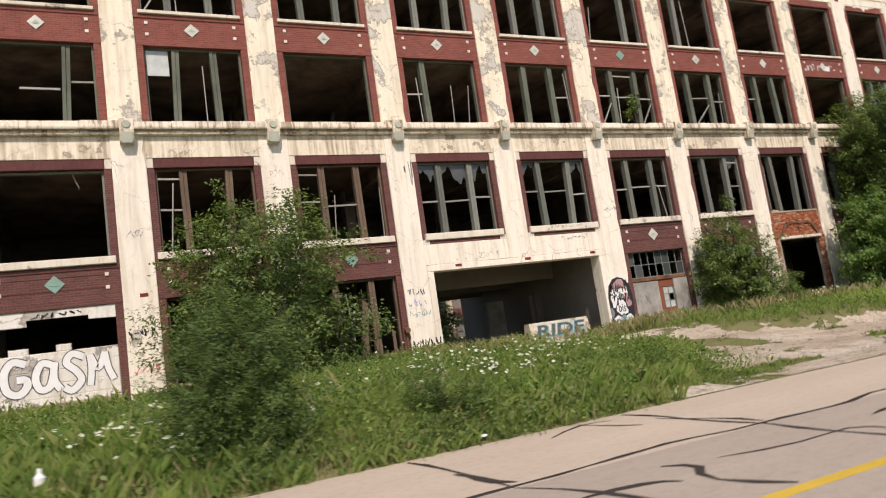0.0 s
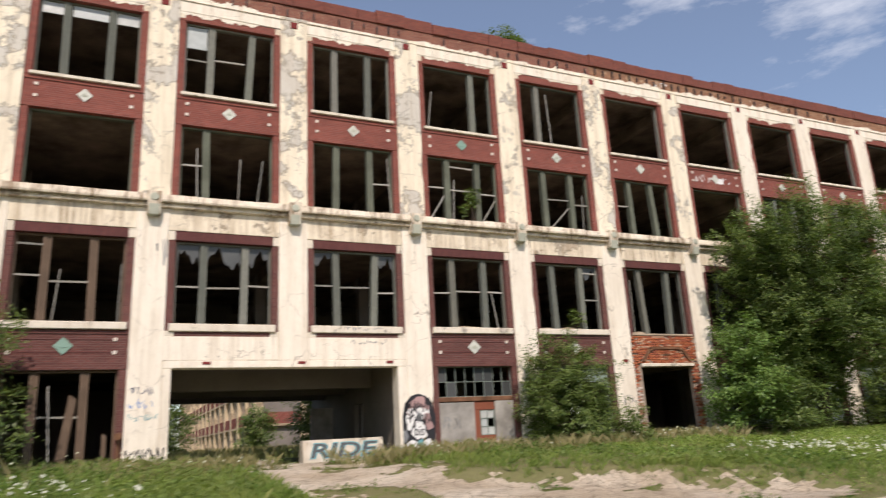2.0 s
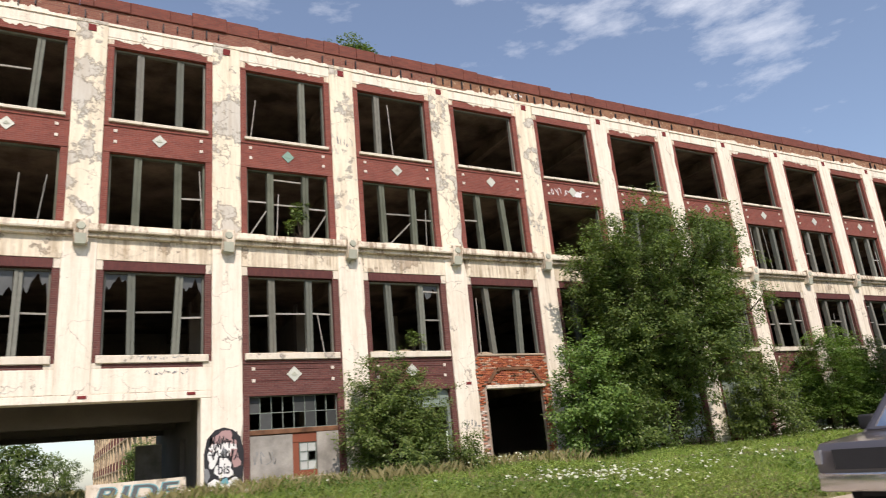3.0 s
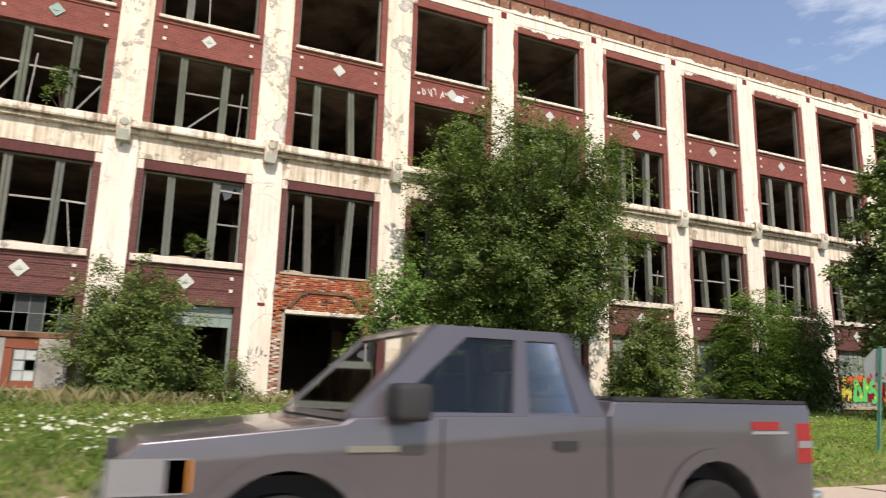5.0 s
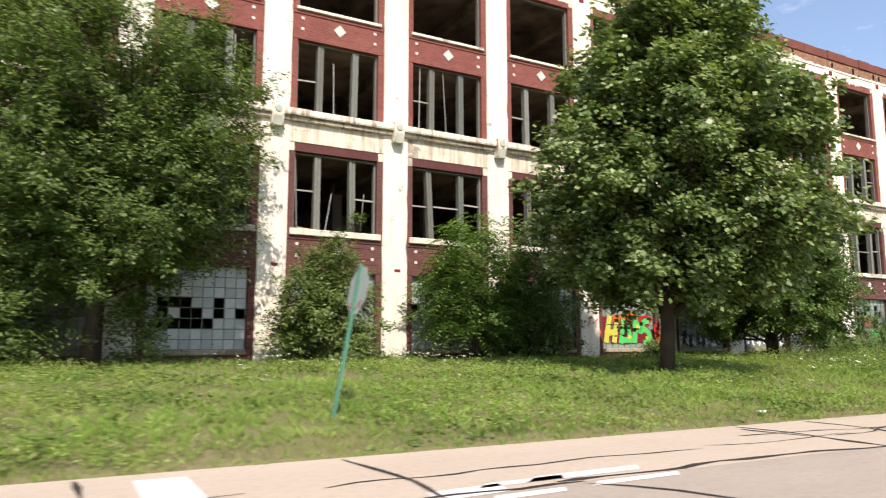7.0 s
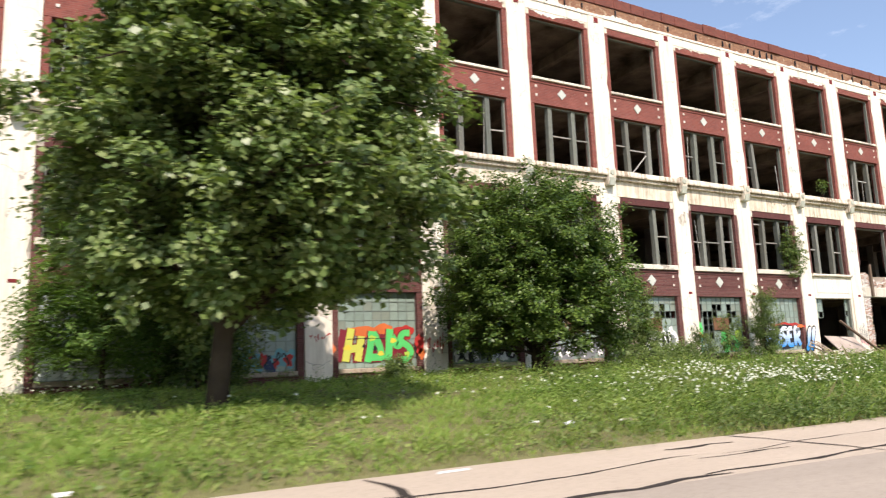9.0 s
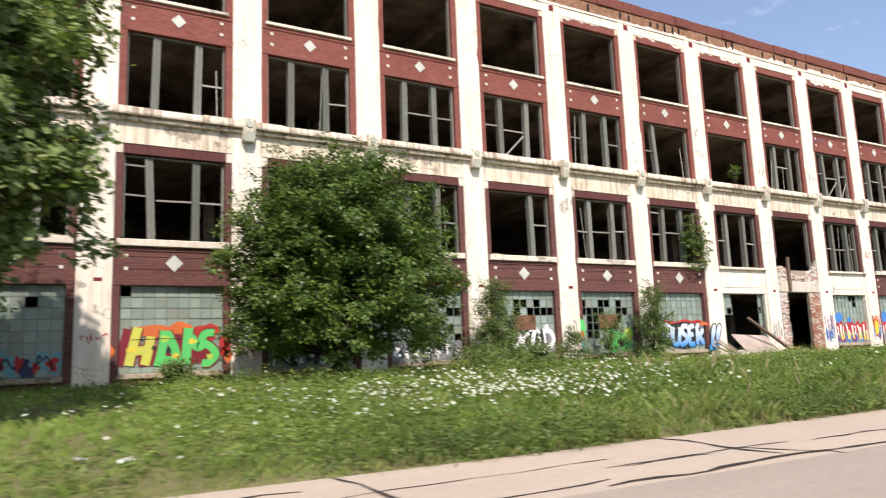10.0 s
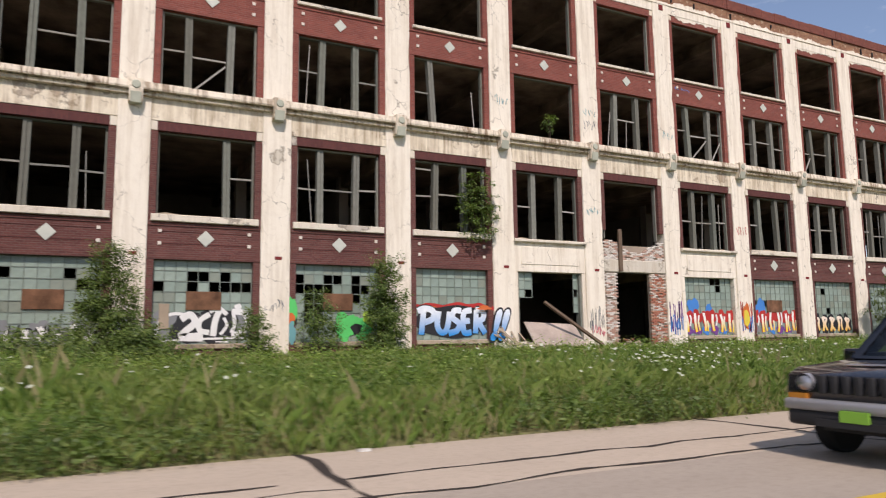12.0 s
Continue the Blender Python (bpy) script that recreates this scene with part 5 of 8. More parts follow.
def limb(g, a, b, r0, r1, r, bend=0.25, n=6):
    a, b = np.array(a, float), np.array(b, float)
    side = r.normal(0, bend, 3) * np.linalg.norm(b - a) * 0.35
    pts, rad = [], []
    for k in range(n):
        t = k / (n - 1)
        p = a + (b - a) * t + side * math.sin(math.pi * t) + np.array([0, 0, 0.25 * np.linalg.norm(b[:2] - a[:2]) * (t - t * t)])
        pts.append(p)
        rad.append(r0 + (r1 - r0) * t)
    g.tube(pts, rad, 6)


def tree(name, label, cat, x, y, stems, height, lo, radius, centre, limbs, twigs, per, length, wide, size, mat, seed, trunk_r=0.12, aspect=0.55, droop=0.2, rise=0.5, inner=0.4, lump=0.25, group="", base=None):
    """A broadleaf tree or shrub: tapered stems, limbs out to the crown's outline, and fans of leaves on twigs along the limbs."""
    r = np.random.default_rng(seed)
    z0 = base if base is not None else float(ground_z(np.float64(x), np.float64(y))) - 0.08
    tips, ang, hh = crown_limbs(limbs, lo, height, radius, centre, r, lump)
    ob = holder(name, label, cat, group, at=(x, y, z0))
    inv = Matrix.Translation((-x, -y, -z0))
    spines = []
    for s in range(stems):
        off = np.array([r.normal(0, 0.16), r.normal(0, 0.12), 0]) if stems > 1 else np.zeros(3)
        foot = np.array([x, y, z0]) + off
        top = np.array([centre[0], centre[1], lo + (height - lo) * (0.9 if stems == 1 else r.uniform(0.6, 0.85))]) + np.array([r.normal(0, 0.1 * (height - lo)), r.normal(0, 0.3), 0]) * (stems > 1)
        pts = [foot, foot + (top - foot) * 0.2 + r.normal(0, 0.05, 3) * [1, 1, 0], foot + (top - foot) * 0.5 + r.normal(0, 0.1, 3), top]
        tr = trunk_r * (1 if s == 0 else r.uniform(0.5, 0.85))
        g = Geo().tube(pts, [tr * 1.25, tr * 0.95, tr * 0.6, tr * 0.12], 9)
        g.part("trunk" if stems == 1 else "stem", BARK, ob, "", True).matrix_parent_inverse = inv
        spines.append((pts, tr))
    where, way = [], []
    for i in range(limbs):
        pts, tr = spines[i % stems]
        zt = pts[-1][2]
        zf = z0 + (tips[i][2] - z0) * r.uniform(0.5, 0.78)
        t = float(np.clip((zf - z0) / (zt - z0), 0.06, 0.97))
        k = np.array([np.interp(t, [0, 0.2, 0.5, 1], [q[a] for q in pts]) for a in range(3)])
        side = r.normal(0, 0.12, 3) * np.linalg.norm(tips[i] - k)
        bow = np.array([0, 0, 0.18 * np.linalg.norm(tips[i][:2] - k[:2])])
        u = np.linspace(0, 1, 6)[:, None]
        line = k + (tips[i] - k) * u + (side + bow) * np.sin(np.pi * u)
        r0 = tr * 0.42 * (1.05 - t * 0.75)
        Geo().tube(list(line), list(r0 + (min(0.012, r0 * 0.4) - r0) * u[:, 0]), 5).part("limb", BARK, ob, "", True).matrix_parent_inverse = inv
        m = int(twigs * r.uniform(0.65, 1.35))
        f = inner + (1 - inner) * r.uniform(0, 1, (m, 1)) ** 0.75
        w = k + (tips[i] - k) * f + (side + bow) * np.sin(np.pi * f)
        out = unit(tips[i] - k)
        rad = np.array([math.cos(ang[i]), math.sin(ang[i]), 0])
        dirs = unit(out * 0.7 + rad * 0.45 + np.array([0, 0, rise * (hh[i] - 0.25)]) + r.normal(0, 0.6, (m, 3)))
        where.append(w + r.normal(0, length * 0.42, (m, 3)) - dirs * length * 0.35)
        way.append(dirs)
    q = sprays(np.concatenate(where), np.concatenate(way), per, length, wide, size, r, aspect, droop)
    c = new("crown", quad_mesh("crown", q, mat))
    c.parent, c.matrix_parent_inverse = ob, inv
    return ob, tips


def fronds(tips, outs, length, r, pairs=7, leaf=0.16):
    """Pinnate leaves: leaflets in two rows along a hanging rib."""
    q = []
    for p, o in zip(tips, outs):
        a = unit(np.array([o[0], o[1], 0.15]) + r.normal(0, 0.35, 3))
        side = unit(np.cross(a, [0, 0, 1.0]))
        L = length * r.uniform(0.7, 1.2)
        for k in range(pairs):
            t = (k + 0.8) / pairs
            c = p + a * L * t - np.array([0, 0, 1.0]) * L * 0.55 * t * t
            for s in (-1, 1):
                d = unit(side * s + a * 0.35 + np.array([0, 0, -0.35]) + r.normal(0, 0.12, 3))
                w = unit(np.cross(d, [0, 0, 1.0]) + r.normal(0, 0.15, 3)) * leaf * 0.16
                m = c + d * leaf * 0.45
                q.append([c, m + w, c + d * leaf, m - w])
    return np.array(q)


def outline(scale, *pairs):
    """A crown's outline: radius at heights from 0 to 1."""
    hs, ws = [p[0] for p in pairs], [p[1] for p in pairs]
    return lambda h: scale * np.interp(h, hs, ws)


tree("maple_tree", "tall broad maple tree with dense dark green leaves on the verge", "tree", 40.4, -9.35, 1, 13.45, 2.75, outline(4.2, (0, 0.45), (0.05, 0.8), (0.18, 0.98), (0.32, 1.0), (0.5, 0.86), (0.7, 0.64), (0.85, 0.44), (0.95, 0.24), (1, 0.06)),
     (41.3, -9.2), 170, 11, 104, 0.66, 0.32, 0.15, MAPLE, 21, 0.18, 0.85, 0.1, 0.9, 0.32, 0.2)
tree("elm_tree", "large unkempt elm tree growing against the factory wall", "tree", 26.6, -2.3, 2, 10.9, 3.3, outline(4.0, (0, 0.45), (0.1, 0.7), (0.3, 0.95), (0.5, 1.0), (0.75, 1.0), (0.9, 0.84), (1, 0.4)),
     (26.75, -2.5), 140, 12, 105, 0.98, 0.30, 0.125, ELM, 22, 0.20, 0.5, 0.12, 0.9, 0.25, 0.2)
tree("elm_suckers", "dense bush of elm suckers at the foot of the tree", "bush", 24.0, -2.6, 4, 4.7, 0.95, outline(1.75, (0, 0.95), (0.3, 1.0), (0.7, 0.8), (1, 0.3)), (24.3, -2.5), 40, 8, 66, 0.72, 0.22, 0.12, ELM, 42, 0.05, 0.5, 0.15, 0.6, 0.35, 0.4)
tree("elm_suckers", "low leafy sucker of the elm before the broken panes", "bush", 27.9, -2.6, 2, 2.7, 1.2, outline(0.85, (0, 0.9), (0.4, 1.0), (1, 0.3)), (27.8, -2.5), 8, 7, 50, 0.5, 0.2, 0.12, ELM, 43, 0.03, 0.5)
tree("tree_of_heaven", "spreading young tree leaning out of the doorway rubble", "tree", 21.9, -2.2, 2, 5.5, 1.5, outline(1.35, (0, 0.75), (0.25, 1.0), (0.6, 0.95), (1, 0.4)), (22.3, -2.5), 30, 8, 66, 0.75, 0.26, 0.14, SUMAC, 23, 0.07, 0.5, 0.35, 0.4)
tree("elder_bush", "wide leafy bush with arching branches before the dark windows", "bush", -5.8, -2.4, 5, 6.3, 0.95, outline(2.85, (0, 0.85), (0.15, 0.98), (0.5, 1.0), (0.8, 0.78), (1, 0.4)), (-5.75, -2.4), 76, 9, 92, 0.82, 0.26, 0.12, ELM, 24, 0.09, 0.5, 0.25, 0.9, 0.3, 0.25)
tree("roadside_bush", "light green bush among tall weeds on the verge", "bush", -8.6, -13.3, 4, 2.35, 0.3, outline(0.92, (0, 0.95), (0.3, 1.0), (0.7, 0.8), (1, 0.35)), (-8.6, -13.35), 84, 8, 75, 0.42, 0.10, 0.05, WILLOW, 25, 0.03, 0.4, 0.05, 1.4)
tree("roadside_bush", "low dark shrub in the grass at the road edge", "bush", -5.75, -13.75, 3, 0.95, 0.2, outline(0.5, (0, 0.8), (0.5, 1.0), (1, 0.4)), (-5.75, -13.75), 16, 7, 48, 0.28, 0.08, 0.05, WILLOW, 41, 0.02, 0.45, 0.1, 1.2)
tree("privet_bush", "upright shrub climbing a pier beside the gateway", "bush", 14.7, -0.9, 3, 4.95, 0.9, outline(1.75, (0, 0.85), (0.2, 1.0), (0.5, 0.95), (0.8, 0.65), (1, 0.2)), (14.6, -1.05), 66, 9, 72, 0.62, 0.17, 0.10, SHRUB, 26, 0.05, 0.5, 0.1, 1.2)
tree("young_elm", "young bushy tree in front of green panes", "bush", 33.4, -1.7, 2, 5.0, 0.85, outline(1.75, (0, 0.9), (0.2, 1.0), (0.5, 0.85), (0.8, 0.5), (1, 0.12)), (33.4, -1.75), 46, 8, 75, 0.65, 0.2, 0.12, SHRUB, 27, 0.05, 0.5, 0.12, 1.0)
ob_, tp_ = tree("sumac_tree", "sumac with long hanging feathered leaves beside a pier", "tree", 38.8, -1.6, 2, 5.9, 1.7, outline(1.5, (0, 0.75), (0.25, 1.0), (0.6, 0.85), (1, 0.25)), (38.85, -1.7), 18, 6, 60, 0.6, 0.2, 0.14, SUMAC, 28, 0.07)
rs = np.random.default_rng(31)
tp2, ta2, th2 = crown_limbs(190, 1.6, 6.0, outline(1.6, (0, 0.75), (0.25, 1.0), (0.6, 0.85), (1, 0.25)), (38.85, -1.75), rs, 0.4)
to2 = np.stack([np.cos(ta2), np.sin(ta2), 0.9 * th2 - 0.2], -1)
fr = new("frond_foliage", quad_mesh("frond_foliage", fronds(np.repeat(tp2, 5, 0) + rs.normal(0, 0.16, (len(tp2) * 5, 3)), unit(np.repeat(to2, 5, 0) + rs.normal(0, 0.6, (len(tp2) * 5, 3))), 0.85, rs, 7, 0.21), SUMAC))
fr.parent = ob_
fr.matrix_parent_inverse = ob_.matrix_basis.inverted()
tree("elder_bush", "dark dense bush under the maple by the wall", "bush", 41.7, -1.6, 3, 5.6, 0.9, outline(1.55, (0, 0.9), (0.3, 1.0), (0.7, 0.75), (1, 0.25)), (41.6, -1.7), 44, 8, 70, 0.7, 0.22, 0.13, ELM, 29, 0.06)
tree("apple_tree", "round full-leaved tree with branches down to the grass", "tree", 51.9, -4.0, 3, 7.85, 1.75, outline(3.8, (0, 0.78), (0.12, 0.95), (0.32, 1.0), (0.6, 0.86), (0.85, 0.56), (0.95, 0.34), (1, 0.12)),
     (51.95, -4.0), 190, 10, 84, 0.58, 0.22, 0.115, APPLE, 33, 0.12, 0.6, 0.1, 1.1, 0.3, 0.12)
tree("sapling", "slender leafy sapling in weeds before the painted wall", "bush", 58.9, -1.9, 2, 4.3, 0.9, outline(1.1, (0, 1.1), (0.2, 1.0), (0.5, 0.66), (0.85, 0.3), (1, 0.1)), (58.8, -1.9), 48, 8, 56, 0.46, 0.13, 0.085, SHRUB, 34, 0.035, 0.5, 0.1, 1.2, group="saplings by the wall")
tree("sapling", "slender dark sapling standing before a pier", "bush", 67.5, -1.3, 2, 4.4, 0.9, outline(0.6, (0, 1.0), (0.3, 1.0), (0.6, 0.8), (0.85, 0.5), (1, 0.1)), (67.5, -1.3), 36, 8, 56, 0.42, 0.12, 0.085, ELM, 35, 0.035, 0.5, 0.1, 1.2, group="saplings by the wall")
tree("sapling", "low leafy shrub at the foot of a pier", "bush", 63.1, -1.2, 2, 2.3, 0.9, outline(0.7, (0, 0.9), (0.5, 1), (1, 0.3)), (63.1, -1.2), 12, 8, 44, 0.38, 0.12, 0.08, SHRUB, 36, 0.025, group="saplings by the wall")
tree("sapling", "thin dark shrub before the green graffiti", "bush", 65.3, -1.0, 2, 3.0, 0.9, outline(0.6, (0, 0.9), (0.5, 1), (1, 0.3)), (65.3, -1.0), 12, 8, 44, 0.38, 0.12, 0.08, ELM, 37, 0.025, group="saplings by the wall")
tree("sapling", "low shrub in the shade by the wall", "bush", 47.8, -1.6, 2, 1.45, 0.9, outline(0.5, (0, 0.9), (0.5, 1), (1, 0.3)), (47.8, -1.6), 10, 8, 44, 0.34, 0.12, 0.09, ELM, 38, 0.025, group="saplings by the wall")
tree("sapling", "bright low shrub beside the door rubble", "bush", 17.4, -1.3, 2, 2.2, 0.9, outline(0.8, (0, 0.9), (0.5, 1), (1, 0.3)), (17.4, -1.3), 12, 8, 44, 0.4, 0.12, 0.09, SHRUB, 39, 0.025, group="saplings by the wall")
tree("sapling", "leafy shrub at the end of the painted bays", "bush", 96.0, -2.0, 2, 4.6, 0.9, outline(1.5, (0, 0.9), (0.5, 1), (1, 0.3)), (96.0, -2.0), 20, 8, 60, 0.5, 0.15, 0.1, SHRUB, 40, 0.03, group="saplings by the wall")

for lab, bx, by, tp_h, rad_, mat_, sd_ in (("spreading bramble in the weeds before the painted wall", 57.4, -4.0, 1.45, 1.5, SHRUB, 71), ("low bramble at the foot of a sapling", 59.6, -3.2, 1.5, 0.9, SHRUB, 72)):
    tree("bramble", lab, "bush", bx, by, 4, tp_h, 0.6, outline(rad_, (0, 1.0), (0.4, 0.95), (0.75, 0.7), (1, 0.25)), (bx, by), 26, 8, 56, 0.42, 0.13, 0.085, mat_, sd_, 0.02, 0.55, 0.2, 0.8, 0.4, 0.35, group="brambles before the painted bays")


def wall_plant(name, label, cx, cz, rx, rz, n, mat, seed, y=-0.12, ry=0.3, root=None):
    """A plant rooted in the masonry: thin stems and hanging leaves."""
    r = np.random.default_rng(seed)
    d = unit(r.normal(0, 1, (n, 3))) * (r.uniform(0, 1, (n, 1)) ** 0.5)
    p = np.array([cx, y, cz]) + d * [rx, ry, rz]
    p[:, 1] = np.minimum(p[:, 1], 0.3)
    o = unit(d + [0, -0.5, 0.2])
    ob = holder(name, label, "plant", at=root)
    inv = Matrix.Translation(-Vector(root))
    g = Geo()
    for i in r.choice(n, min(9, n), replace=False):
        limb(g, root, p[i], 0.02, 0.006, r, 0.3)
    s = g.part("stem", BARK, ob)
    s.matrix_parent_inverse = inv
    c = new("foliage", quad_mesh("foliage", leafed(p, o, 28, 0.22, 0.10, r), mat))
    c.parent, c.matrix_parent_inverse = ob, inv


wall_plant("wall_vine", "leafy vine hanging from a second-storey window", 71.85, 6.35, 0.85, 1.5, 130, ELM, 51, -0.25, 0.35, (71.7, 0.1, 5.5))
wall_plant("ledge_weed", "small weed growing on the stained ledge", 75.6, 10.25, 0.32, 0.45, 14, ELM, 52, 0.05, 0.15, (75.6, 0.1, 9.62))
wall_plant("ledge_weed", "weed growing in a third-storey window", 11.8, 10.5, 0.5, 0.75, 26, ELM, 53, 0.35, 0.2, (11.9, 0.3, 9.62))
wall_plant("ledge_weed", "small weed on a window sill", 16.2, 5.8, 0.35, 0.35, 12, SHRUB, 54, 0.1, 0.15, (16.2, 0.15, 5.45))
wall_plant("ledge_weed", "small weed on a window sill", 35.0, 5.8, 0.3, 0.4, 10, SHRUB, 55, -0.1, 0.15, (35.0, 0.0, 5.45))
wall_plant("ledge_weed", "weed sprouting from the broken sill", 26.9, 13.75, 0.5, 0.35, 12, SHRUB, 56, 0.2, 0.15, (26.9, 0.2, 13.5))
tree("roof_tree", "young tree growing on the flat roof", "tree", 15.4, 2.6, 2, 20.5, 18.6, outline(1.1, (0, 0.6), (0.5, 1), (1, 0.4)), (15.5, 2.6), 18, 8, 50, 0.5, 0.16, 0.12, ELM, 57, 0.04, base=17.18)

# ---- grass, weeds and flowers ----
rg = np.random.default_rng(71)


def tallness(x, y):
    """Height of the growth over the verge, in metres."""
    left = 1 - ease(x, -3.0, 2.0)
    right = ease(x, 44.0, 54.0)
    wall = ease(y, -4.0, -2.0)
    edge = 1 - ease(y - swing(x), KERB + 0.1, KERB + 0.8)
    n = (1.5 * (0.55 * vnoise(x, y, 0.5) + 0.45 * vnoise(x, y, 1.6, 5)) - 0.25).clip(0, 1.2)
    h = 0.14 + 0.10 * n + (0.10 + 0.24 * n) * left + (0.12 + 0.24 * n) * right + 0.22 * wall * n * (1 - ease(x, 20, 26)) + 0.10 * (1 - left - right).clip(0, 1) * ease(x, 16, 8)
    return h * (1 - 0.3 * edge) * (1 - 0.65 * drive_bed(x, y)) * (1 - 0.55 * right * ease(y, -11.5, -7.0))


def scatter(n, x0, x1, y0, y1):
    x, y = rg.uniform(x0, x1, n), rg.uniform(y0, y1, n)
    y = y + swing(x) * np.clip((-8.0 - y) / 6.6, 0, 1.0)
    keep = drive(x, y) + rg.normal(0, 0.16, n) < 0.45
    return x[keep], y[keep]


def blades(x, y, h, w, lean):
    n = len(x)
    z = ground_z(x, y) - 0.02
    a = rg.uniform(0, 2 * np.pi, n)
    dx, dy = np.cos(a), np.sin(a)
    b = rg.uniform(0, 2 * np.pi, n)
    lx, ly = np.cos(b) * lean * h, np.sin(b) * lean * h
    base = np.stack([x, y, z], -1)
    s = np.stack([dx * w, dy * w, np.zeros(n)], -1)
    mid = base + np.stack([lx * 0.35, ly * 0.35, h * 0.62], -1)
    tip = base + np.stack([lx, ly, h * np.sqrt(np.clip(1 - lean * lean * 0.5, 0.3, 1))], -1)
    return np.stack([base - s, base + s, tip + s * 0.15, mid - s * 0.7], 1)


def tufts(n, x0, x1, y0, y1, each=12):
    """Blades in tufts, each with a height of its own."""
    cx, cy = scatter(n, x0, x1, y0, y1)
    h = tallness(cx, cy) * rg.uniform(0.55, 1.3, len(cx))
    x, y = np.repeat(cx, each) + rg.normal(0, 0.05, len(cx) * each), np.repeat(cy, each) + rg.normal(0, 0.05, len(cx) * each)
    return x, np.maximum(y, KERB - 0.06 + swing(x)), np.repeat(h, each) * rg.uniform(0.45, 1.0, len(x))


spread_ = [tufts(13000, -20, 100, KERB + 0.02, 0.0), tufts(13500, -20, 100, KERB - 0.03, -9.5), tufts(5500, 46, 92, KERB, -6), tufts(4500, -15, 3.5, KERB - 0.03, -7.5)]
gx, gy, gh = [np.concatenate([t[i] for t in spread_]) for i in range(3)]
gq = blades(gx, gy, gh, rg.uniform(0.0016, 0.0042, len(gx)), rg.uniform(0.15, 0.75, len(gx)))
mown = ease(gx, 15.0, 24.0) * (1 - ease(gx, 44.0, 54.0)) > rg.uniform(0, 1, len(gx))
tagged(new("grass", quad_mesh("grass", gq[~mown], GRASS)), "rough green grass of uneven height over the verge", "grass", kind="stuff")
tagged(new("lawn_grass", quad_mesh("lawn_grass", gq[mown], LAWN)), "short bright green grass of the mown verge", "grass", kind="stuff")

# broad-leaved weeds in drifts
wx, wy = scatter(30000, -20, 100, KERB + 0.1, -0.2)
wh = tallness(wx, wy)
drift = np.sin(0.9 * wx + 2.0 * np.sin(0.6 * wy)) * np.sin(1.2 * wy + 1.1 * np.sin(0.4 * wx)) + rg.normal(0, 0.35, len(wx)) + (wh > 0.32) * 0.35
k = drift > 0.42
wx, wy, wh = wx[k], wy[k], wh[k]
per = 9
px_, py_ = np.repeat(wx, per) + rg.normal(0, 0.09, len(wx) * per), np.repeat(wy, per) + rg.normal(0, 0.09, len(wx) * per)
pz_ = ground_z(px_, py_) + np.repeat(wh, per) * rg.uniform(0.1, 1.05, len(px_))
po = unit(np.stack([rg.normal(0, 1, len(px_)), rg.normal(0, 1, len(px_)), np.full(len(px_), 0.4)], -1))
tagged(new("weeds", quad_mesh("weeds", leaves(np.stack([px_, py_, pz_], -1), po, 0.10, rg, 0.5, 0.2), WEED)),
       "low broad-leaved weeds growing in drifts", "weeds", kind="stuff")

# rank clumps along the road edge and before the painted bays
for nm, n_, xa, xb, ya, yb, hh in (("weed_clumps", 9500, 46, 92, KERB + 0.02, -7.0, 0.5), ("bright_weeds", 6500, 46, 98, KERB + 0.5, -5.0, 0.5), ("bright_weeds", 1500, -20, 1, KERB + 0.3, -6.0, 0.5), ("weed_clumps", 6500, -16, 1, KERB + 0.15, -4.0, 0.5),
                                   ("weed_clumps", 1800, 8, 46, KERB + 0.2, -1.5, 0.24), ("bright_weeds", 8500, 12, 48, KERB + 0.25, -3.5, 0.24), ("weed_clumps", 1600, -3, 60, -2.4, -0.5, 0.5), ("kerb_weeds", 4200, 44, 92, KERB - 0.10, KERB + 0.6, 0.42), ("kerb_weeds", 900, -18, -1, KERB - 0.05, KERB + 0.7, 0.3)):
    cx_, cy_ = scatter(n_, xa, xb, ya, yb)
    kk = np.sin(0.8 * cx_ + 1.5 * np.sin(0.9 * cy_)) + rg.normal(0, 0.7, len(cx_)) > 0.2
    cx_, cy_ = cx_[kk], cy_[kk]
    hs = hh * rg.uniform(0.5, 1.25, len(cx_))
    m_ = 18
    qx, qy = np.repeat(cx_, m_) + rg.normal(0, 0.13, len(cx_) * m_), np.repeat(cy_, m_) + rg.normal(0, 0.13, len(cx_) * m_)
    qz = ground_z(qx, qy) + np.repeat(hs, m_) * rg.uniform(0.05, 1.0, len(qx)) ** 0.8
    qo = unit(np.stack([qx - np.repeat(cx_, m_), qy - np.repeat(cy_, m_), np.full(len(qx), 0.08)], -1))
    tagged(new(nm, quad_mesh(nm, leaves(np.stack([qx, qy, qz], -1), qo, 0.062, rg, 0.46, 0.1), LAWN if nm == "bright_weeds" else ELM if nm == "kerb_weeds" else WEED)), {"bright_weeds": "bright young weeds in clumps", "kerb_weeds": "dark leafy fringe of weeds along the road edge"}.get(nm, "rank leafy weeds in clumps"), "weeds", kind="stuff")

# tall weeds at the foot of the wall
bx_, by_ = scatter(8000, -3.5, 21, -3.4, -0.3)
bk = np.sin(0.9 * bx_ + 1.2) * np.sin(1.7 * by_) + rg.normal(0, 0.45, len(bx_)) > 0.1
bx_, by_ = bx_[bk], by_[bk]
tagged(new("tall_weeds", quad_mesh("tall_weeds", blades(bx_, by_, rg.uniform(0.2, 0.65, len(bx_)), rg.uniform(0.003, 0.007, len(bx_)), rg.uniform(0.1, 0.7, len(bx_))), DRY)),
       "tall dry weeds at the foot of the wall", "weeds", kind="stuff")

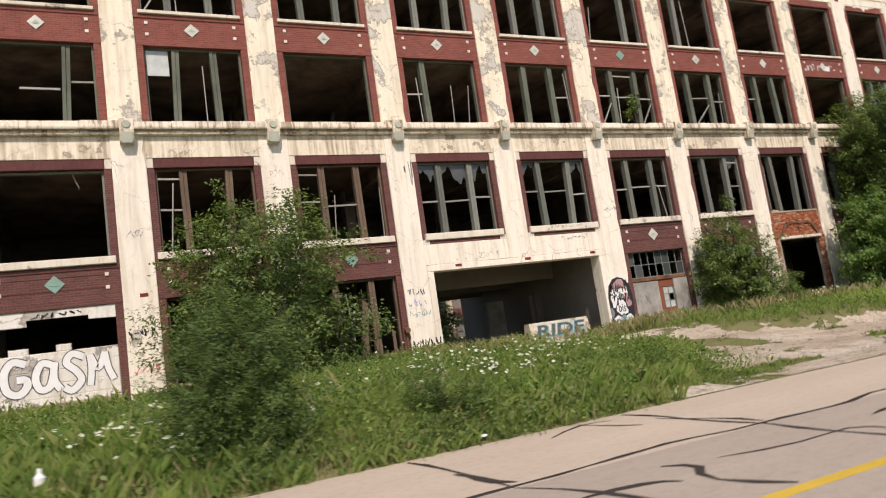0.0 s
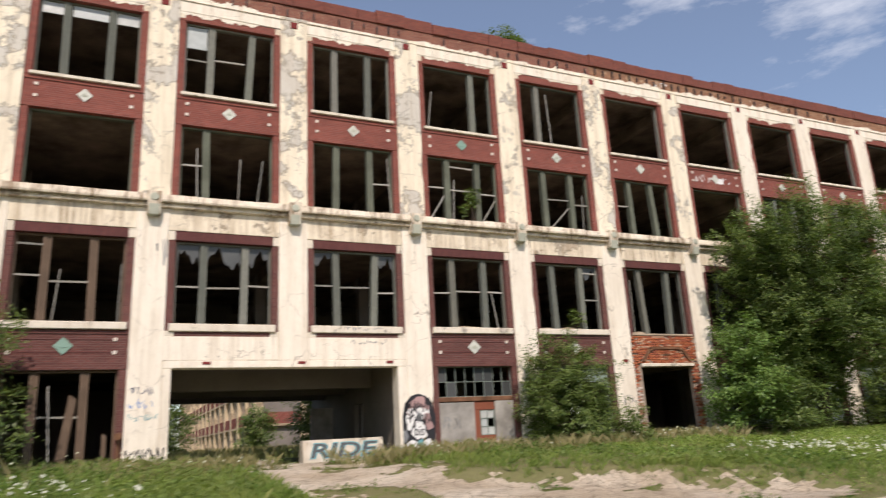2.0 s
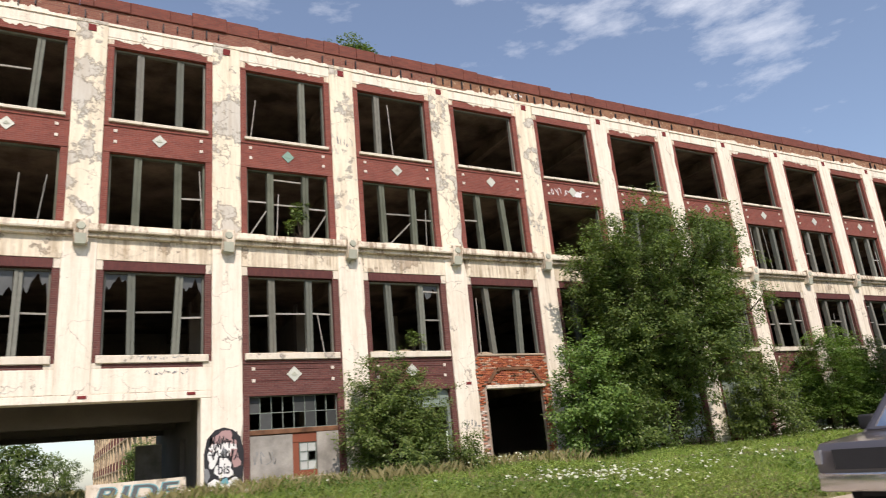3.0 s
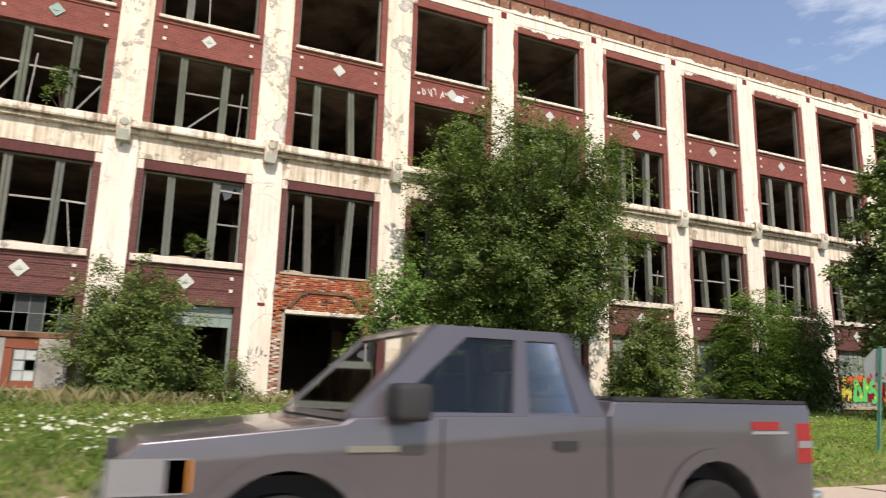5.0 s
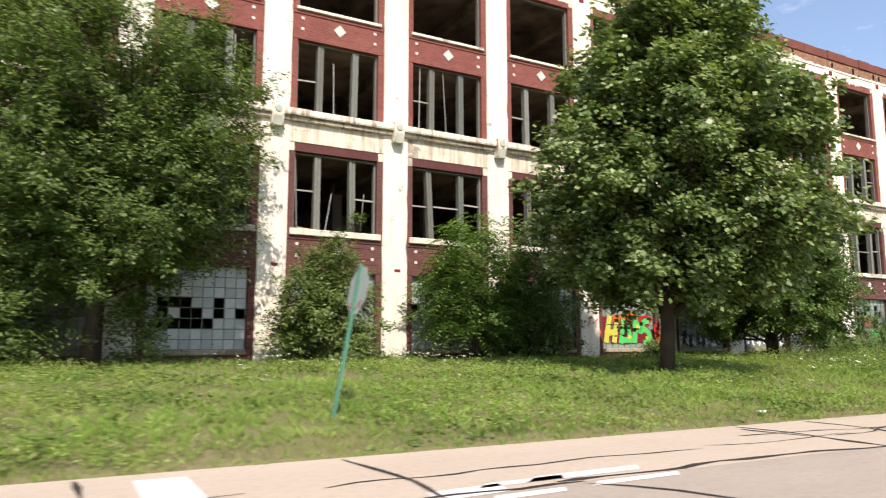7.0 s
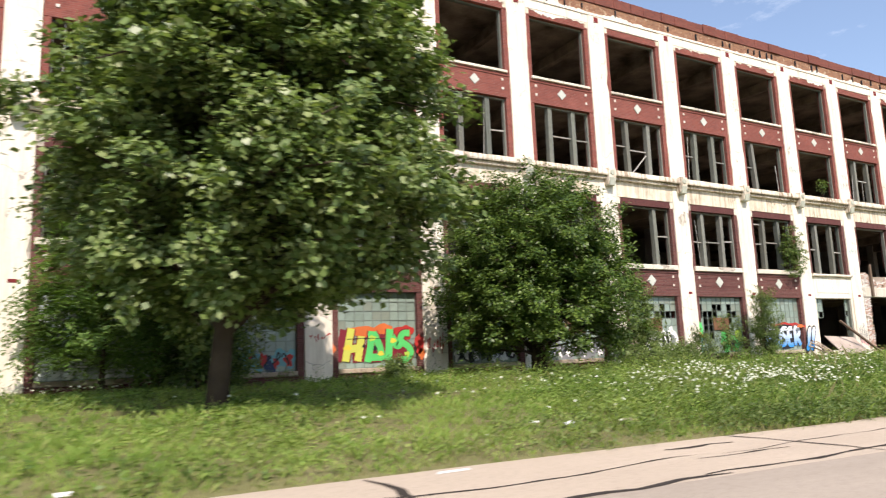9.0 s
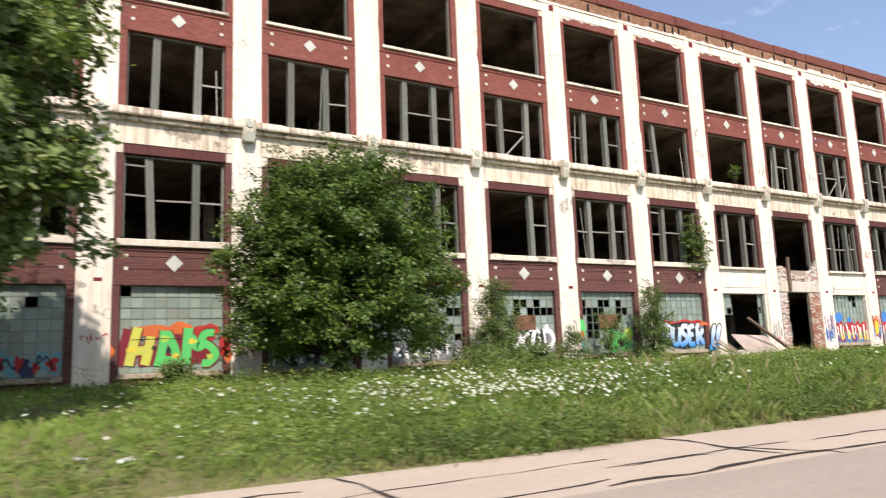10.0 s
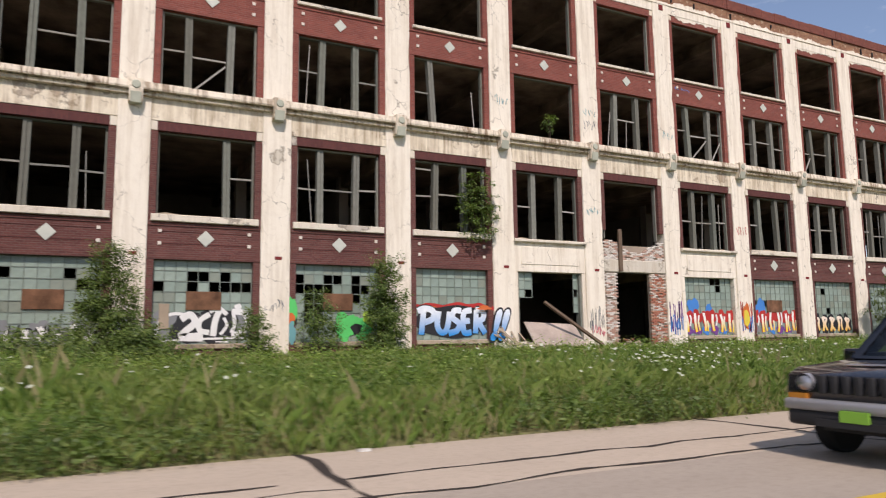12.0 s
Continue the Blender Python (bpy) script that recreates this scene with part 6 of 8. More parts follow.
# dry stalks
sx, sy = scatter(7000, -20, 100, KERB + 0.3, -0.5)
k = np.sin(0.4 * sx + 1) * np.sin(0.7 * sy) + rg.normal(0, 0.4, len(sx)) > 0.35
sx, sy = sx[k], sy[k]
ex, ey = scatter(16000, -20, 98, KERB - 0.03, KERB + 0.9)
sx, sy = np.concatenate([sx, ex]), np.concatenate([sy, ey])
tagged(new("dry_stalks", quad_mesh("dry_stalks", blades(sx, sy, tallness(sx, sy) * np.where(sy < KERB + 0.95 + swing(sx), rg.uniform(0.4, 1.1, len(sx)), rg.uniform(1.0, 1.9, len(sx))), rg.uniform(0.004, 0.009, len(sx)), rg.uniform(0.05, 0.4, len(sx))), DRY)),
       "dry brown stalks standing in the grass", "weeds", kind="stuff")


def flowers(spots):
    spots = [(a, b, c, d, int(1.6 * n)) for a, b, c, d, n in spots]
    x = np.concatenate([rg.normal(cx, sx_, n) for cx, cy, sx_, sy_, n in spots])
    y = np.concatenate([rg.normal(cy, sy_, n) for cx, cy, sx_, sy_, n in spots]).clip(KERB + 0.4, -0.4)
    k = drive(x, y) < 0.4
    x, y = x[k], y[k]
    h = tallness(x, y) * rg.uniform(0.95, 1.45, len(x)) + 0.06
    z = ground_z(x, y)
    top = np.stack([x, y, z + h], -1)
    n = len(x)
    rad = rg.uniform(0.015, 0.043, n)
    nrm = unit(np.stack([rg.normal(0, 0.35, n), rg.normal(-0.5, 0.35, n), np.ones(n)], -1))
    u = unit(np.cross(nrm, np.tile([1.0, 0.1, 0.0], (n, 1))))
    v = np.cross(nrm, u)
    q = []
    for j in range(4):
        a0, a1, a2 = j * np.pi / 2, j * np.pi / 2 + np.pi / 4, (j + 1) * np.pi / 2
        jag = rg.uniform(0.75, 1.15, (n, 1))
        def at(a, f=1.0):
            return top + (np.cos(a) * u + np.sin(a) * v) * (rad[:, None] * f) + nrm * rad[:, None] * 0.18
        q.append(np.stack([top, at(a0), at(a1) * 1.0 + (jag - 1) * (np.cos(a1) * u + np.sin(a1) * v) * rad[:, None], at(a2)], 1))
    stems = blades(x, y, h + 0.02, np.full(n, 0.004), np.full(n, 0.02))
    return np.concatenate(q), stems


fq, fs = flowers([(51.2, -12.2, 1.7, 0.9, 180), (54.2, -12.0, 1.4, 0.9, 190), (52.8, -10.6, 1.8, 0.7, 70), (60, -12.3, 1.5, 0.9, 12), (69, -13.0, 2.0, 1.0, 70), (72, -11.5, 3.5, 1.4, 70), (80, -10, 5, 2.0, 45), (48.0, -12.0, 2.0, 1.1, 60), (-2.9, -10.9, 1.2, 0.6, 90), (-5.0, -11.3, 1.6, 0.8, 35), (-9.6, -13.0, 0.8, 0.5, 50),
                  (14.6, -11.3, 1.2, 0.9, 130), (18.0, -10.8, 2.0, 0.8, 80), (21.0, -10.6, 2.2, 1.0, 12), (18.5, -2.4, 1.8, 0.5, 35), (31, -6, 4, 3, 25), (37.5, -2.4, 1.8, 0.4, 50), (46, -9, 3, 2, 25), (4, -2.5, 4, 1.2, 30), (34.5, -2.2, 2.0, 0.4, 30), (58, -2.6, 2.0, 0.4, 25)])
tagged(new("wildflowers", quad_mesh("wildflowers", fq, UMBEL)), "white umbels of wild carrot in the tall grass", "flowers", kind="stuff")
tagged(new("flower_stems", quad_mesh("flower_stems", fs, WEED)), "thin green stems of the white flowers", "flowers", kind="stuff")

# ---- the yard behind the gateway ----
yard = holder("rear_wing", "long four-storey rear wing with cream piers and red panels", "building")
wx0, wy0 = 13.4, 60.0
# the wing's render: browner and darker than the front's cream
TAN = stucco("tan_render", (0.56, 0.45, 0.30), (0.36, 0.28, 0.19), 0.55, 0.6)
Geo().box(wx0 + 0.6, wx0 + 22, wy0 + 0.6, wy0 + 110, 0.0, 16.5).part("wall", DARKCONC, yard)
Geo().box(wx0 - 0.1, wx0 + 22, wy0 - 0.1, wy0 + 110, 16.5, 17.6).part("roof", OCHRE, yard)
for i in range(18):
    y = wy0 + i * 6.2
    Geo().slab(wx0, wx0 + 1.0, y, y + 1.0, 0.0, 16.5, 0.02).part("pier", TAN, yard)
    for z in (4.0, 8.0, 12.0):
        Geo().box(wx0 + 0.1, wx0 + 0.6, y + 1.0, y + 6.2, z, z + 1.3).part("spandrel", RED, yard)
        Geo().box(wx0 + 0.05, wx0 + 0.6, y + 1.0, y + 6.2, z - 0.25, z).part("sill", TAN, yard)
    for z0, z1 in ((5.3, 7.75), (9.3, 11.75), (13.3, 16.4)):
        for m in (2.6, 4.4):
            Geo().box(wx0 + 0.3, wx0 + 0.55, y + m, y + m + 0.25, z0, z1).part("post", BOARD, yard)
for i in range(4):
    x = wx0 + i * 5.4
    if i:
        Geo().slab(x, x + 0.9, wy0, wy0 + 0.6, 0.0, 16.5, 0.02).part("pier", TAN, yard)
    for z in (4.0, 8.0, 12.0):
        Geo().box(x + 0.9, x + 5.4, wy0 + 0.1, wy0 + 0.6, z, z + 1.3).part("spandrel", RED, yard)
        Geo().box(x + 0.9, x + 5.4, wy0 + 0.05, wy0 + 0.6, z - 0.25, z).part("sill", TAN, yard)
for lab, tx, ty, top_, wide_, mt, sd_ in (("dark leafy tree in the yard behind the gateway", 1.9, 30.0, 5.6, 2.2, ELM, 61), ("leafy bush beside the yard wall", 11.9, 25.0, 5.5, 1.6, SHRUB, 62), ("young tree before the rear wing", 11.6, 47.0, 5.2, 1.5, SHRUB, 63),
                                          ("far tree at the end of the yard", 5.5, 95.0, 6.5, 3.4, SHRUB, 64), ("far tree at the end of the yard", -4.0, 75.0, 8.0, 4.4, ELM, 65)):
    tree("yard_tree", lab, "tree", tx, ty, 2, top_, 1.1, outline(wide_, (0, 0.7), (0.4, 1), (0.8, 0.7), (1, 0.25)), (tx, ty), 26, 8, 46, 0.9, 0.3, 0.2, mt, sd_, 0.12, group="trees in the yard")
ry = np.random.default_rng(66)
yx, yy = ry.uniform(-8, 22, 26000), ry.uniform(DEPTH + 1, 60, 26000)
yk = np.sin(0.5 * yx + 1) * np.sin(0.3 * yy) + ry.normal(0, 0.4, len(yx)) > -0.1
yx, yy = yx[yk], yy[yk]
yb = blades(yx, yy, ry.uniform(0.3, 1.0, len(yx)), ry.uniform(0.012, 0.03, len(yx)), ry.uniform(0.1, 0.5, len(yx))) - np.array([0, 0, 0.15])
tagged(new("yard_grass", quad_mesh("yard_grass", yb, DRY)), "dry tan grass over the yard", "grass", kind="stuff")
Geo().face((2, DEPTH + 2, 0.84), (8, DEPTH + 2, 0.84), (9, 55, 0.84), (3, 55, 0.84)).part("yard_track", APRON)
tagged(bpy.data.objects["yard_track"], "sandy track through the yard", "track", kind="structure")

# ---- paint on the walls ----


def letters(text, x0, x1, z0, z1, y, mats, parent, name, label, grow=0.02, slant=0.0, each=None):
    """Lettering of the built-in font, fitted to a box on the wall, a part for each colour."""
    cv = bpy.data.curves.new(name, "FONT")
    cv.body, cv.size, cv.offset, cv.extrude = text, 1.0, grow, 0.0
    tmp = bpy.data.objects.new(name, cv)
    me = bpy.data.meshes.new_from_object(tmp)
    bpy.data.objects.remove(tmp)
    bpy.data.curves.remove(cv)
    co = np.array([v.co[:] for v in me.vertices])
    lo, hi = co.min(0), co.max(0)
    u, v = (co[:, 0] - lo[0]) / (hi[0] - lo[0]), (co[:, 1] - lo[1]) / (hi[1] - lo[1])
    out = np.stack([x0 + u * (x1 - x0) + slant * (v - 0.5) * (z1 - z0), np.full(len(u), y), z0 + v * (z1 - z0)], -1)
    for vert, c in zip(me.vertices, out):
        vert.co = c
    me.materials.clear()
    for m in (mats if isinstance(mats, list) else [mats]):
        me.materials.append(m)
    if isinstance(mats, list):
        n = len(mats)
        for p in me.polygons:
            cx = sum(u[i] for i in p.vertices) / len(p.vertices)
            p.material_index = min(n - 1, int(cx * n))
    me.update()
    ob = new(name, me)
    ob.parent = parent
    return tagged(ob, label)


def blob(x, z, rx, rz, y, mat, parent, name="paint_patch", seed=1, rag=0.18, n=22, label=""):
    """An uneven patch of paint."""
    h = random.Random(seed)
    ph = [h.uniform(0, 6.28) for _ in range(3)]
    pts = []
    for k in range(n):
        a = 2 * math.pi * k / n
        f = 1 + rag * (math.sin(3 * a + ph[0]) * 0.5 + math.sin(5 * a + ph[1]) * 0.35 + math.sin(8 * a + ph[2]) * 0.25)
        pts.append((x + rx * f * math.cos(a), y, z + rz * f * math.sin(a)))
    return Geo().face(*pts[::-1]).part(name, mat, parent, label)


def stroke(pts, w, y, mat, parent, name="paint_stroke"):
    """A sprayed line on the wall."""
    p = np.array(pts, float)
    f = []
    for i in range(len(p) - 1):
        a, b = p[max(i - 1, 0)], p[min(i + 2, len(p) - 1)]
        for t in np.linspace(0, 1, 6, endpoint=False):
            t2, t3 = t * t, t * t * t
            f.append((2 * t3 - 3 * t2 + 1) * p[i] + (t3 - 2 * t2 + t) * (p[i + 1] - a) * 0.5 + (3 * t2 - 2 * t3) * p[i + 1] + (t3 - t2) * (b - p[i]) * 0.5)
    f.append(p[-1])
    f = np.array(f)
    g = Geo()
    for k, q in enumerate(f):
        d = f[min(k + 1, len(f) - 1)] - f[max(k - 1, 0)]
        s = np.array([-d[1], d[0]]) / (np.hypot(*d) + 1e-9) * w
        g.v += [(q[0] + s[0], y, q[1] + s[1]), (q[0] - s[0], y, q[1] - s[1])]
    for k in range(len(f) - 1):
        g.f.append((2 * k, 2 * k + 1, 2 * k + 3, 2 * k + 2))
    return g.part(name, mat, parent)


def tag(x0, x1, z0, z1, mat, seed, parent=None, y=-0.006, w=0.014, n=5):
    """An unreadable tag: a row of short looping strokes."""
    h = random.Random(seed)
    step = (x1 - x0) / n
    for i in range(n):
        a = x0 + i * step
        pts = [(a + h.uniform(0, step), h.uniform(z0, z1)) for _ in range(4)]
        pts.sort(key=lambda q: q[0] + h.uniform(-step, step) * 0.5)
        stroke(pts, w * h.uniform(0.7, 1.3), y - 0.0004 * (i % 5), mat, parent or factory, "tag_stroke")


def painted_letter(x0, strokes, w, y, fill, edge, parent, rim=0.05, squeeze=(0.0, 1.0), label=""):
    """A graffiti letter: broad strokes on a dark rim; strokes in metres from x0."""
    a, k = squeeze
    for mat, grow, dy, nm in ((edge, rim, 0.0, "letter_outline"), (fill, 0.0, 0.006, "letter")):
        g = Geo()
        for i, pts in enumerate(strokes):
            part_ = stroke([(x0 + a + (p - a) * k, q) for p, q in pts], w + grow, y - dy - 0.0006 * i, mat, None, "tmp")
            n = len(g.v)
            g.v += [tuple(v.co) for v in part_.data.vertices]
            g.f += [tuple(n + j for j in p.vertices) for p in part_.data.polygons]
            old = part_.data
            bpy.data.objects.remove(part_)
            bpy.data.meshes.remove(old)
        g.part(nm, mat, parent, label if dy else "")


# large white letters on the block wall
x0 = -3 * BAY
for strokes, w in (((((1.42, 2.45), (1.1, 2.55), (0.88, 2.25), (0.92, 1.78), (1.2, 1.62), (1.42, 1.82), (1.4, 2.02), (1.18, 2.04)),), 0.10),
                   ((((2.1, 2.34), (1.82, 2.42), (1.64, 2.05), (1.74, 1.7), (1.98, 1.74), (2.1, 2.1)), ((2.14, 2.42), (2.1, 1.95), (2.26, 1.62))), 0.095),
                   ((((2.9, 2.48), (2.6, 2.6), (2.44, 2.36), (2.68, 2.1), (2.8, 1.82), (2.56, 1.56), (2.36, 1.66)),), 0.095),
                   ((((3.02, 1.62), (3.08, 2.1), (3.06, 2.52)), ((3.06, 2.5), (3.26, 2.1), (3.46, 2.55)), ((3.46, 2.55), (3.52, 2.1), (3.66, 1.72))), 0.085)):
    painted_letter(x0, strokes, w, 0.100, P_WHITE, P_SLATE, wall_in, 0.028, label="large white graffiti letter")
tag(x0 + 1.6, x0 + 3.0, 3.72, 3.86, P_BLACK, 2, None, 0.094, 0.02, 6)
tag(-9.55, -8.75, 2.75, 3.1, P_BLACK, 3, None, -0.006, 0.022, 6)
tag(-9.5, -8.75, 1.7, 2.0, P_PINK, 4, None, -0.006, 0.018, 4)
tag(-9.35, -8.9, 5.9, 6.15, P_GREY, 5, None, -0.006, 0.008, 4)
# tags on the gateway's jambs
tag(-0.38, 0.35, 3.15, 3.45, P_NAVY, 6, None, -0.008, 0.011, 5)
tag(-0.42, 0.35, 2.75, 3.05, P_BLUE, 7, None, -0.008, 0.011, 4)
tag(-0.4, 0.45, 2.4, 2.62, P_TEAL, 8, None, -0.008, 0.011, 6)
tag(-0.42, 0.66, 1.25, 1.6, P_BLACK, 9, None, -0.008, 0.018, 10)
# black and white piece right of the gateway
arch_ = [(8.42, 1.1), (9.6, 1.1), (9.66, 2.2), (9.55, 2.68), (9.3, 2.92), (9.02, 3.0), (8.74, 2.92), (8.5, 2.66), (8.4, 2.2)]
piece = Geo().face(*[(px, -0.008, pz) for px, pz in arch_]).part("wall_painting", P_BLACK, factory, "abstract black, white and pink spray painting")
P_ROSE = paint("rose_spray", (0.42, 0.27, 0.26))
for i, (bx, bz, rx, rz, m) in enumerate(((9.02, 2.5, 0.42, 0.36, P_ROSE), (9.0, 2.3, 0.40, 0.24, P_WHITE), (8.72, 2.0, 0.2, 0.3, P_WHITE), (9.34, 2.0, 0.2, 0.3, P_ROSE), (9.02, 1.72, 0.36, 0.38, P_BLACK), (9.02, 1.72, 0.27, 0.31, P_WHITE),
                                         (8.78, 1.25, 0.28, 0.14, P_WHITE), (9.3, 1.25, 0.26, 0.16, P_WHITE), (9.05, 1.32, 0.12, 0.1, P_TEAL), (8.5, 1.55, 0.08, 0.22, P_GREY), (9.02, 2.2, 0.1, 0.16, P_GREY))):
    blob(bx, bz, rx, rz, -0.0095 - 0.0003 * i, m, piece, "paint_patch", 30 + i, 0.3)
tag(8.55, 9.5, 2.3, 2.85, P_BLACK, 10, piece, -0.0135, 0.02, 12)
tag(8.55, 9.5, 1.95, 2.35, P_BLACK, 11, piece, -0.0135, 0.02, 11)
letters("bis", 8.84, 9.2, 1.55, 1.9, -0.0142, P_BLACK, piece, "small_letters", "black letters in the white oval", 0.01)
tag(6.6, 8.0, 4.75, 4.92, P_GREY, 12, None, 0.008, 0.012, 7)
tag(6.4, 7.8, 5.22, 5.36, P_GREY, 13, None, -0.064, 0.01, 7)
tag(10.0, 10.8, 1.6, 2.2, P_GREY, 14, None, 0.192, 0.014, 4)
tag(17.95, 18.7, 2.35, 2.75, P_GREY, 15, None, -0.006, 0.013, 5)
tag(0.2 - 0.1, 0.55 - 0.1, 7.2, 8.4, P_GREY, 16, None, -0.006, 0.016, 2)
# white tag on the upper panel, parapet tag
tag(5 * BAY + 0.9, 5 * BAY + 3.3, 12.62, 13.0, P_WHITE, 17, None, 0.072, 0.018, 9)
blob(5 * BAY + 2.55, 12.78, 0.3, 0.14, 0.071, P_WHITE, factory, "paint_patch", 6, 0.3)
tag(22.1, 23.0, 17.3, 17.62, P_WHITE, 18, None, 0.044, 0.022, 3)
tag(18 * BAY + 0.7, 18 * BAY + 1.7, 12.95, 13.1, P_BLUE, 19, None, 0.072, 0.012, 6)
for px, pz, m, sd in ((16 * BAY, 11.0, P_TEAL, 20), (17 * BAY, 11.0, P_TEAL, 21), (17 * BAY, 10.5, P_GREY, 22), (18 * BAY, 10.6, P_TEAL, 23), (5 * BAY, 10.8, P_GREY, 24), (7 * BAY, 2.2, P_GREY, 25), (19 * BAY, 6.3, P_RED, 26), (17 * BAY, 6.6, P_TEAL, 27), (14 * BAY, 2.5, P_GREY, 28), (3 * BAY, 13.8, P_GREY, 29)):
    tag(px - 0.34, px + 0.34, pz - 0.22, pz + 0.22, m, sd, None, -0.006, 0.012, 5)

# green and yellow letters on a dark red ground
x0 = 10 * BAY
y = 0.235
P_MAROON = paint("maroon_spray", (0.20, 0.018, 0.03))
for i, (bx, bz, rx, rz, m) in enumerate(((0.42, 1.98, 0.2, 0.22, P_ORANGE), (0.28, 1.7, 0.08, 0.08, P_ORANGE), (1.75, 2.55, 0.5, 0.2, P_ORANGE), (2.5, 2.6, 0.45, 0.2, P_ORANGE), (3.35, 2.5, 0.42, 0.25, P_RED), (3.9, 2.05, 0.2, 0.35, P_RED), (3.98, 1.7, 0.14, 0.2, P_ORANGE))):
    blob(x0 + bx, bz, rx, rz, (0.056 if bx < 0.6 or bx > 3.6 else y - 0.0005 * i), m, factory, "paint_patch", 50 + i, 0.25)
stroke([(x0 + 1.0, 2.62), (x0 + 0.86, 2.0), (x0 + 0.76, 1.5)], 0.13, y - 0.004, P_MAROON, factory)
stroke([(x0 + 1.3, 1.75), (x0 + 2.4, 1.8), (x0 + 3.5, 1.8)], 0.3, y - 0.0052, P_MAROON, factory)
stroke([(x0 + 2.35, 2.3), (x0 + 2.9, 2.2), (x0 + 3.4, 2.1)], 0.16, y - 0.0058, P_MAROON, factory)
for strokes, w, fill in ((( ((1.28, 2.66), (1.16, 2.1), (1.04, 1.5)), ((1.05, 1.92), (1.55, 1.96)), ((1.66, 2.38), (1.60, 2.0), (1.50, 1.5)) ), 0.135, P_ACID),
                         (( ((1.88, 1.46), (2.0, 2.0), (2.06, 2.55)), ((2.12, 2.5), (2.36, 2.0), (2.46, 1.5)), ((1.95, 1.62), (2.4, 1.62)) ), 0.13, P_GREEN),
                         (( ((2.78, 2.62), (2.74, 2.1), (2.70, 1.48)), ((2.85, 2.35), (3.05, 2.02), (3.2, 2.1)) ), 0.14, P_GREEN),
                         (( ((3.58, 2.46), (3.3, 2.44), (3.2, 2.2), (3.5, 1.98), (3.62, 1.76), (3.42, 1.52), (3.2, 1.5)), ), 0.12, P_GREEN)):
    painted_letter(x0, strokes, w, y - 0.009, fill, P_MAROON, factory, 0.045, label="yellow green graffiti letter")
for i, (bx, bz, rx, rz, m) in enumerate(((1.12, 1.98, 0.15, 0.09, P_YELLOW), (2.08, 2.3, 0.14, 0.1, P_LIME), (2.9, 2.2, 0.12, 0.09, P_YELLOW), (2.4, 1.75, 0.11, 0.09, P_YELLOW), (3.45, 1.7, 0.1, 0.1, P_LIME), (2.18, 1.94, 0.08, 0.09, P_BLACK), (1.74, 2.02, 0.06, 0.06, P_BLACK))):
    blob(x0 + bx, bz, rx, rz, y - 0.0185 - 0.0002 * i, m, factory, "paint_patch", 58 + i, 0.3)
stroke([(x0 + 1.1, 2.28), (x0 + 1.9, 2.3), (x0 + 2.6, 2.28)], 0.012, y - 0.0205, P_BLACK, factory)
tag(x0 - 0.35, x0 + 0.4, 2.2, 2.5, P_RED, 60, None, -0.006, 0.014, 5)
tag(x0 + BAY - 0.4, x0 + BAY + 0.4, 1.6, 2.5, P_RED, 61, None, -0.006, 0.016, 8)
# blue and white letters
x0 = 15 * BAY
for i in range(7):
    blob(x0 + 0.75 + i * 0.58, 2.5 + 0.05 * math.sin(i * 2), 0.3, 0.09, y - 0.0005 * i if i < 5 else 0.058 - 0.0005 * i, P_ORANGE if i % 2 else P_RED, factory, "paint_patch", 70 + i, 0.35)
for pts in (((0.72, 2.42), (1.3, 2.6), (2.0, 2.5)), ((1.9, 2.5), (2.6, 2.64), (3.2, 2.48)), ((3.0, 2.5), (3.5, 2.62), (3.82, 2.5))):
    seed += 1
    stroke([(x0 + p, q) for p, q in pts], 0.055, y - 0.0032 - 0.0004 * (seed % 4), P_RED, factory)
blob(x0 + 2.3, 1.95, 1.56, 0.62, y - 0.0045, P_BLACK, factory, "paint_patch", 77, 0.07, 40)
PUSER = ((((1.02, 1.46), (1.10, 2.0), (1.14, 2.38)), ((0.86, 2.34), (1.2, 2.44), (1.6, 2.34), (1.58, 2.06), (1.2, 1.92))), (((1.88, 2.34), (1.80, 1.82), (1.98, 1.54), (2.26, 1.66), (2.42, 2.32)),),
         (((3.0, 2.36), (2.66, 2.36), (2.56, 2.1), (2.88, 1.86), (2.76, 1.6), (2.34, 1.5)),), (((3.52, 2.38), (3.14, 2.3), (3.08, 1.9), (3.14, 1.52), (3.5, 1.54)), ((3.1, 1.95), (3.42, 1.98))),
         (((3.70, 1.48), (3.76, 2.4)), ((3.72, 2.4), (4.1, 2.34), (4.1, 2.06), (3.8, 1.96)), ((3.86, 1.94), (4.2, 1.48))))
for i, strokes in enumerate(PUSER):
    painted_letter(x0, strokes, 0.115, y - 0.008 - 0.0025 * i, P_FADE, P_BLACK, factory, 0.04, (0.75, 0.87), "blue to white graffiti letter")
letters("!!", x0 + 3.92, x0 + 4.72, 1.1, 2.5, -0.008, P_BLACK, factory, "letter_outline", "black outline of the graffiti", 0.10, 0.3)
letters("!!", x0 + 4.0, x0 + 4.66, 1.18, 2.42, -0.014, P_FADE, factory, "letters", "blue to white graffiti letters", 0.055, 0.3)
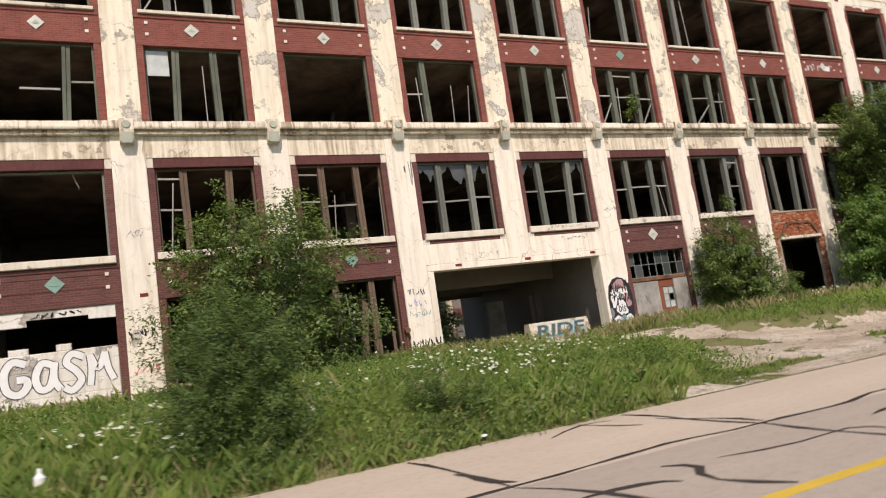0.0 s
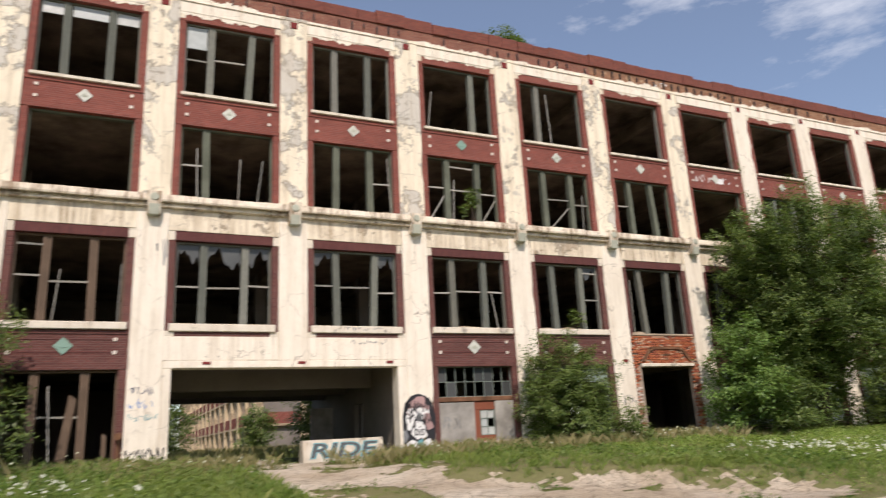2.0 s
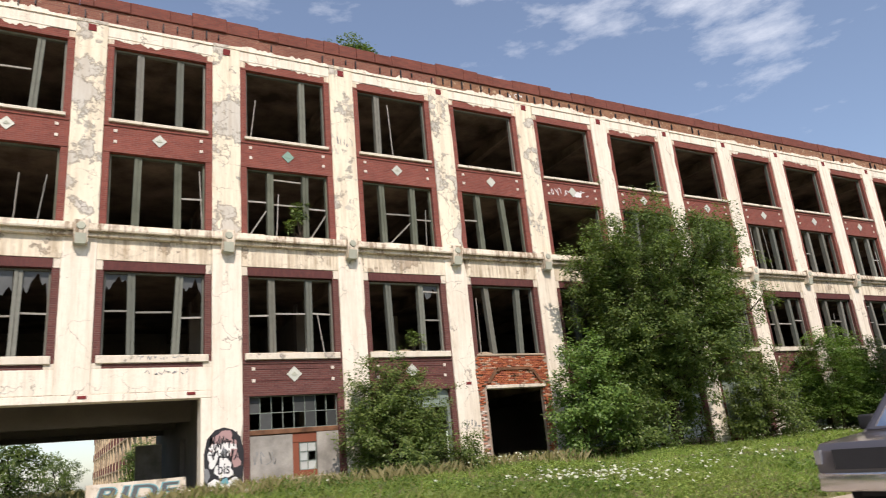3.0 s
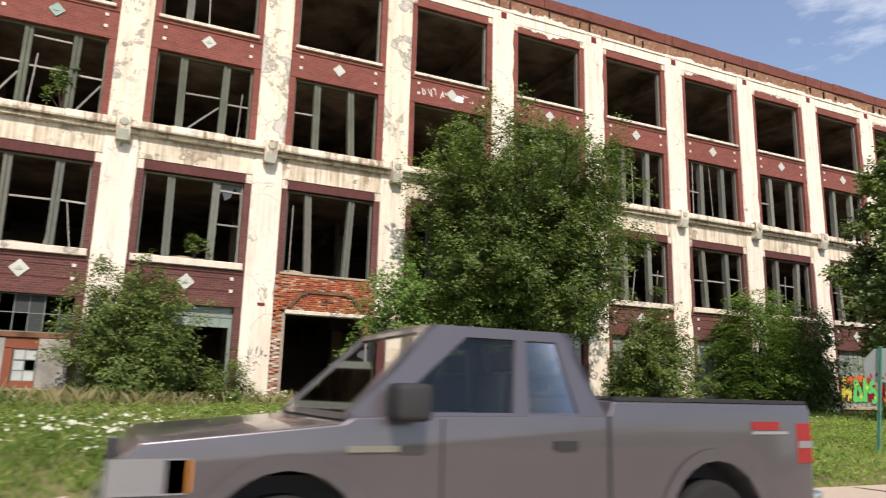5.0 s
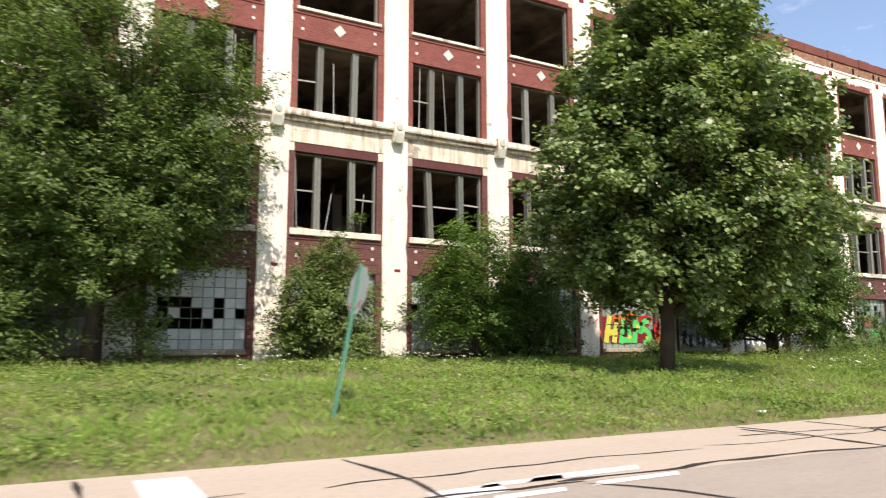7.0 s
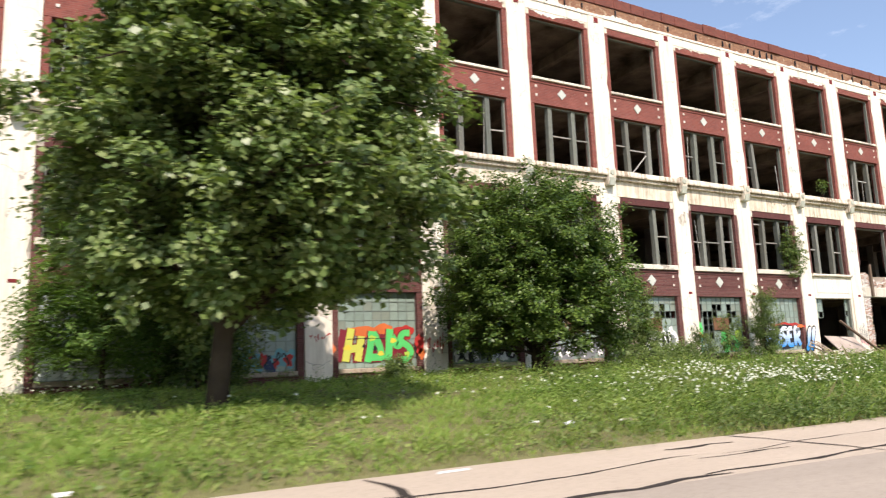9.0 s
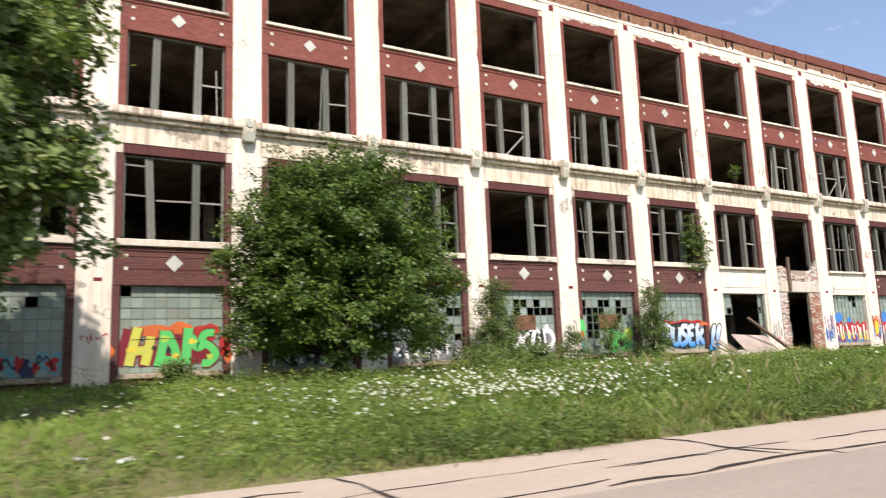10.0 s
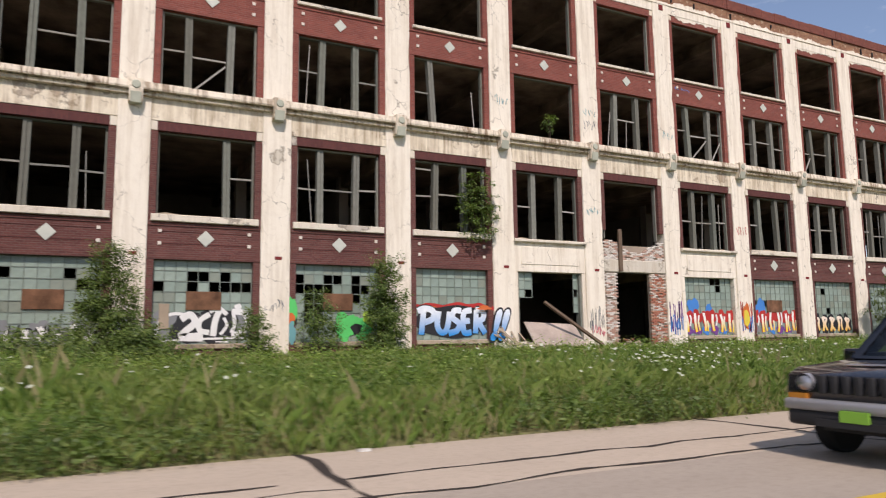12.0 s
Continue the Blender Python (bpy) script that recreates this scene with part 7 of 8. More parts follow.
# white and black piece with a halo
x0 = 13 * BAY
for i, (bx, bz, rx, rz, m) in enumerate(((1.2, 1.8, 0.55, 0.5, P_GREY), (1.9, 1.75, 0.6, 0.5, P_BLACK), (2.7, 1.8, 0.6, 0.55, P_BLACK), (3.35, 1.85, 0.5, 0.5, P_GREY), (3.05, 1.9, 0.4, 0.42, P_BLACK))):
    blob(x0 + bx, bz, rx, rz, y - 0.0006 * i, m, factory, "paint_patch", 80 + i, 0.2)
Geo().face((x0 + 0.72, y - 0.004, 1.28), (x0 + 1.55, y - 0.004, 1.34), (x0 + 1.5, y - 0.004, 1.42), (x0 + 0.8, y - 0.004, 1.40)).part("paint_band", P_BLACK, factory)
for i, (pts, w) in enumerate(((((0.85, 1.45), (1.0, 2.0), (1.35, 2.22), (1.75, 2.2)), 0.05), (((1.62, 2.05), (1.9, 2.2), (2.05, 1.95), (1.8, 1.7), (1.65, 1.52), (2.0, 1.5), (2.3, 1.55)), 0.11),
                              (((2.5, 2.22), (2.2, 2.0), (2.2, 1.7), (2.5, 1.62)), 0.085), (((2.62, 1.5), (2.68, 2.0), (2.82, 2.36)), 0.10), (((2.5, 2.3), (2.8, 2.4), (3.05, 2.2)), 0.07),
                              (((2.85, 1.55), (3.05, 1.85), (2.95, 2.1)), 0.05), (((3.2, 2.3), (3.6, 2.25), (3.75, 1.9), (3.5, 1.6), (3.2, 1.55)), 0.10), (((3.25, 2.25), (3.3, 1.9), (3.2, 1.6)), 0.06),
                              (((0.8, 1.33), (1.5, 1.38), (2.3, 1.36)), 0.03), (((1.7, 1.42), (2.6, 1.42), (3.6, 1.44)), 0.035), (((2.7, 1.32), (3.1, 1.31)), 0.02), (((3.3, 2.42), (3.5, 2.5)), 0.09))):
    stroke([(x0 + p, q) for p, q in pts], w, y - 0.005 - 0.0006 * i, P_WHITE, factory)
Geo().slab(x0 + 0.95, x0 + 1.25, y - 0.03, y - 0.008, 1.75, 2.55, 0.004).part("loose_panel", BOARD, factory, "torn tan panel hanging over the panes")
stroke([(x0 + 1.75, 2.58), (x0 + 2.1, 2.68), (x0 + 2.45, 2.6), (x0 + 2.1, 2.52), (x0 + 1.75, 2.58)], 0.025, y - 0.01, P_WHITE, factory)
# green piece behind the dark shrub
x0 = 14 * BAY
for i, (bx, bz, rx, rz, m) in enumerate(((0.62, 2.3, 0.16, 0.5, P_GREEN), (0.55, 1.6, 0.2, 0.42, P_TEAL), (2.6, 1.8, 0.42, 0.5, P_GREEN), (3.2, 1.75, 0.45, 0.42, P_GREEN), (3.0, 1.7, 0.2, 0.2, P_BLACK), (3.5, 2.1, 0.25, 0.3, P_LIME))):
    blob(x0 + bx, bz, rx, rz, (0.055 if bx < 0.7 else y) - 0.0006 * i, m, factory, "paint_patch", 100 + i, 0.25)
blob(x0 + 0.5, 2.1, 0.2, 0.2, 0.05, P_ORANGE, factory, "paint_patch", 107, 0.3)
# red, white and yellow pieces on the last bays
for b, cols in ((18, (P_RED, P_WHITE, P_YELLOW, P_BLUE)), (19, (P_RED, P_WHITE, P_YELLOW, P_BLUE))):
    x0 = b * BAY
    blob(x0 + 1.3, 2.6, 0.36, 0.4, y - 0.0003, cols[3], factory, "paint_patch", 110 + b, 0.3)
    blob(x0 + 2.3, 2.5, 0.22, 0.22, y - 0.0005, cols[3], factory, "paint_patch", 112 + b, 0.3)
    hp = random.Random(b)
    for i in range(6):
        a = x0 + 0.85 + i * 0.56
        blob(a + 0.05, 2.12, 0.36, 0.3, y - 0.001 - 0.0004 * i, cols[0], factory, "paint_patch", 120 + b * 7 + i, 0.35)
        blob(a + 0.1, 1.5, 0.26, 0.2, y - 0.0035 - 0.0004 * i, hp.choice((P_PURPLE, P_BLUE, P_GREY)), factory, "paint_patch", 160 + b * 7 + i, 0.35)
        zt, zb = hp.uniform(2.2, 2.4), hp.uniform(1.35, 1.5)
        bar = [(a + hp.uniform(-.06, .02), zt), (a + hp.uniform(-.06, .06), 1.85), (a + hp.uniform(-.04, .08), zb)]
        stroke(bar, 0.105, y - 0.007 - 0.0004 * i, P_RED, factory, "paint_bar")
        stroke(bar, 0.072, y - 0.010 - 0.0004 * i, P_WHITEGOLD, factory, "paint_bar")
        if i % 3 == 1:
            stroke([(a + 0.2, zt - 0.1), (a + 0.16, 1.8), (a + 0.24, zb + 0.06)], 0.05, y - 0.013 - 0.0004 * i, P_WHITEGOLD, factory, "paint_bar")
        elif i % 3 == 2:
            stroke([(a + 0.18, 1.95), (a + 0.22, 1.7), (a + 0.2, zb - 0.02)], 0.055, y - 0.013 - 0.0004 * i, P_WHITEGOLD, factory, "paint_bar")
        else:
            stroke([(a + 0.2, zt - 0.02), (a + 0.26, 2.0), (a + 0.18, 1.7)], 0.05, y - 0.013 - 0.0004 * i, P_WHITE, factory, "paint_bar")
    tag(x0 - 0.4, x0 + 0.4, 1.3, 2.9, P_PURPLE if b == 18 else P_RED, 200 + b, None, -0.006, 0.022, 9)
    tag(x0 - 0.4, x0 + 0.4, 1.2, 2.2, P_BLUE, 210 + b, None, -0.008, 0.022, 6)
tag(17 * BAY - 0.4, 17 * BAY + 0.4, 1.3, 2.6, P_GREY, 220, None, -0.006, 0.016, 9)
tag(17 * BAY - 0.3, 17 * BAY + 0.4, 1.3, 1.8, P_PINK, 221, None, -0.008, 0.022, 6)
blob(19 * BAY - 0.02, 2.15, 0.26, 0.62, -0.009, P_ORANGE, factory, "paint_patch", 222, 0.15)
blob(19 * BAY - 0.02, 2.05, 0.2, 0.4, -0.0105, P_YELLOW, factory, "paint_patch", 223, 0.15)
x0 = 20 * BAY
for i in range(5):
    a = x0 + 0.9 + i * 0.62
    blob(a, 1.75, 0.36, 0.5, y - 0.0004 * i, P_BLACK, factory, "paint_patch", 230 + i, 0.3)
    top = 2.12 + 0.06 * math.sin(3 * i)
    stroke([(a - 0.16, top), (a - 0.05 * (i % 2), 1.75), (a - 0.14, 1.38)], 0.085, y - 0.006 - 0.0005 * i, P_GOLD, factory, "paint_bar")
    stroke([(a - 0.1, top - 0.05), (a + 0.16, top - 0.12), (a + 0.14 - 0.1 * (i % 3), 1.72), (a + 0.2, 1.42)], 0.07, y - 0.009 - 0.0005 * i, P_GOLD, factory, "paint_bar")
# pieces half hidden by the trees
for b, cols in ((9, (P_NAVY, P_RED, P_TEAL)), (11, (P_GREY, P_WHITE, P_BLACK)), (12, (P_GREY, P_WHITE, P_GREY))):
    hp = random.Random(b)
    for i in range(9):
        blob(b * BAY + 0.95 + i * 0.33, 1.62 + 0.12 * math.sin(i * 1.9), 0.26, 0.3, y - 0.0005 * i, cols[2 if i % 3 else 0], factory, "paint_patch", 240 + b * 9 + i, 0.35)
    for i in range(7):
        a = b * BAY + 1.0 + i * 0.43
        blob(a, hp.uniform(1.5, 1.75), hp.uniform(0.08, 0.15), hp.uniform(0.14, 0.24), y - 0.006 - 0.0005 * i, cols[1], factory, "paint_patch", 400 + b * 9 + i, 0.5)
    tag(b * BAY + 0.95, b * BAY + 3.6, 1.45, 1.9, P_BLACK, 300 + b, None, y - 0.011, 0.02, 9)

# ---- loose things by the wall ----
tube_ = holder("hanging_tube", "thin white lamp tube hanging in an open window", "lamp tube", at=(-10.9, 0.9, 8.62))
Geo().tube([(0, 0, 0), (0.04, 0, -0.12), (0.30, 0, -0.86)], [0.012, 0.022, 0.022], 8).part("tube", P_WHITE, tube_)
barrier = holder("concrete_barrier", "long concrete block painted with the letters RIDE in the gateway", "barrier", at=(6.6, 1.35, 0.85))
b = Geo().prism([(-0.32, 0.0), (-0.3, 0.2), (-0.17, 0.74), (0.17, 0.74), (0.3, 0.2), (0.32, 0.0)], 0, -1.45, 1.45).part("block", BARRIER, barrier)
for s, m, g_, d in ((0.0, P_TEAL, 0.05, 0.0), (0.03, P_SLATE, 0.015, 0.004)):
    t = letters("RIDE", -1.15 + s, 1.2 - s, 0.12 + s, 0.66 - s, 0.0, m, barrier, "letters", "dark painted letters", g_, 0.3)
    t.matrix_basis = Matrix.Translation((0, -0.357 - d, 0)) @ Matrix.Rotation(radians(-13.5), 4, "X")

board = holder("leaning_board", "large stained pale sheet of board leaning by the open doorway", "board", at=(75.0, -1.1, 0.95))
Geo().box(-1.2, 1.2, -0.02, 0.02, 0, 1.3, Matrix.Rotation(radians(-46), 4, "X") @ Matrix.Rotation(radians(4), 4, "Y")).part("sheet", plain("stained_board", (0.54, 0.45, 0.38), 0.95, 0.3, 0, 0.55, 3), board)
plank = holder("leaning_plank", "grey timber beam leaning out of the doorway", "plank", at=(76.9, -1.3, 0.95))
Geo().box(-0.055, 0.055, -0.05, 0.05, 0, 3.0, Matrix.Rotation(radians(-20), 4, "X") @ Matrix.Rotation(radians(-52), 4, "Y")).part("beam", BROWNWOOD, plank)
hr = random.Random(9)


def rubble(name, label, cx, cy, n, mats, spread, size, seed):
    h = random.Random(seed)
    ob = holder(name, label, "rubble", at=(cx, cy, float(ground_z(np.float64(cx), np.float64(cy)))))
    for i in range(n):
        a, d = h.uniform(0, 6.28), h.uniform(0, 1) ** 0.7 * spread
        s = size * h.uniform(0.4, 1.3)
        z = max(0.0, 0.30 * (1 - d / spread)) * h.random()
        m = Matrix.Translation((d * math.cos(a), d * 0.5 * math.sin(a), z)) @ Euler((h.uniform(-.4, .4), h.uniform(-.4, .4), h.uniform(0, 3)), "XYZ").to_matrix().to_4x4()
        g = Geo().box(-s, s, -s * h.uniform(.4, .8), s * 0.6, -0.3 * s, s * h.uniform(.3, .6), m)
        g.v = [(x + h.uniform(-.15, .15) * s, y + h.uniform(-.15, .15) * s, z) for x, y, z in g.v]
        g.part("lump", h.choice(mats), ob)


rubble("rubble_heap", "heap of broken masonry and laths by the doorway", 73.3, -0.9, 26, [BARRIER, BOARD, PLY, CREAM], 1.1, 0.16, 3)
rubble("rubble_heap", "broken stone slabs at the foot of the gateway pier", 9.6, -0.9, 14, [BARRIER, CREAM], 0.9, 0.2, 4)
rubble("rubble_heap", "bricks and broken timber inside the doorway", 20.6, 0.6, 34, [RUST, BOARD, BARRIER, MORTAR], 1.5, 0.16, 5)
rubble("rubble_heap", "bricks and rubbish in the tall doorway", 79.7, 0.3, 16, [RUST, BARRIER, MORTAR], 0.9, 0.14, 6)
rubble("rubble_heap", "low broken kerb stones in the gateway", 3.2, 0.4, 12, [BARRIER, CREAM], 1.6, 0.2, 7)
for i in range(9):
    lath = holder("lath", "loose weathered lath lying by the doorway", "plank", "laths by the doorway", at=(72.6 + hr.uniform(0, 1.3), -1.0 + hr.uniform(-.3, .4), 1.0))
    Geo().box(-0.03, 0.03, -0.015, 0.015, 0, hr.uniform(0.8, 1.6), Euler((hr.uniform(-1.2, -0.6), hr.uniform(-.9, .9), 0)).to_matrix().to_4x4()).part("strip", BOARD, lath)
valve = holder("standpipe", "rusty standpipe valve fixed to the wall beside the gateway", "pipe", at=(-0.62, 0.02, 1.95))
Geo().tube([(0, 0.06, -0.9), (0, -0.02, -0.2), (0, -0.05, 0.02)], [0.05, 0.05, 0.06], 10).part("pipe", RUST, valve)
Geo().tube([(0, -0.02, 0.05), (-0.02, -0.22, 0.02)], [0.09, 0.10], 12).part("outlet", RUST, valve)

# litter
for lx, ly, col, lab, s in ((56.8, -14.75, P_ORANGE, "crumpled orange wrapper on the edge of the road", 0.13), (61.5, -15.2, P_WHITE, "flattened white paper cup at the road edge", 0.12), (45.4, -13.5, P_WHITE, "crumpled white paper in the grass", 0.14),
                           (46.6, -13.6, BOARD, "tan paper bag lying in the grass", 0.14), (44.9, -13.2, P_WHITE, "scrap of white paper in the grass", 0.1), (64.0, -14.3, P_RED, "red drinks carton in the grass edge", 0.1),
                           (-10.9, -13.7, P_WHITE, "white plastic bottle standing in the grass", 0.12), (-5.6, -14.5, P_WHITE, "scrap of white paper at the road edge", 0.09), (37.8, -14.2, P_WHITE, "white paper at the road edge", 0.12)):
    s *= 0.65
    lz = float(ground_z(np.float64(lx), np.float64(ly)))
    ob = holder("litter", lab, "litter", at=(lx, ly, lz))
    g = Geo()
    if "bottle" in lab:
        g.tube([(0, 0, 0), (0.02, 0, 0.28), (0.02, 0, 0.32), (0.025, 0, 0.38)], [0.06, 0.065, 0.03, 0.028], 12)
        ob.location.z += 0.12
    else:
        h = random.Random(lx)
        g.box(-s, s, -s * 0.6, s * 0.6, 0.0, s * 0.45)
        g.v = [(x + h.uniform(-.3, .3) * s, y_ + h.uniform(-.3, .3) * s, max(0.0, z + h.uniform(-.2, .2) * s)) for x, y_, z in g.v]
        ob.location.z += 0.06 if ly > KERB else 0.004
    g.part("body", col, ob)

# ---- road sign ----
sign = holder("road_sign", "grey back of an octagonal road sign on a leaning post", "sign", at=(29.65, -12.84, float(ground_z(np.float64(29.65), np.float64(-12.84))) - 0.1))
lean = Matrix.Rotation(radians(10), 4, "Y")
Geo().box(-0.012, 0.012, -0.035, 0.035, 0, 2.55, lean).box(-0.03, -0.012, -0.035, -0.018, 0, 2.55, lean).box(-0.03, -0.012, 0.018, 0.035, 0, 2.55, lean).part("post", plain("green_steel", (0.09, 0.25, 0.17), 0.6, 0.4, 0.2), sign)
oct_ = [(0.42 * math.cos(radians(22.5 + 45 * k)), 2.12 + 0.42 * math.sin(radians(22.5 + 45 * k))) for k in range(8)]
pl = Geo().prism(oct_, 0, 0.014, 0.020)
pl.v = [tuple(lean @ Vector(p)) for p in pl.v]
pl.part("plate", plain("dull_aluminium", (0.46, 0.50, 0.48), 0.5, 0.5, 0.3, 0.2, 3), sign)
for i in range(6):
    h = random.Random(i + 5)
    a = -0.26 + i * 0.09
    g = Geo()
    pts = [(a + h.uniform(-.03, .06), 1.86 + h.uniform(-.07, .1)) for _ in range(3)]
    for (p, q), (r_, s_) in zip(pts[:-1], pts[1:]):
        d = Vector((r_ - p, s_ - q))
        n_ = Vector((-d.y, d.x)).normalized() * 0.022
        g.face(*[lean @ Vector((0.0115, u, v)) for u, v in ((p + n_.x, q + n_.y), (p - n_.x, q - n_.y), (r_ - n_.x, s_ - n_.y), (r_ + n_.x, s_ + n_.y))])
    g.part("red_scrawl", P_RED, sign, "red spray scrawl")

# ---- vehicles ----
def coat(name, col, rough=0.3, metal=0.5):
    m, n, l, b = mat_nodes(name, rough, 0.5)
    f = noise_fac(n, l, coords(n, l), 1.2, 5, 0.6, 0.3, 0.7)
    l.new(mixc(n, l, times(n, l, f, 0.35), col, tuple(c * 0.7 for c in col)), b.inputs["Base Color"])
    b.inputs["Metallic"].default_value = metal
    b.inputs["Coat Weight"].default_value = 0.6
    return m


C_GREY = coat("grey_metallic_paint", (0.118, 0.109, 0.117), 0.30, 0.5)
C_BLACK = coat("black_car_paint", (0.012, 0.013, 0.017), 0.25, 0.2)
C_CHROME = coat("chrome", (0.62, 0.62, 0.62), 0.16, 0.9)
C_TYRE = plain("tyre_rubber", (0.022, 0.022, 0.022), 0.9, 0.2)
C_PLASTIC = plain("black_plastic", (0.03, 0.03, 0.032), 0.7, 0.3)
C_SILVER = coat("grey_bumper", (0.30, 0.30, 0.31), 0.45, 0.3)
C_RED = coat("red_lens", (0.26, 0.016, 0.018), 0.25, 0.0)
C_AMBER = coat("amber_lens", (0.5, 0.2, 0.03), 0.2, 0.0)
C_LENS = coat("clear_lens", (0.36, 0.37, 0.39), 0.1, 0.5)
C_PLATE = plain("green_plate", (0.25, 0.50, 0.06), 0.5, 0.3)


def softened(g, name, mat, parent, width=0.03, label=""):
    """A part whose edges are rounded."""
    me = g.mesh(name, mat)
    bm = bmesh.new()
    bm.from_mesh(me)
    bmesh.ops.remove_doubles(bm, verts=bm.verts, dist=0.0005)
    sharp = [e for e in bm.edges if len(e.link_faces) == 2 and e.calc_face_angle(0) > 0.35]
    bmesh.ops.bevel(bm, geom=sharp, offset=width, segments=2, affect="EDGES", profile=0.6, clamp_overlap=True)
    bm.to_mesh(me)
    bm.free()
    me.shade_smooth()
    ob = new(name, me)
    ob.parent = parent
    return tagged(ob, label)


def arch(cx, r, z, n=9):
    return [(cx + r * math.cos(a), z + r * math.sin(a)) for a in np.linspace(math.pi, 0, n)][::-1]


def wheel(parent, x, y, side, r=0.38, w=0.25):
    """Tyre and five-spoke rim; side -1 faces -y."""
    t = Geo().tube([(x, y - w / 2, r), (x, y - w / 2 + 0.03, r), (x, y + w / 2 - 0.03, r), (x, y + w / 2, r)], [r - 0.04, r, r, r - 0.04], 28)
    ob = softened(t, "wheel", C_TYRE, parent, 0.012)
    f = y + side * (w / 2 + 0.004)
    Geo().tube([(x, f - side * 0.03, r), (x, f, r)], [r * 0.64, r * 0.60], 24).part("rim", C_CHROME, ob)
    for k in range(5):
        a = k * 2 * math.pi / 5
        c, s = math.cos(a), math.sin(a)
        Geo().face((x + c * 0.05 - s * 0.05, f + side * 0.006, r + s * 0.05 + c * 0.05), (x + c * 0.05 + s * 0.05, f + side * 0.006, r + s * 0.05 - c * 0.05),
                   (x + c * r * 0.56 + s * 0.035, f + side * 0.006, r + s * r * 0.56 - c * 0.035), (x + c * r * 0.56 - s * 0.035, f + side * 0.006, r + s * r * 0.56 + c * 0.035)).part("spoke", C_SILVER, ob)


def window_glass(name, tint):
    """Thin car glass: clear with a tint, glossy at a slant."""
    m = bpy.data.materials.new(name)
    m.use_nodes = True
    n, l = m.node_tree.nodes, m.node_tree.links
    n.remove(n["Principled BSDF"])
    tr, gl, fr, mx = n.new("ShaderNodeBsdfTransparent"), n.new("ShaderNodeBsdfGlossy"), n.new("ShaderNodeFresnel"), n.new("ShaderNodeMixShader")
    tr.inputs["Color"].default_value = (*tint, 1)
    gl.inputs["Roughness"].default_value = 0.03
    fr.inputs["IOR"].default_value = 1.6
    l.new(fr.outputs[0], mx.inputs[0])
    l.new(tr.outputs[0], mx.inputs[1])
    l.new(gl.outputs[0], mx.inputs[2])
    l.new(mx.outputs[0], n["Material Output"].inputs["Surface"])
    return m


C_CLEAR = window_glass("car_glass", (0.52, 0.58, 0.55))


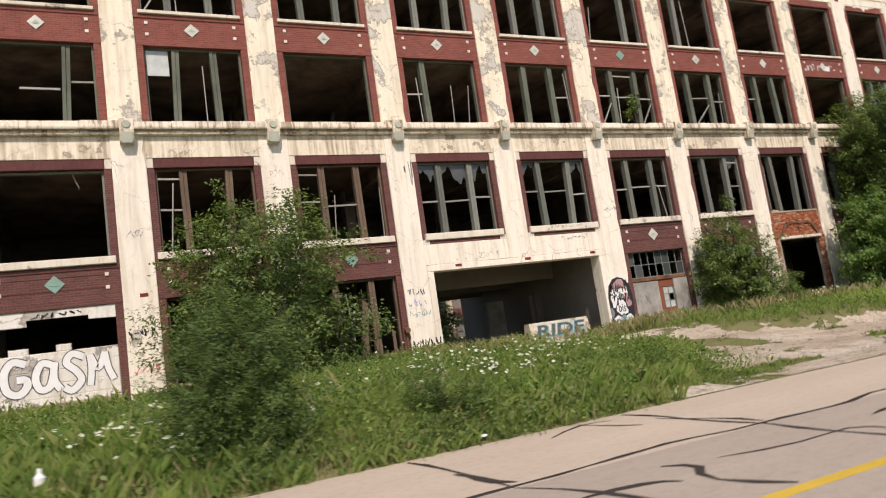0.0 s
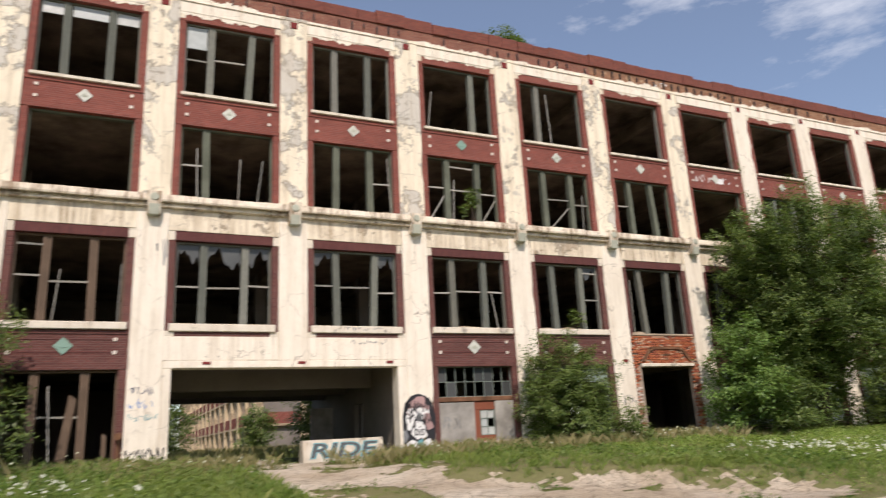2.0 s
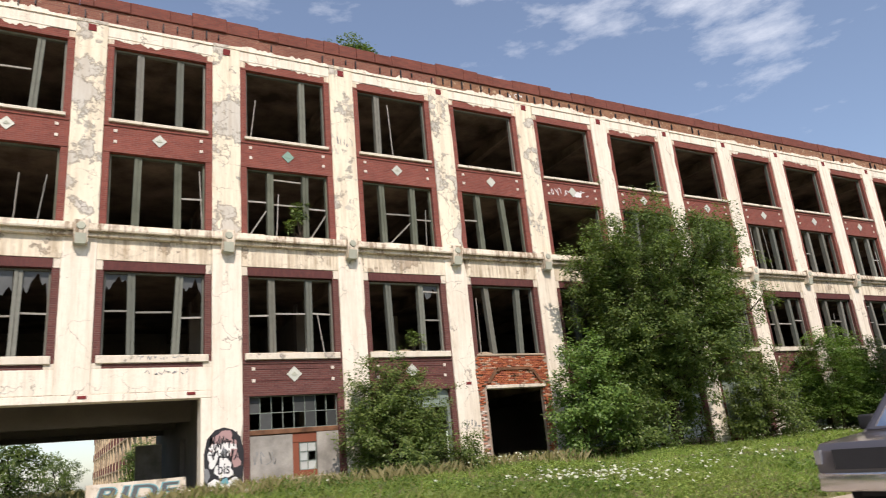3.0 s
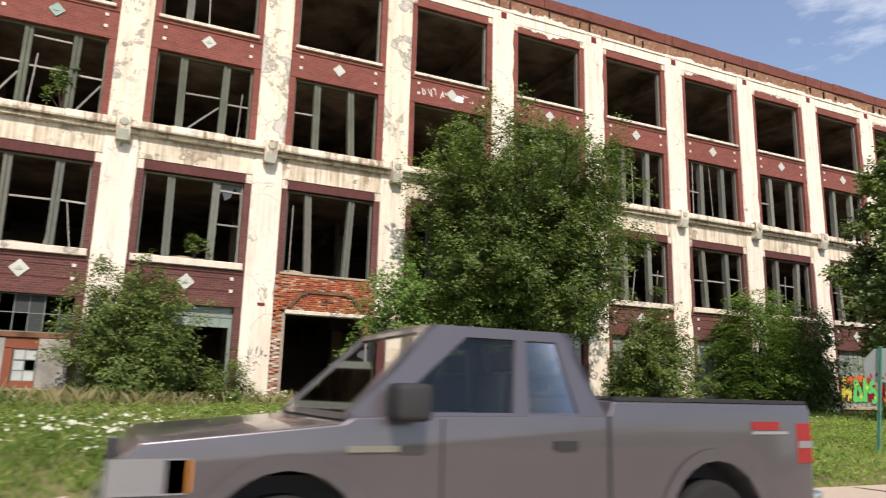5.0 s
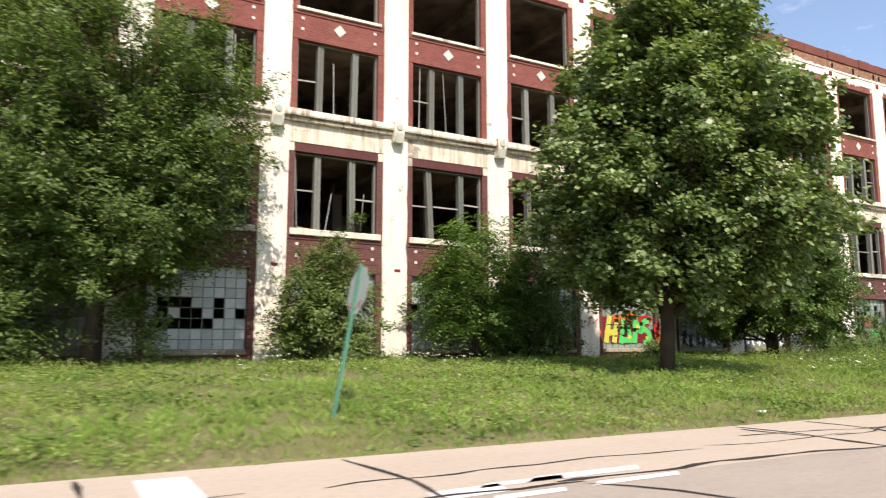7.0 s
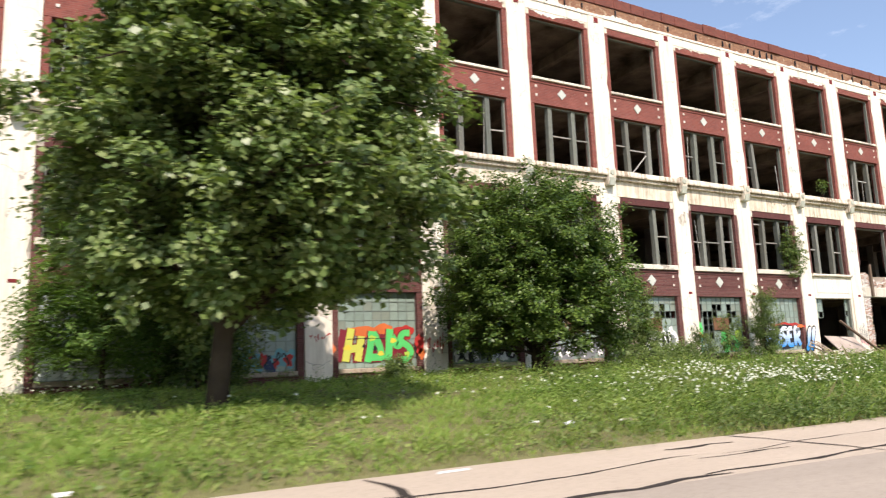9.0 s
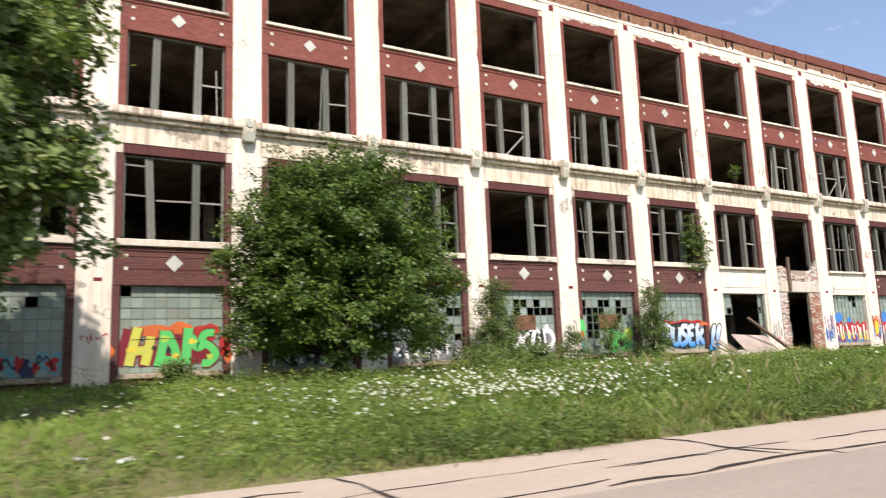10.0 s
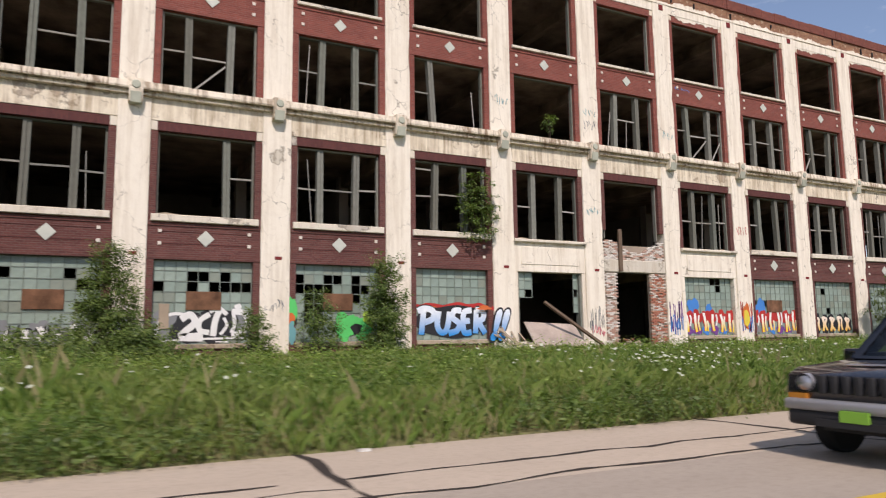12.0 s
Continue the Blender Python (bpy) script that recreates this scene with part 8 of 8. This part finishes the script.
def cabin(parent, base, top, zb, zt, wb, wt, paint_, lights, front=(0.07, 0.93), rear=(0.1, 0.9), names=()):
    """A glasshouse that narrows towards the roof, built of posts, rails and roof with panes between.
    base, top: (nose, tail) along x; lights: the side windows as (u0, u1, slant of the leading edge)."""
    (b0, b1), (t0, t1) = base, top
    lo_, hi_ = 0.08, 0.88

    def side(u, v, s, d=0.0):
        x = (b0 + (b1 - b0) * u) * (1 - v) + (t0 + (t1 - t0) * u) * v
        return (x, s * (wb * (1 - v) + wt * v - d), zb + (zt - zb) * v)

    def end(u, v, nose, d=0.0):
        x = (b0 * (1 - v) + t0 * v + d) if nose else (b1 * (1 - v) + t1 * v - d)
        w = wb * (1 - v) + wt * v
        return (x, -w + 2 * w * u, zb + (zt - zb) * v)

    g = Geo()

    def bar(f, k, q):
        i = len(g.v)
        g.v += [f(u, v, k) for u, v in q] + [f(u, v, k, 0.055) for u, v in q]
        g.f += [(i, i + 1, i + 2, i + 3), (i + 7, i + 6, i + 5, i + 4)] + [(i + a, i + (a + 1) % 4, i + 4 + (a + 1) % 4, i + 4 + a) for a in range(4)]

    for s in (-1, 1):
        bar(side, s, ((0, 0), (1, 0), (1, lo_), (0, lo_)))
        bar(side, s, ((0, hi_), (1, hi_), (1, 1), (0, 1)))
        edge0, slant0 = 0.0, 0.0
        for u0, u1, sl in lights:
            bar(side, s, ((edge0, lo_), (u0, lo_), (u0 + sl, hi_), (edge0 + slant0, hi_)))
            edge0, slant0 = u1, 0.0
        bar(side, s, ((edge0, lo_), (1, lo_), (1, hi_), (edge0, hi_)))
    for nose, (u0, u1) in ((True, front), (False, rear)):
        for q in (((0, 0), (1, 0), (1, 0.06), (0, 0.06)), ((0, 0.92), (1, 0.92), (1, 1), (0, 1)), ((0, 0.06), (u0, 0.06), (u0, 0.92), (0, 0.92)), ((u1, 0.06), (1, 0.06), (1, 0.92), (u1, 0.92))):
            bar(end, nose, q)
    c = g.part("cab", paint_, parent)
    n = 7
    roof = Geo()
    for j in range(n + 1):
        w = -1 + 2 * j / n
        for x in (t0 - 0.01, t0 + 0.10, t1 - 0.10, t1 + 0.01):
            roof.v.append((x, w * (wt + 0.004), zt - 0.02 + 0.06 * (1 - w * w) * (0.5 if x in (t0 - 0.01, t1 + 0.01) else 1.0)))
    for j in range(n):
        for q in range(3):
            roof.f.append((4 * j + q, 4 * j + q + 1, 4 * j + q + 5, 4 * j + q + 4))
    r_ = roof.part("roof", paint_, parent, "", True)
    r_.modifiers.new("thick", "SOLIDIFY").thickness = 0.03
    for s in (-1, 1):
        for (u0, u1, sl), nm in zip(lights, names):
            Geo().face(side(u0, lo_, s, 0.02), side(u1, lo_, s, 0.02), side(u1, hi_, s, 0.02), side(u0 + sl, hi_, s, 0.02)).part(nm, C_CLEAR, c)
    for nose, (u0, u1), nm in ((True, front, "windscreen"), (False, rear, "rear_window")):
        Geo().face(end(u0, 0.06, nose, 0.02), end(u1, 0.06, nose, 0.02), end(u1, 0.92, nose, 0.02), end(u0, 0.92, nose, 0.02)).part(nm, C_CLEAR, c)
    return c


def car_seat(parent, x, y, z):
    st = softened(Geo().box(x - 0.25, x + 0.22, y - 0.24, y + 0.24, z - 0.1, z + 0.06).box(x + 0.18, x + 0.32, y - 0.22, y + 0.22, z, z + 0.58), "seat", C_CLOTH, parent, 0.04)
    softened(Geo().box(x + 0.24, x + 0.34, y - 0.12, y + 0.12, z + 0.6, z + 0.76), "headrest", C_CLOTH, st, 0.03)


C_CLOTH = plain("grey_seat_cloth", (0.09, 0.088, 0.085), 0.95, 0.1)


# grey pickup; its nose points to -x
truck = holder("pickup_truck", "dark grey extended-cab pickup truck in the near lane", "pickup truck", at=(14.2, -17.9, 0.0))
prof = [(0.02, 0.48), (0.0, 0.80), (0.04, 1.02), (0.16, 1.13), (1.32, 1.235), (1.40, 1.28), (3.42, 1.30), (3.46, 1.415), (5.58, 1.425), (5.62, 1.36), (5.60, 0.62), (5.50, 0.50)]
prof += [(4.98, 0.46)] + arch(4.48, 0.50, 0.46) + [(3.98, 0.40), (1.50, 0.40)] + arch(1.0, 0.50, 0.46) + [(0.50, 0.44)]
softened(Geo().prism(prof, 1, -0.99, 0.99), "body", C_GREY, truck, 0.035)
cab = cabin(truck, (1.34, 3.44), (2.02, 3.20), 1.26, 1.93, 0.95, 0.76, C_GREY, ((0.12, 0.60, 0.16), (0.67, 0.88, 0.0)), (0.07, 0.93), (0.12, 0.88), ("door_window", "rear_side_window"))
for sy in (-0.42, 0.42):
    car_seat(truck, 2.5, sy, 1.02)
Geo().tube([(2.02 + 0.05 * math.cos(a), -0.42 + 0.19 * math.sin(a), 1.32 + 0.18 * math.cos(a)) for a in np.linspace(0, 2 * math.pi, 17)], [0.016] * 17, 6, False).part("steering_wheel", C_PLASTIC, truck, "", True)
softened(Geo().box(1.5, 1.92, -0.86, 0.86, 1.2, 1.36), "dashboard", C_PLASTIC, truck, 0.04)
for s in (-1, 1):
    Geo().slab(5.43, 5.61, -1.0, -0.94, 0.92, 1.26, 0.008).part("tail_lamp", C_RED, truck, "red tail lamp with a clear band") if s < 0 else Geo().box(5.43, 5.61, 0.94, 1.0, 0.92, 1.26).part("tail_lamp", C_RED, truck)
    Geo().box(5.435, 5.614, s * 0.97 - 0.035, s * 0.97 + 0.035, 1.05, 1.11).part("reversing_lens", C_LENS, truck)
    Geo().box(-0.01, 0.42, s * 0.95 - 0.05, s * 0.95 + 0.045, 0.84, 1.04).part("headlamp", C_LENS, truck)
    Geo().box(0.30, 0.44, s * 0.96 - 0.04, s * 0.96 + 0.04, 0.85, 1.03).part("side_lamp", C_AMBER, truck)
    softened(Geo().box(1.62, 1.86, s * 1.08 - 0.13, s * 1.08 + 0.13, 1.26, 1.50), "mirror", C_PLASTIC, truck, 0.04)
    Geo().box(2.92, 3.12, s * 0.998 - 0.012, s * 0.998 + 0.012, 1.06, 1.12).part("door_handle", C_PLASTIC, truck)
    Geo().box(1.36, 1.72, s * 0.995 - 0.008, s * 0.995 + 0.008, 1.06, 1.10).part("chrome_vent", C_CHROME, truck, "chrome wing vent")
    Geo().box(4.90, 5.22, s * 0.994 - 0.004, s * 0.994 + 0.004, 1.20, 1.27).part("red_decal", C_RED, truck, "red sticker bar")
    Geo().box(4.90, 5.32, s * 0.994 - 0.004, s * 0.994 + 0.004, 1.165, 1.19).part("pale_decal", C_SILVER, truck)
    Geo().box(2.02, 2.035, s * 0.99 - 0.006, s * 0.99 + 0.006, 0.5, 1.27).part("door_seam", C_PLASTIC, truck)
    Geo().box(3.40, 3.43, s * 0.99 - 0.006, s * 0.99 + 0.006, 0.5, 1.30).part("cab_gap", C_PLASTIC, truck)
    Geo().box(3.46, 5.56, s * 0.96 - 0.035, s * 0.96 + 0.035, 1.42, 1.45).part("bed_rail", C_PLASTIC, truck)
    for cx in (1.0, 4.48):
        g = Geo()
        for k in range(12):
            a0, a1 = math.pi * k / 12, math.pi * (k + 1) / 12
            r0, r1 = 0.50, 0.60
            g.face(*[(cx + r * math.cos(a), s * 1.0, 0.46 + r * math.sin(a)) for r, a in ((r0, a0), (r1, a0), (r1, a1), (r0, a1))])
            g.face(*[(cx + 0.5 * math.cos(a), yy_, 0.46 + 0.5 * math.sin(a)) for yy_, a in ((s * 1.0, a0), (s * 1.0, a1), (s * 0.93, a1), (s * 0.93, a0))])
        g.part("arch_flare", C_GREY, truck)
        wheel(truck, cx, s * 0.84, s, 0.40, 0.26)
Geo().box(3.55, 5.50, -0.85, 0.85, 1.40, 1.432).part("bed_floor", C_PLASTIC, truck, "black bed liner")
softened(Geo().box(-0.10, 0.16, -0.96, 0.96, 0.46, 0.72), "front_bumper", C_CHROME, truck, 0.04)
softened(Geo().box(5.55, 5.76, -0.96, 0.96, 0.48, 0.68), "rear_bumper", C_CHROME, truck, 0.03)
Geo().box(-0.012, 0.06, -0.70, 0.70, 0.76, 1.04).part("grille", C_PLASTIC, truck)
Geo().box(0.5, 5.2, -0.72, 0.72, 0.34, 0.9).part("underbody", C_PLASTIC, truck)

# black off-road car, nose to -x
suv = holder("suv_car", "black off-road car with grey bumper in the near lane", "car", at=(65.65, -18.98, 0.0))
suv.scale = (1, 1, 0.94)
prof = [(0.10, 0.55), (0.06, 0.80), (0.10, 1.00), (0.28, 1.08), (1.30, 1.15), (1.40, 1.18), (4.25, 1.20), (4.36, 1.10), (4.34, 0.55), (4.10, 0.48)]
prof += arch(3.55, 0.45, 0.42) + [(3.10, 0.38), (1.27, 0.38)] + arch(0.82, 0.45, 0.42) + [(0.36, 0.5)]
softened(Geo().prism(prof, 1, -0.88, 0.88), "body", C_BLACK, suv, 0.085)
cabin(suv, (1.22, 4.25), (1.90, 4.10), 1.16, 1.78, 0.84, 0.70, C_BLACK, ((0.12, 0.42, 0.16), (0.46, 0.68, 0.0), (0.73, 0.94, 0.0)), (0.07, 0.93), (0.1, 0.9), ("front_door_window", "rear_door_window", "quarter_window"))
for sy in (-0.38, 0.38):
    car_seat(suv, 2.35, sy, 0.95)
softened(Geo().box(1.4, 1.8, -0.76, 0.76, 1.1, 1.24), "dashboard", C_PLASTIC, suv, 0.04)
for s in (-1, 1):
    softened(Geo().box(1.50, 1.70, s * 1.0 - 0.12, s * 1.0 + 0.12, 1.10, 1.28), "mirror", C_BLACK, suv, 0.04)
    hl = Geo().tube([(0.12, s * 0.64, 0.90), (0.045, s * 0.64, 0.90)], [0.10, 0.085], 18).part("headlamp", C_LENS, suv, "round clear headlamp", True)
    Geo().tube([(0.13, s * 0.64, 0.90), (0.05, s * 0.64, 0.90)], [0.12, 0.11], 18, False).part("lamp_ring", C_SILVER, hl)
    Geo().box(0.02, 0.12, s * 0.72 - 0.11, s * 0.72 + 0.11, 0.72, 0.78).part("indicator", C_AMBER, suv)
    softened(Geo().box(0.45, 1.25, s * 0.90 - 0.05, s * 0.90 + 0.05, 0.80, 0.92), "wing_flare", C_SILVER, suv, 0.03)
    for cx in (0.82, 3.55):
        wheel(suv, cx, s * 0.76, s, 0.36, 0.24)
    Geo().box(2.0, 4.0, s * 0.60 - 0.02, s * 0.60 + 0.02, 1.80, 1.84).part("roof_rail", C_PLASTIC, suv)
softened(Geo().box(-0.04, 0.22, -0.87, 0.87, 0.58, 0.72), "front_bumper", C_SILVER, suv, 0.05, "grey plastic bumper")
softened(Geo().box(-0.02, 0.22, -0.84, 0.84, 0.40, 0.60), "lower_bumper", C_PLASTIC, suv, 0.06)
softened(Geo().box(4.28, 4.46, -0.86, 0.86, 0.48, 0.72), "rear_bumper", C_SILVER, suv, 0.05)
for k in range(7):
    a = -0.42 + k * 0.14
    softened(Geo().box(0.03, 0.08, a - 0.035, a + 0.035, 0.79, 1.0), "grille_slot", C_PLASTIC, suv, 0.012)
Geo().box(-0.075, -0.05, -0.16, 0.16, 0.49, 0.62).part("number_plate", C_PLATE, suv, "bright green plain plate")
Geo().box(-0.07, -0.04, -0.45, 0.45, 0.42, 0.50).part("air_dam", C_PLASTIC, suv)
Geo().box(0.3, 4.1, -0.62, 0.62, 0.32, 0.85).part("underbody", C_PLASTIC, suv)
Geo().face((0.45, -0.42, 1.113), (0.62, -0.42, 1.124), (0.60, 0.42, 1.124), (0.43, 0.42, 1.112)).part("bonnet_badge", C_SILVER, suv)
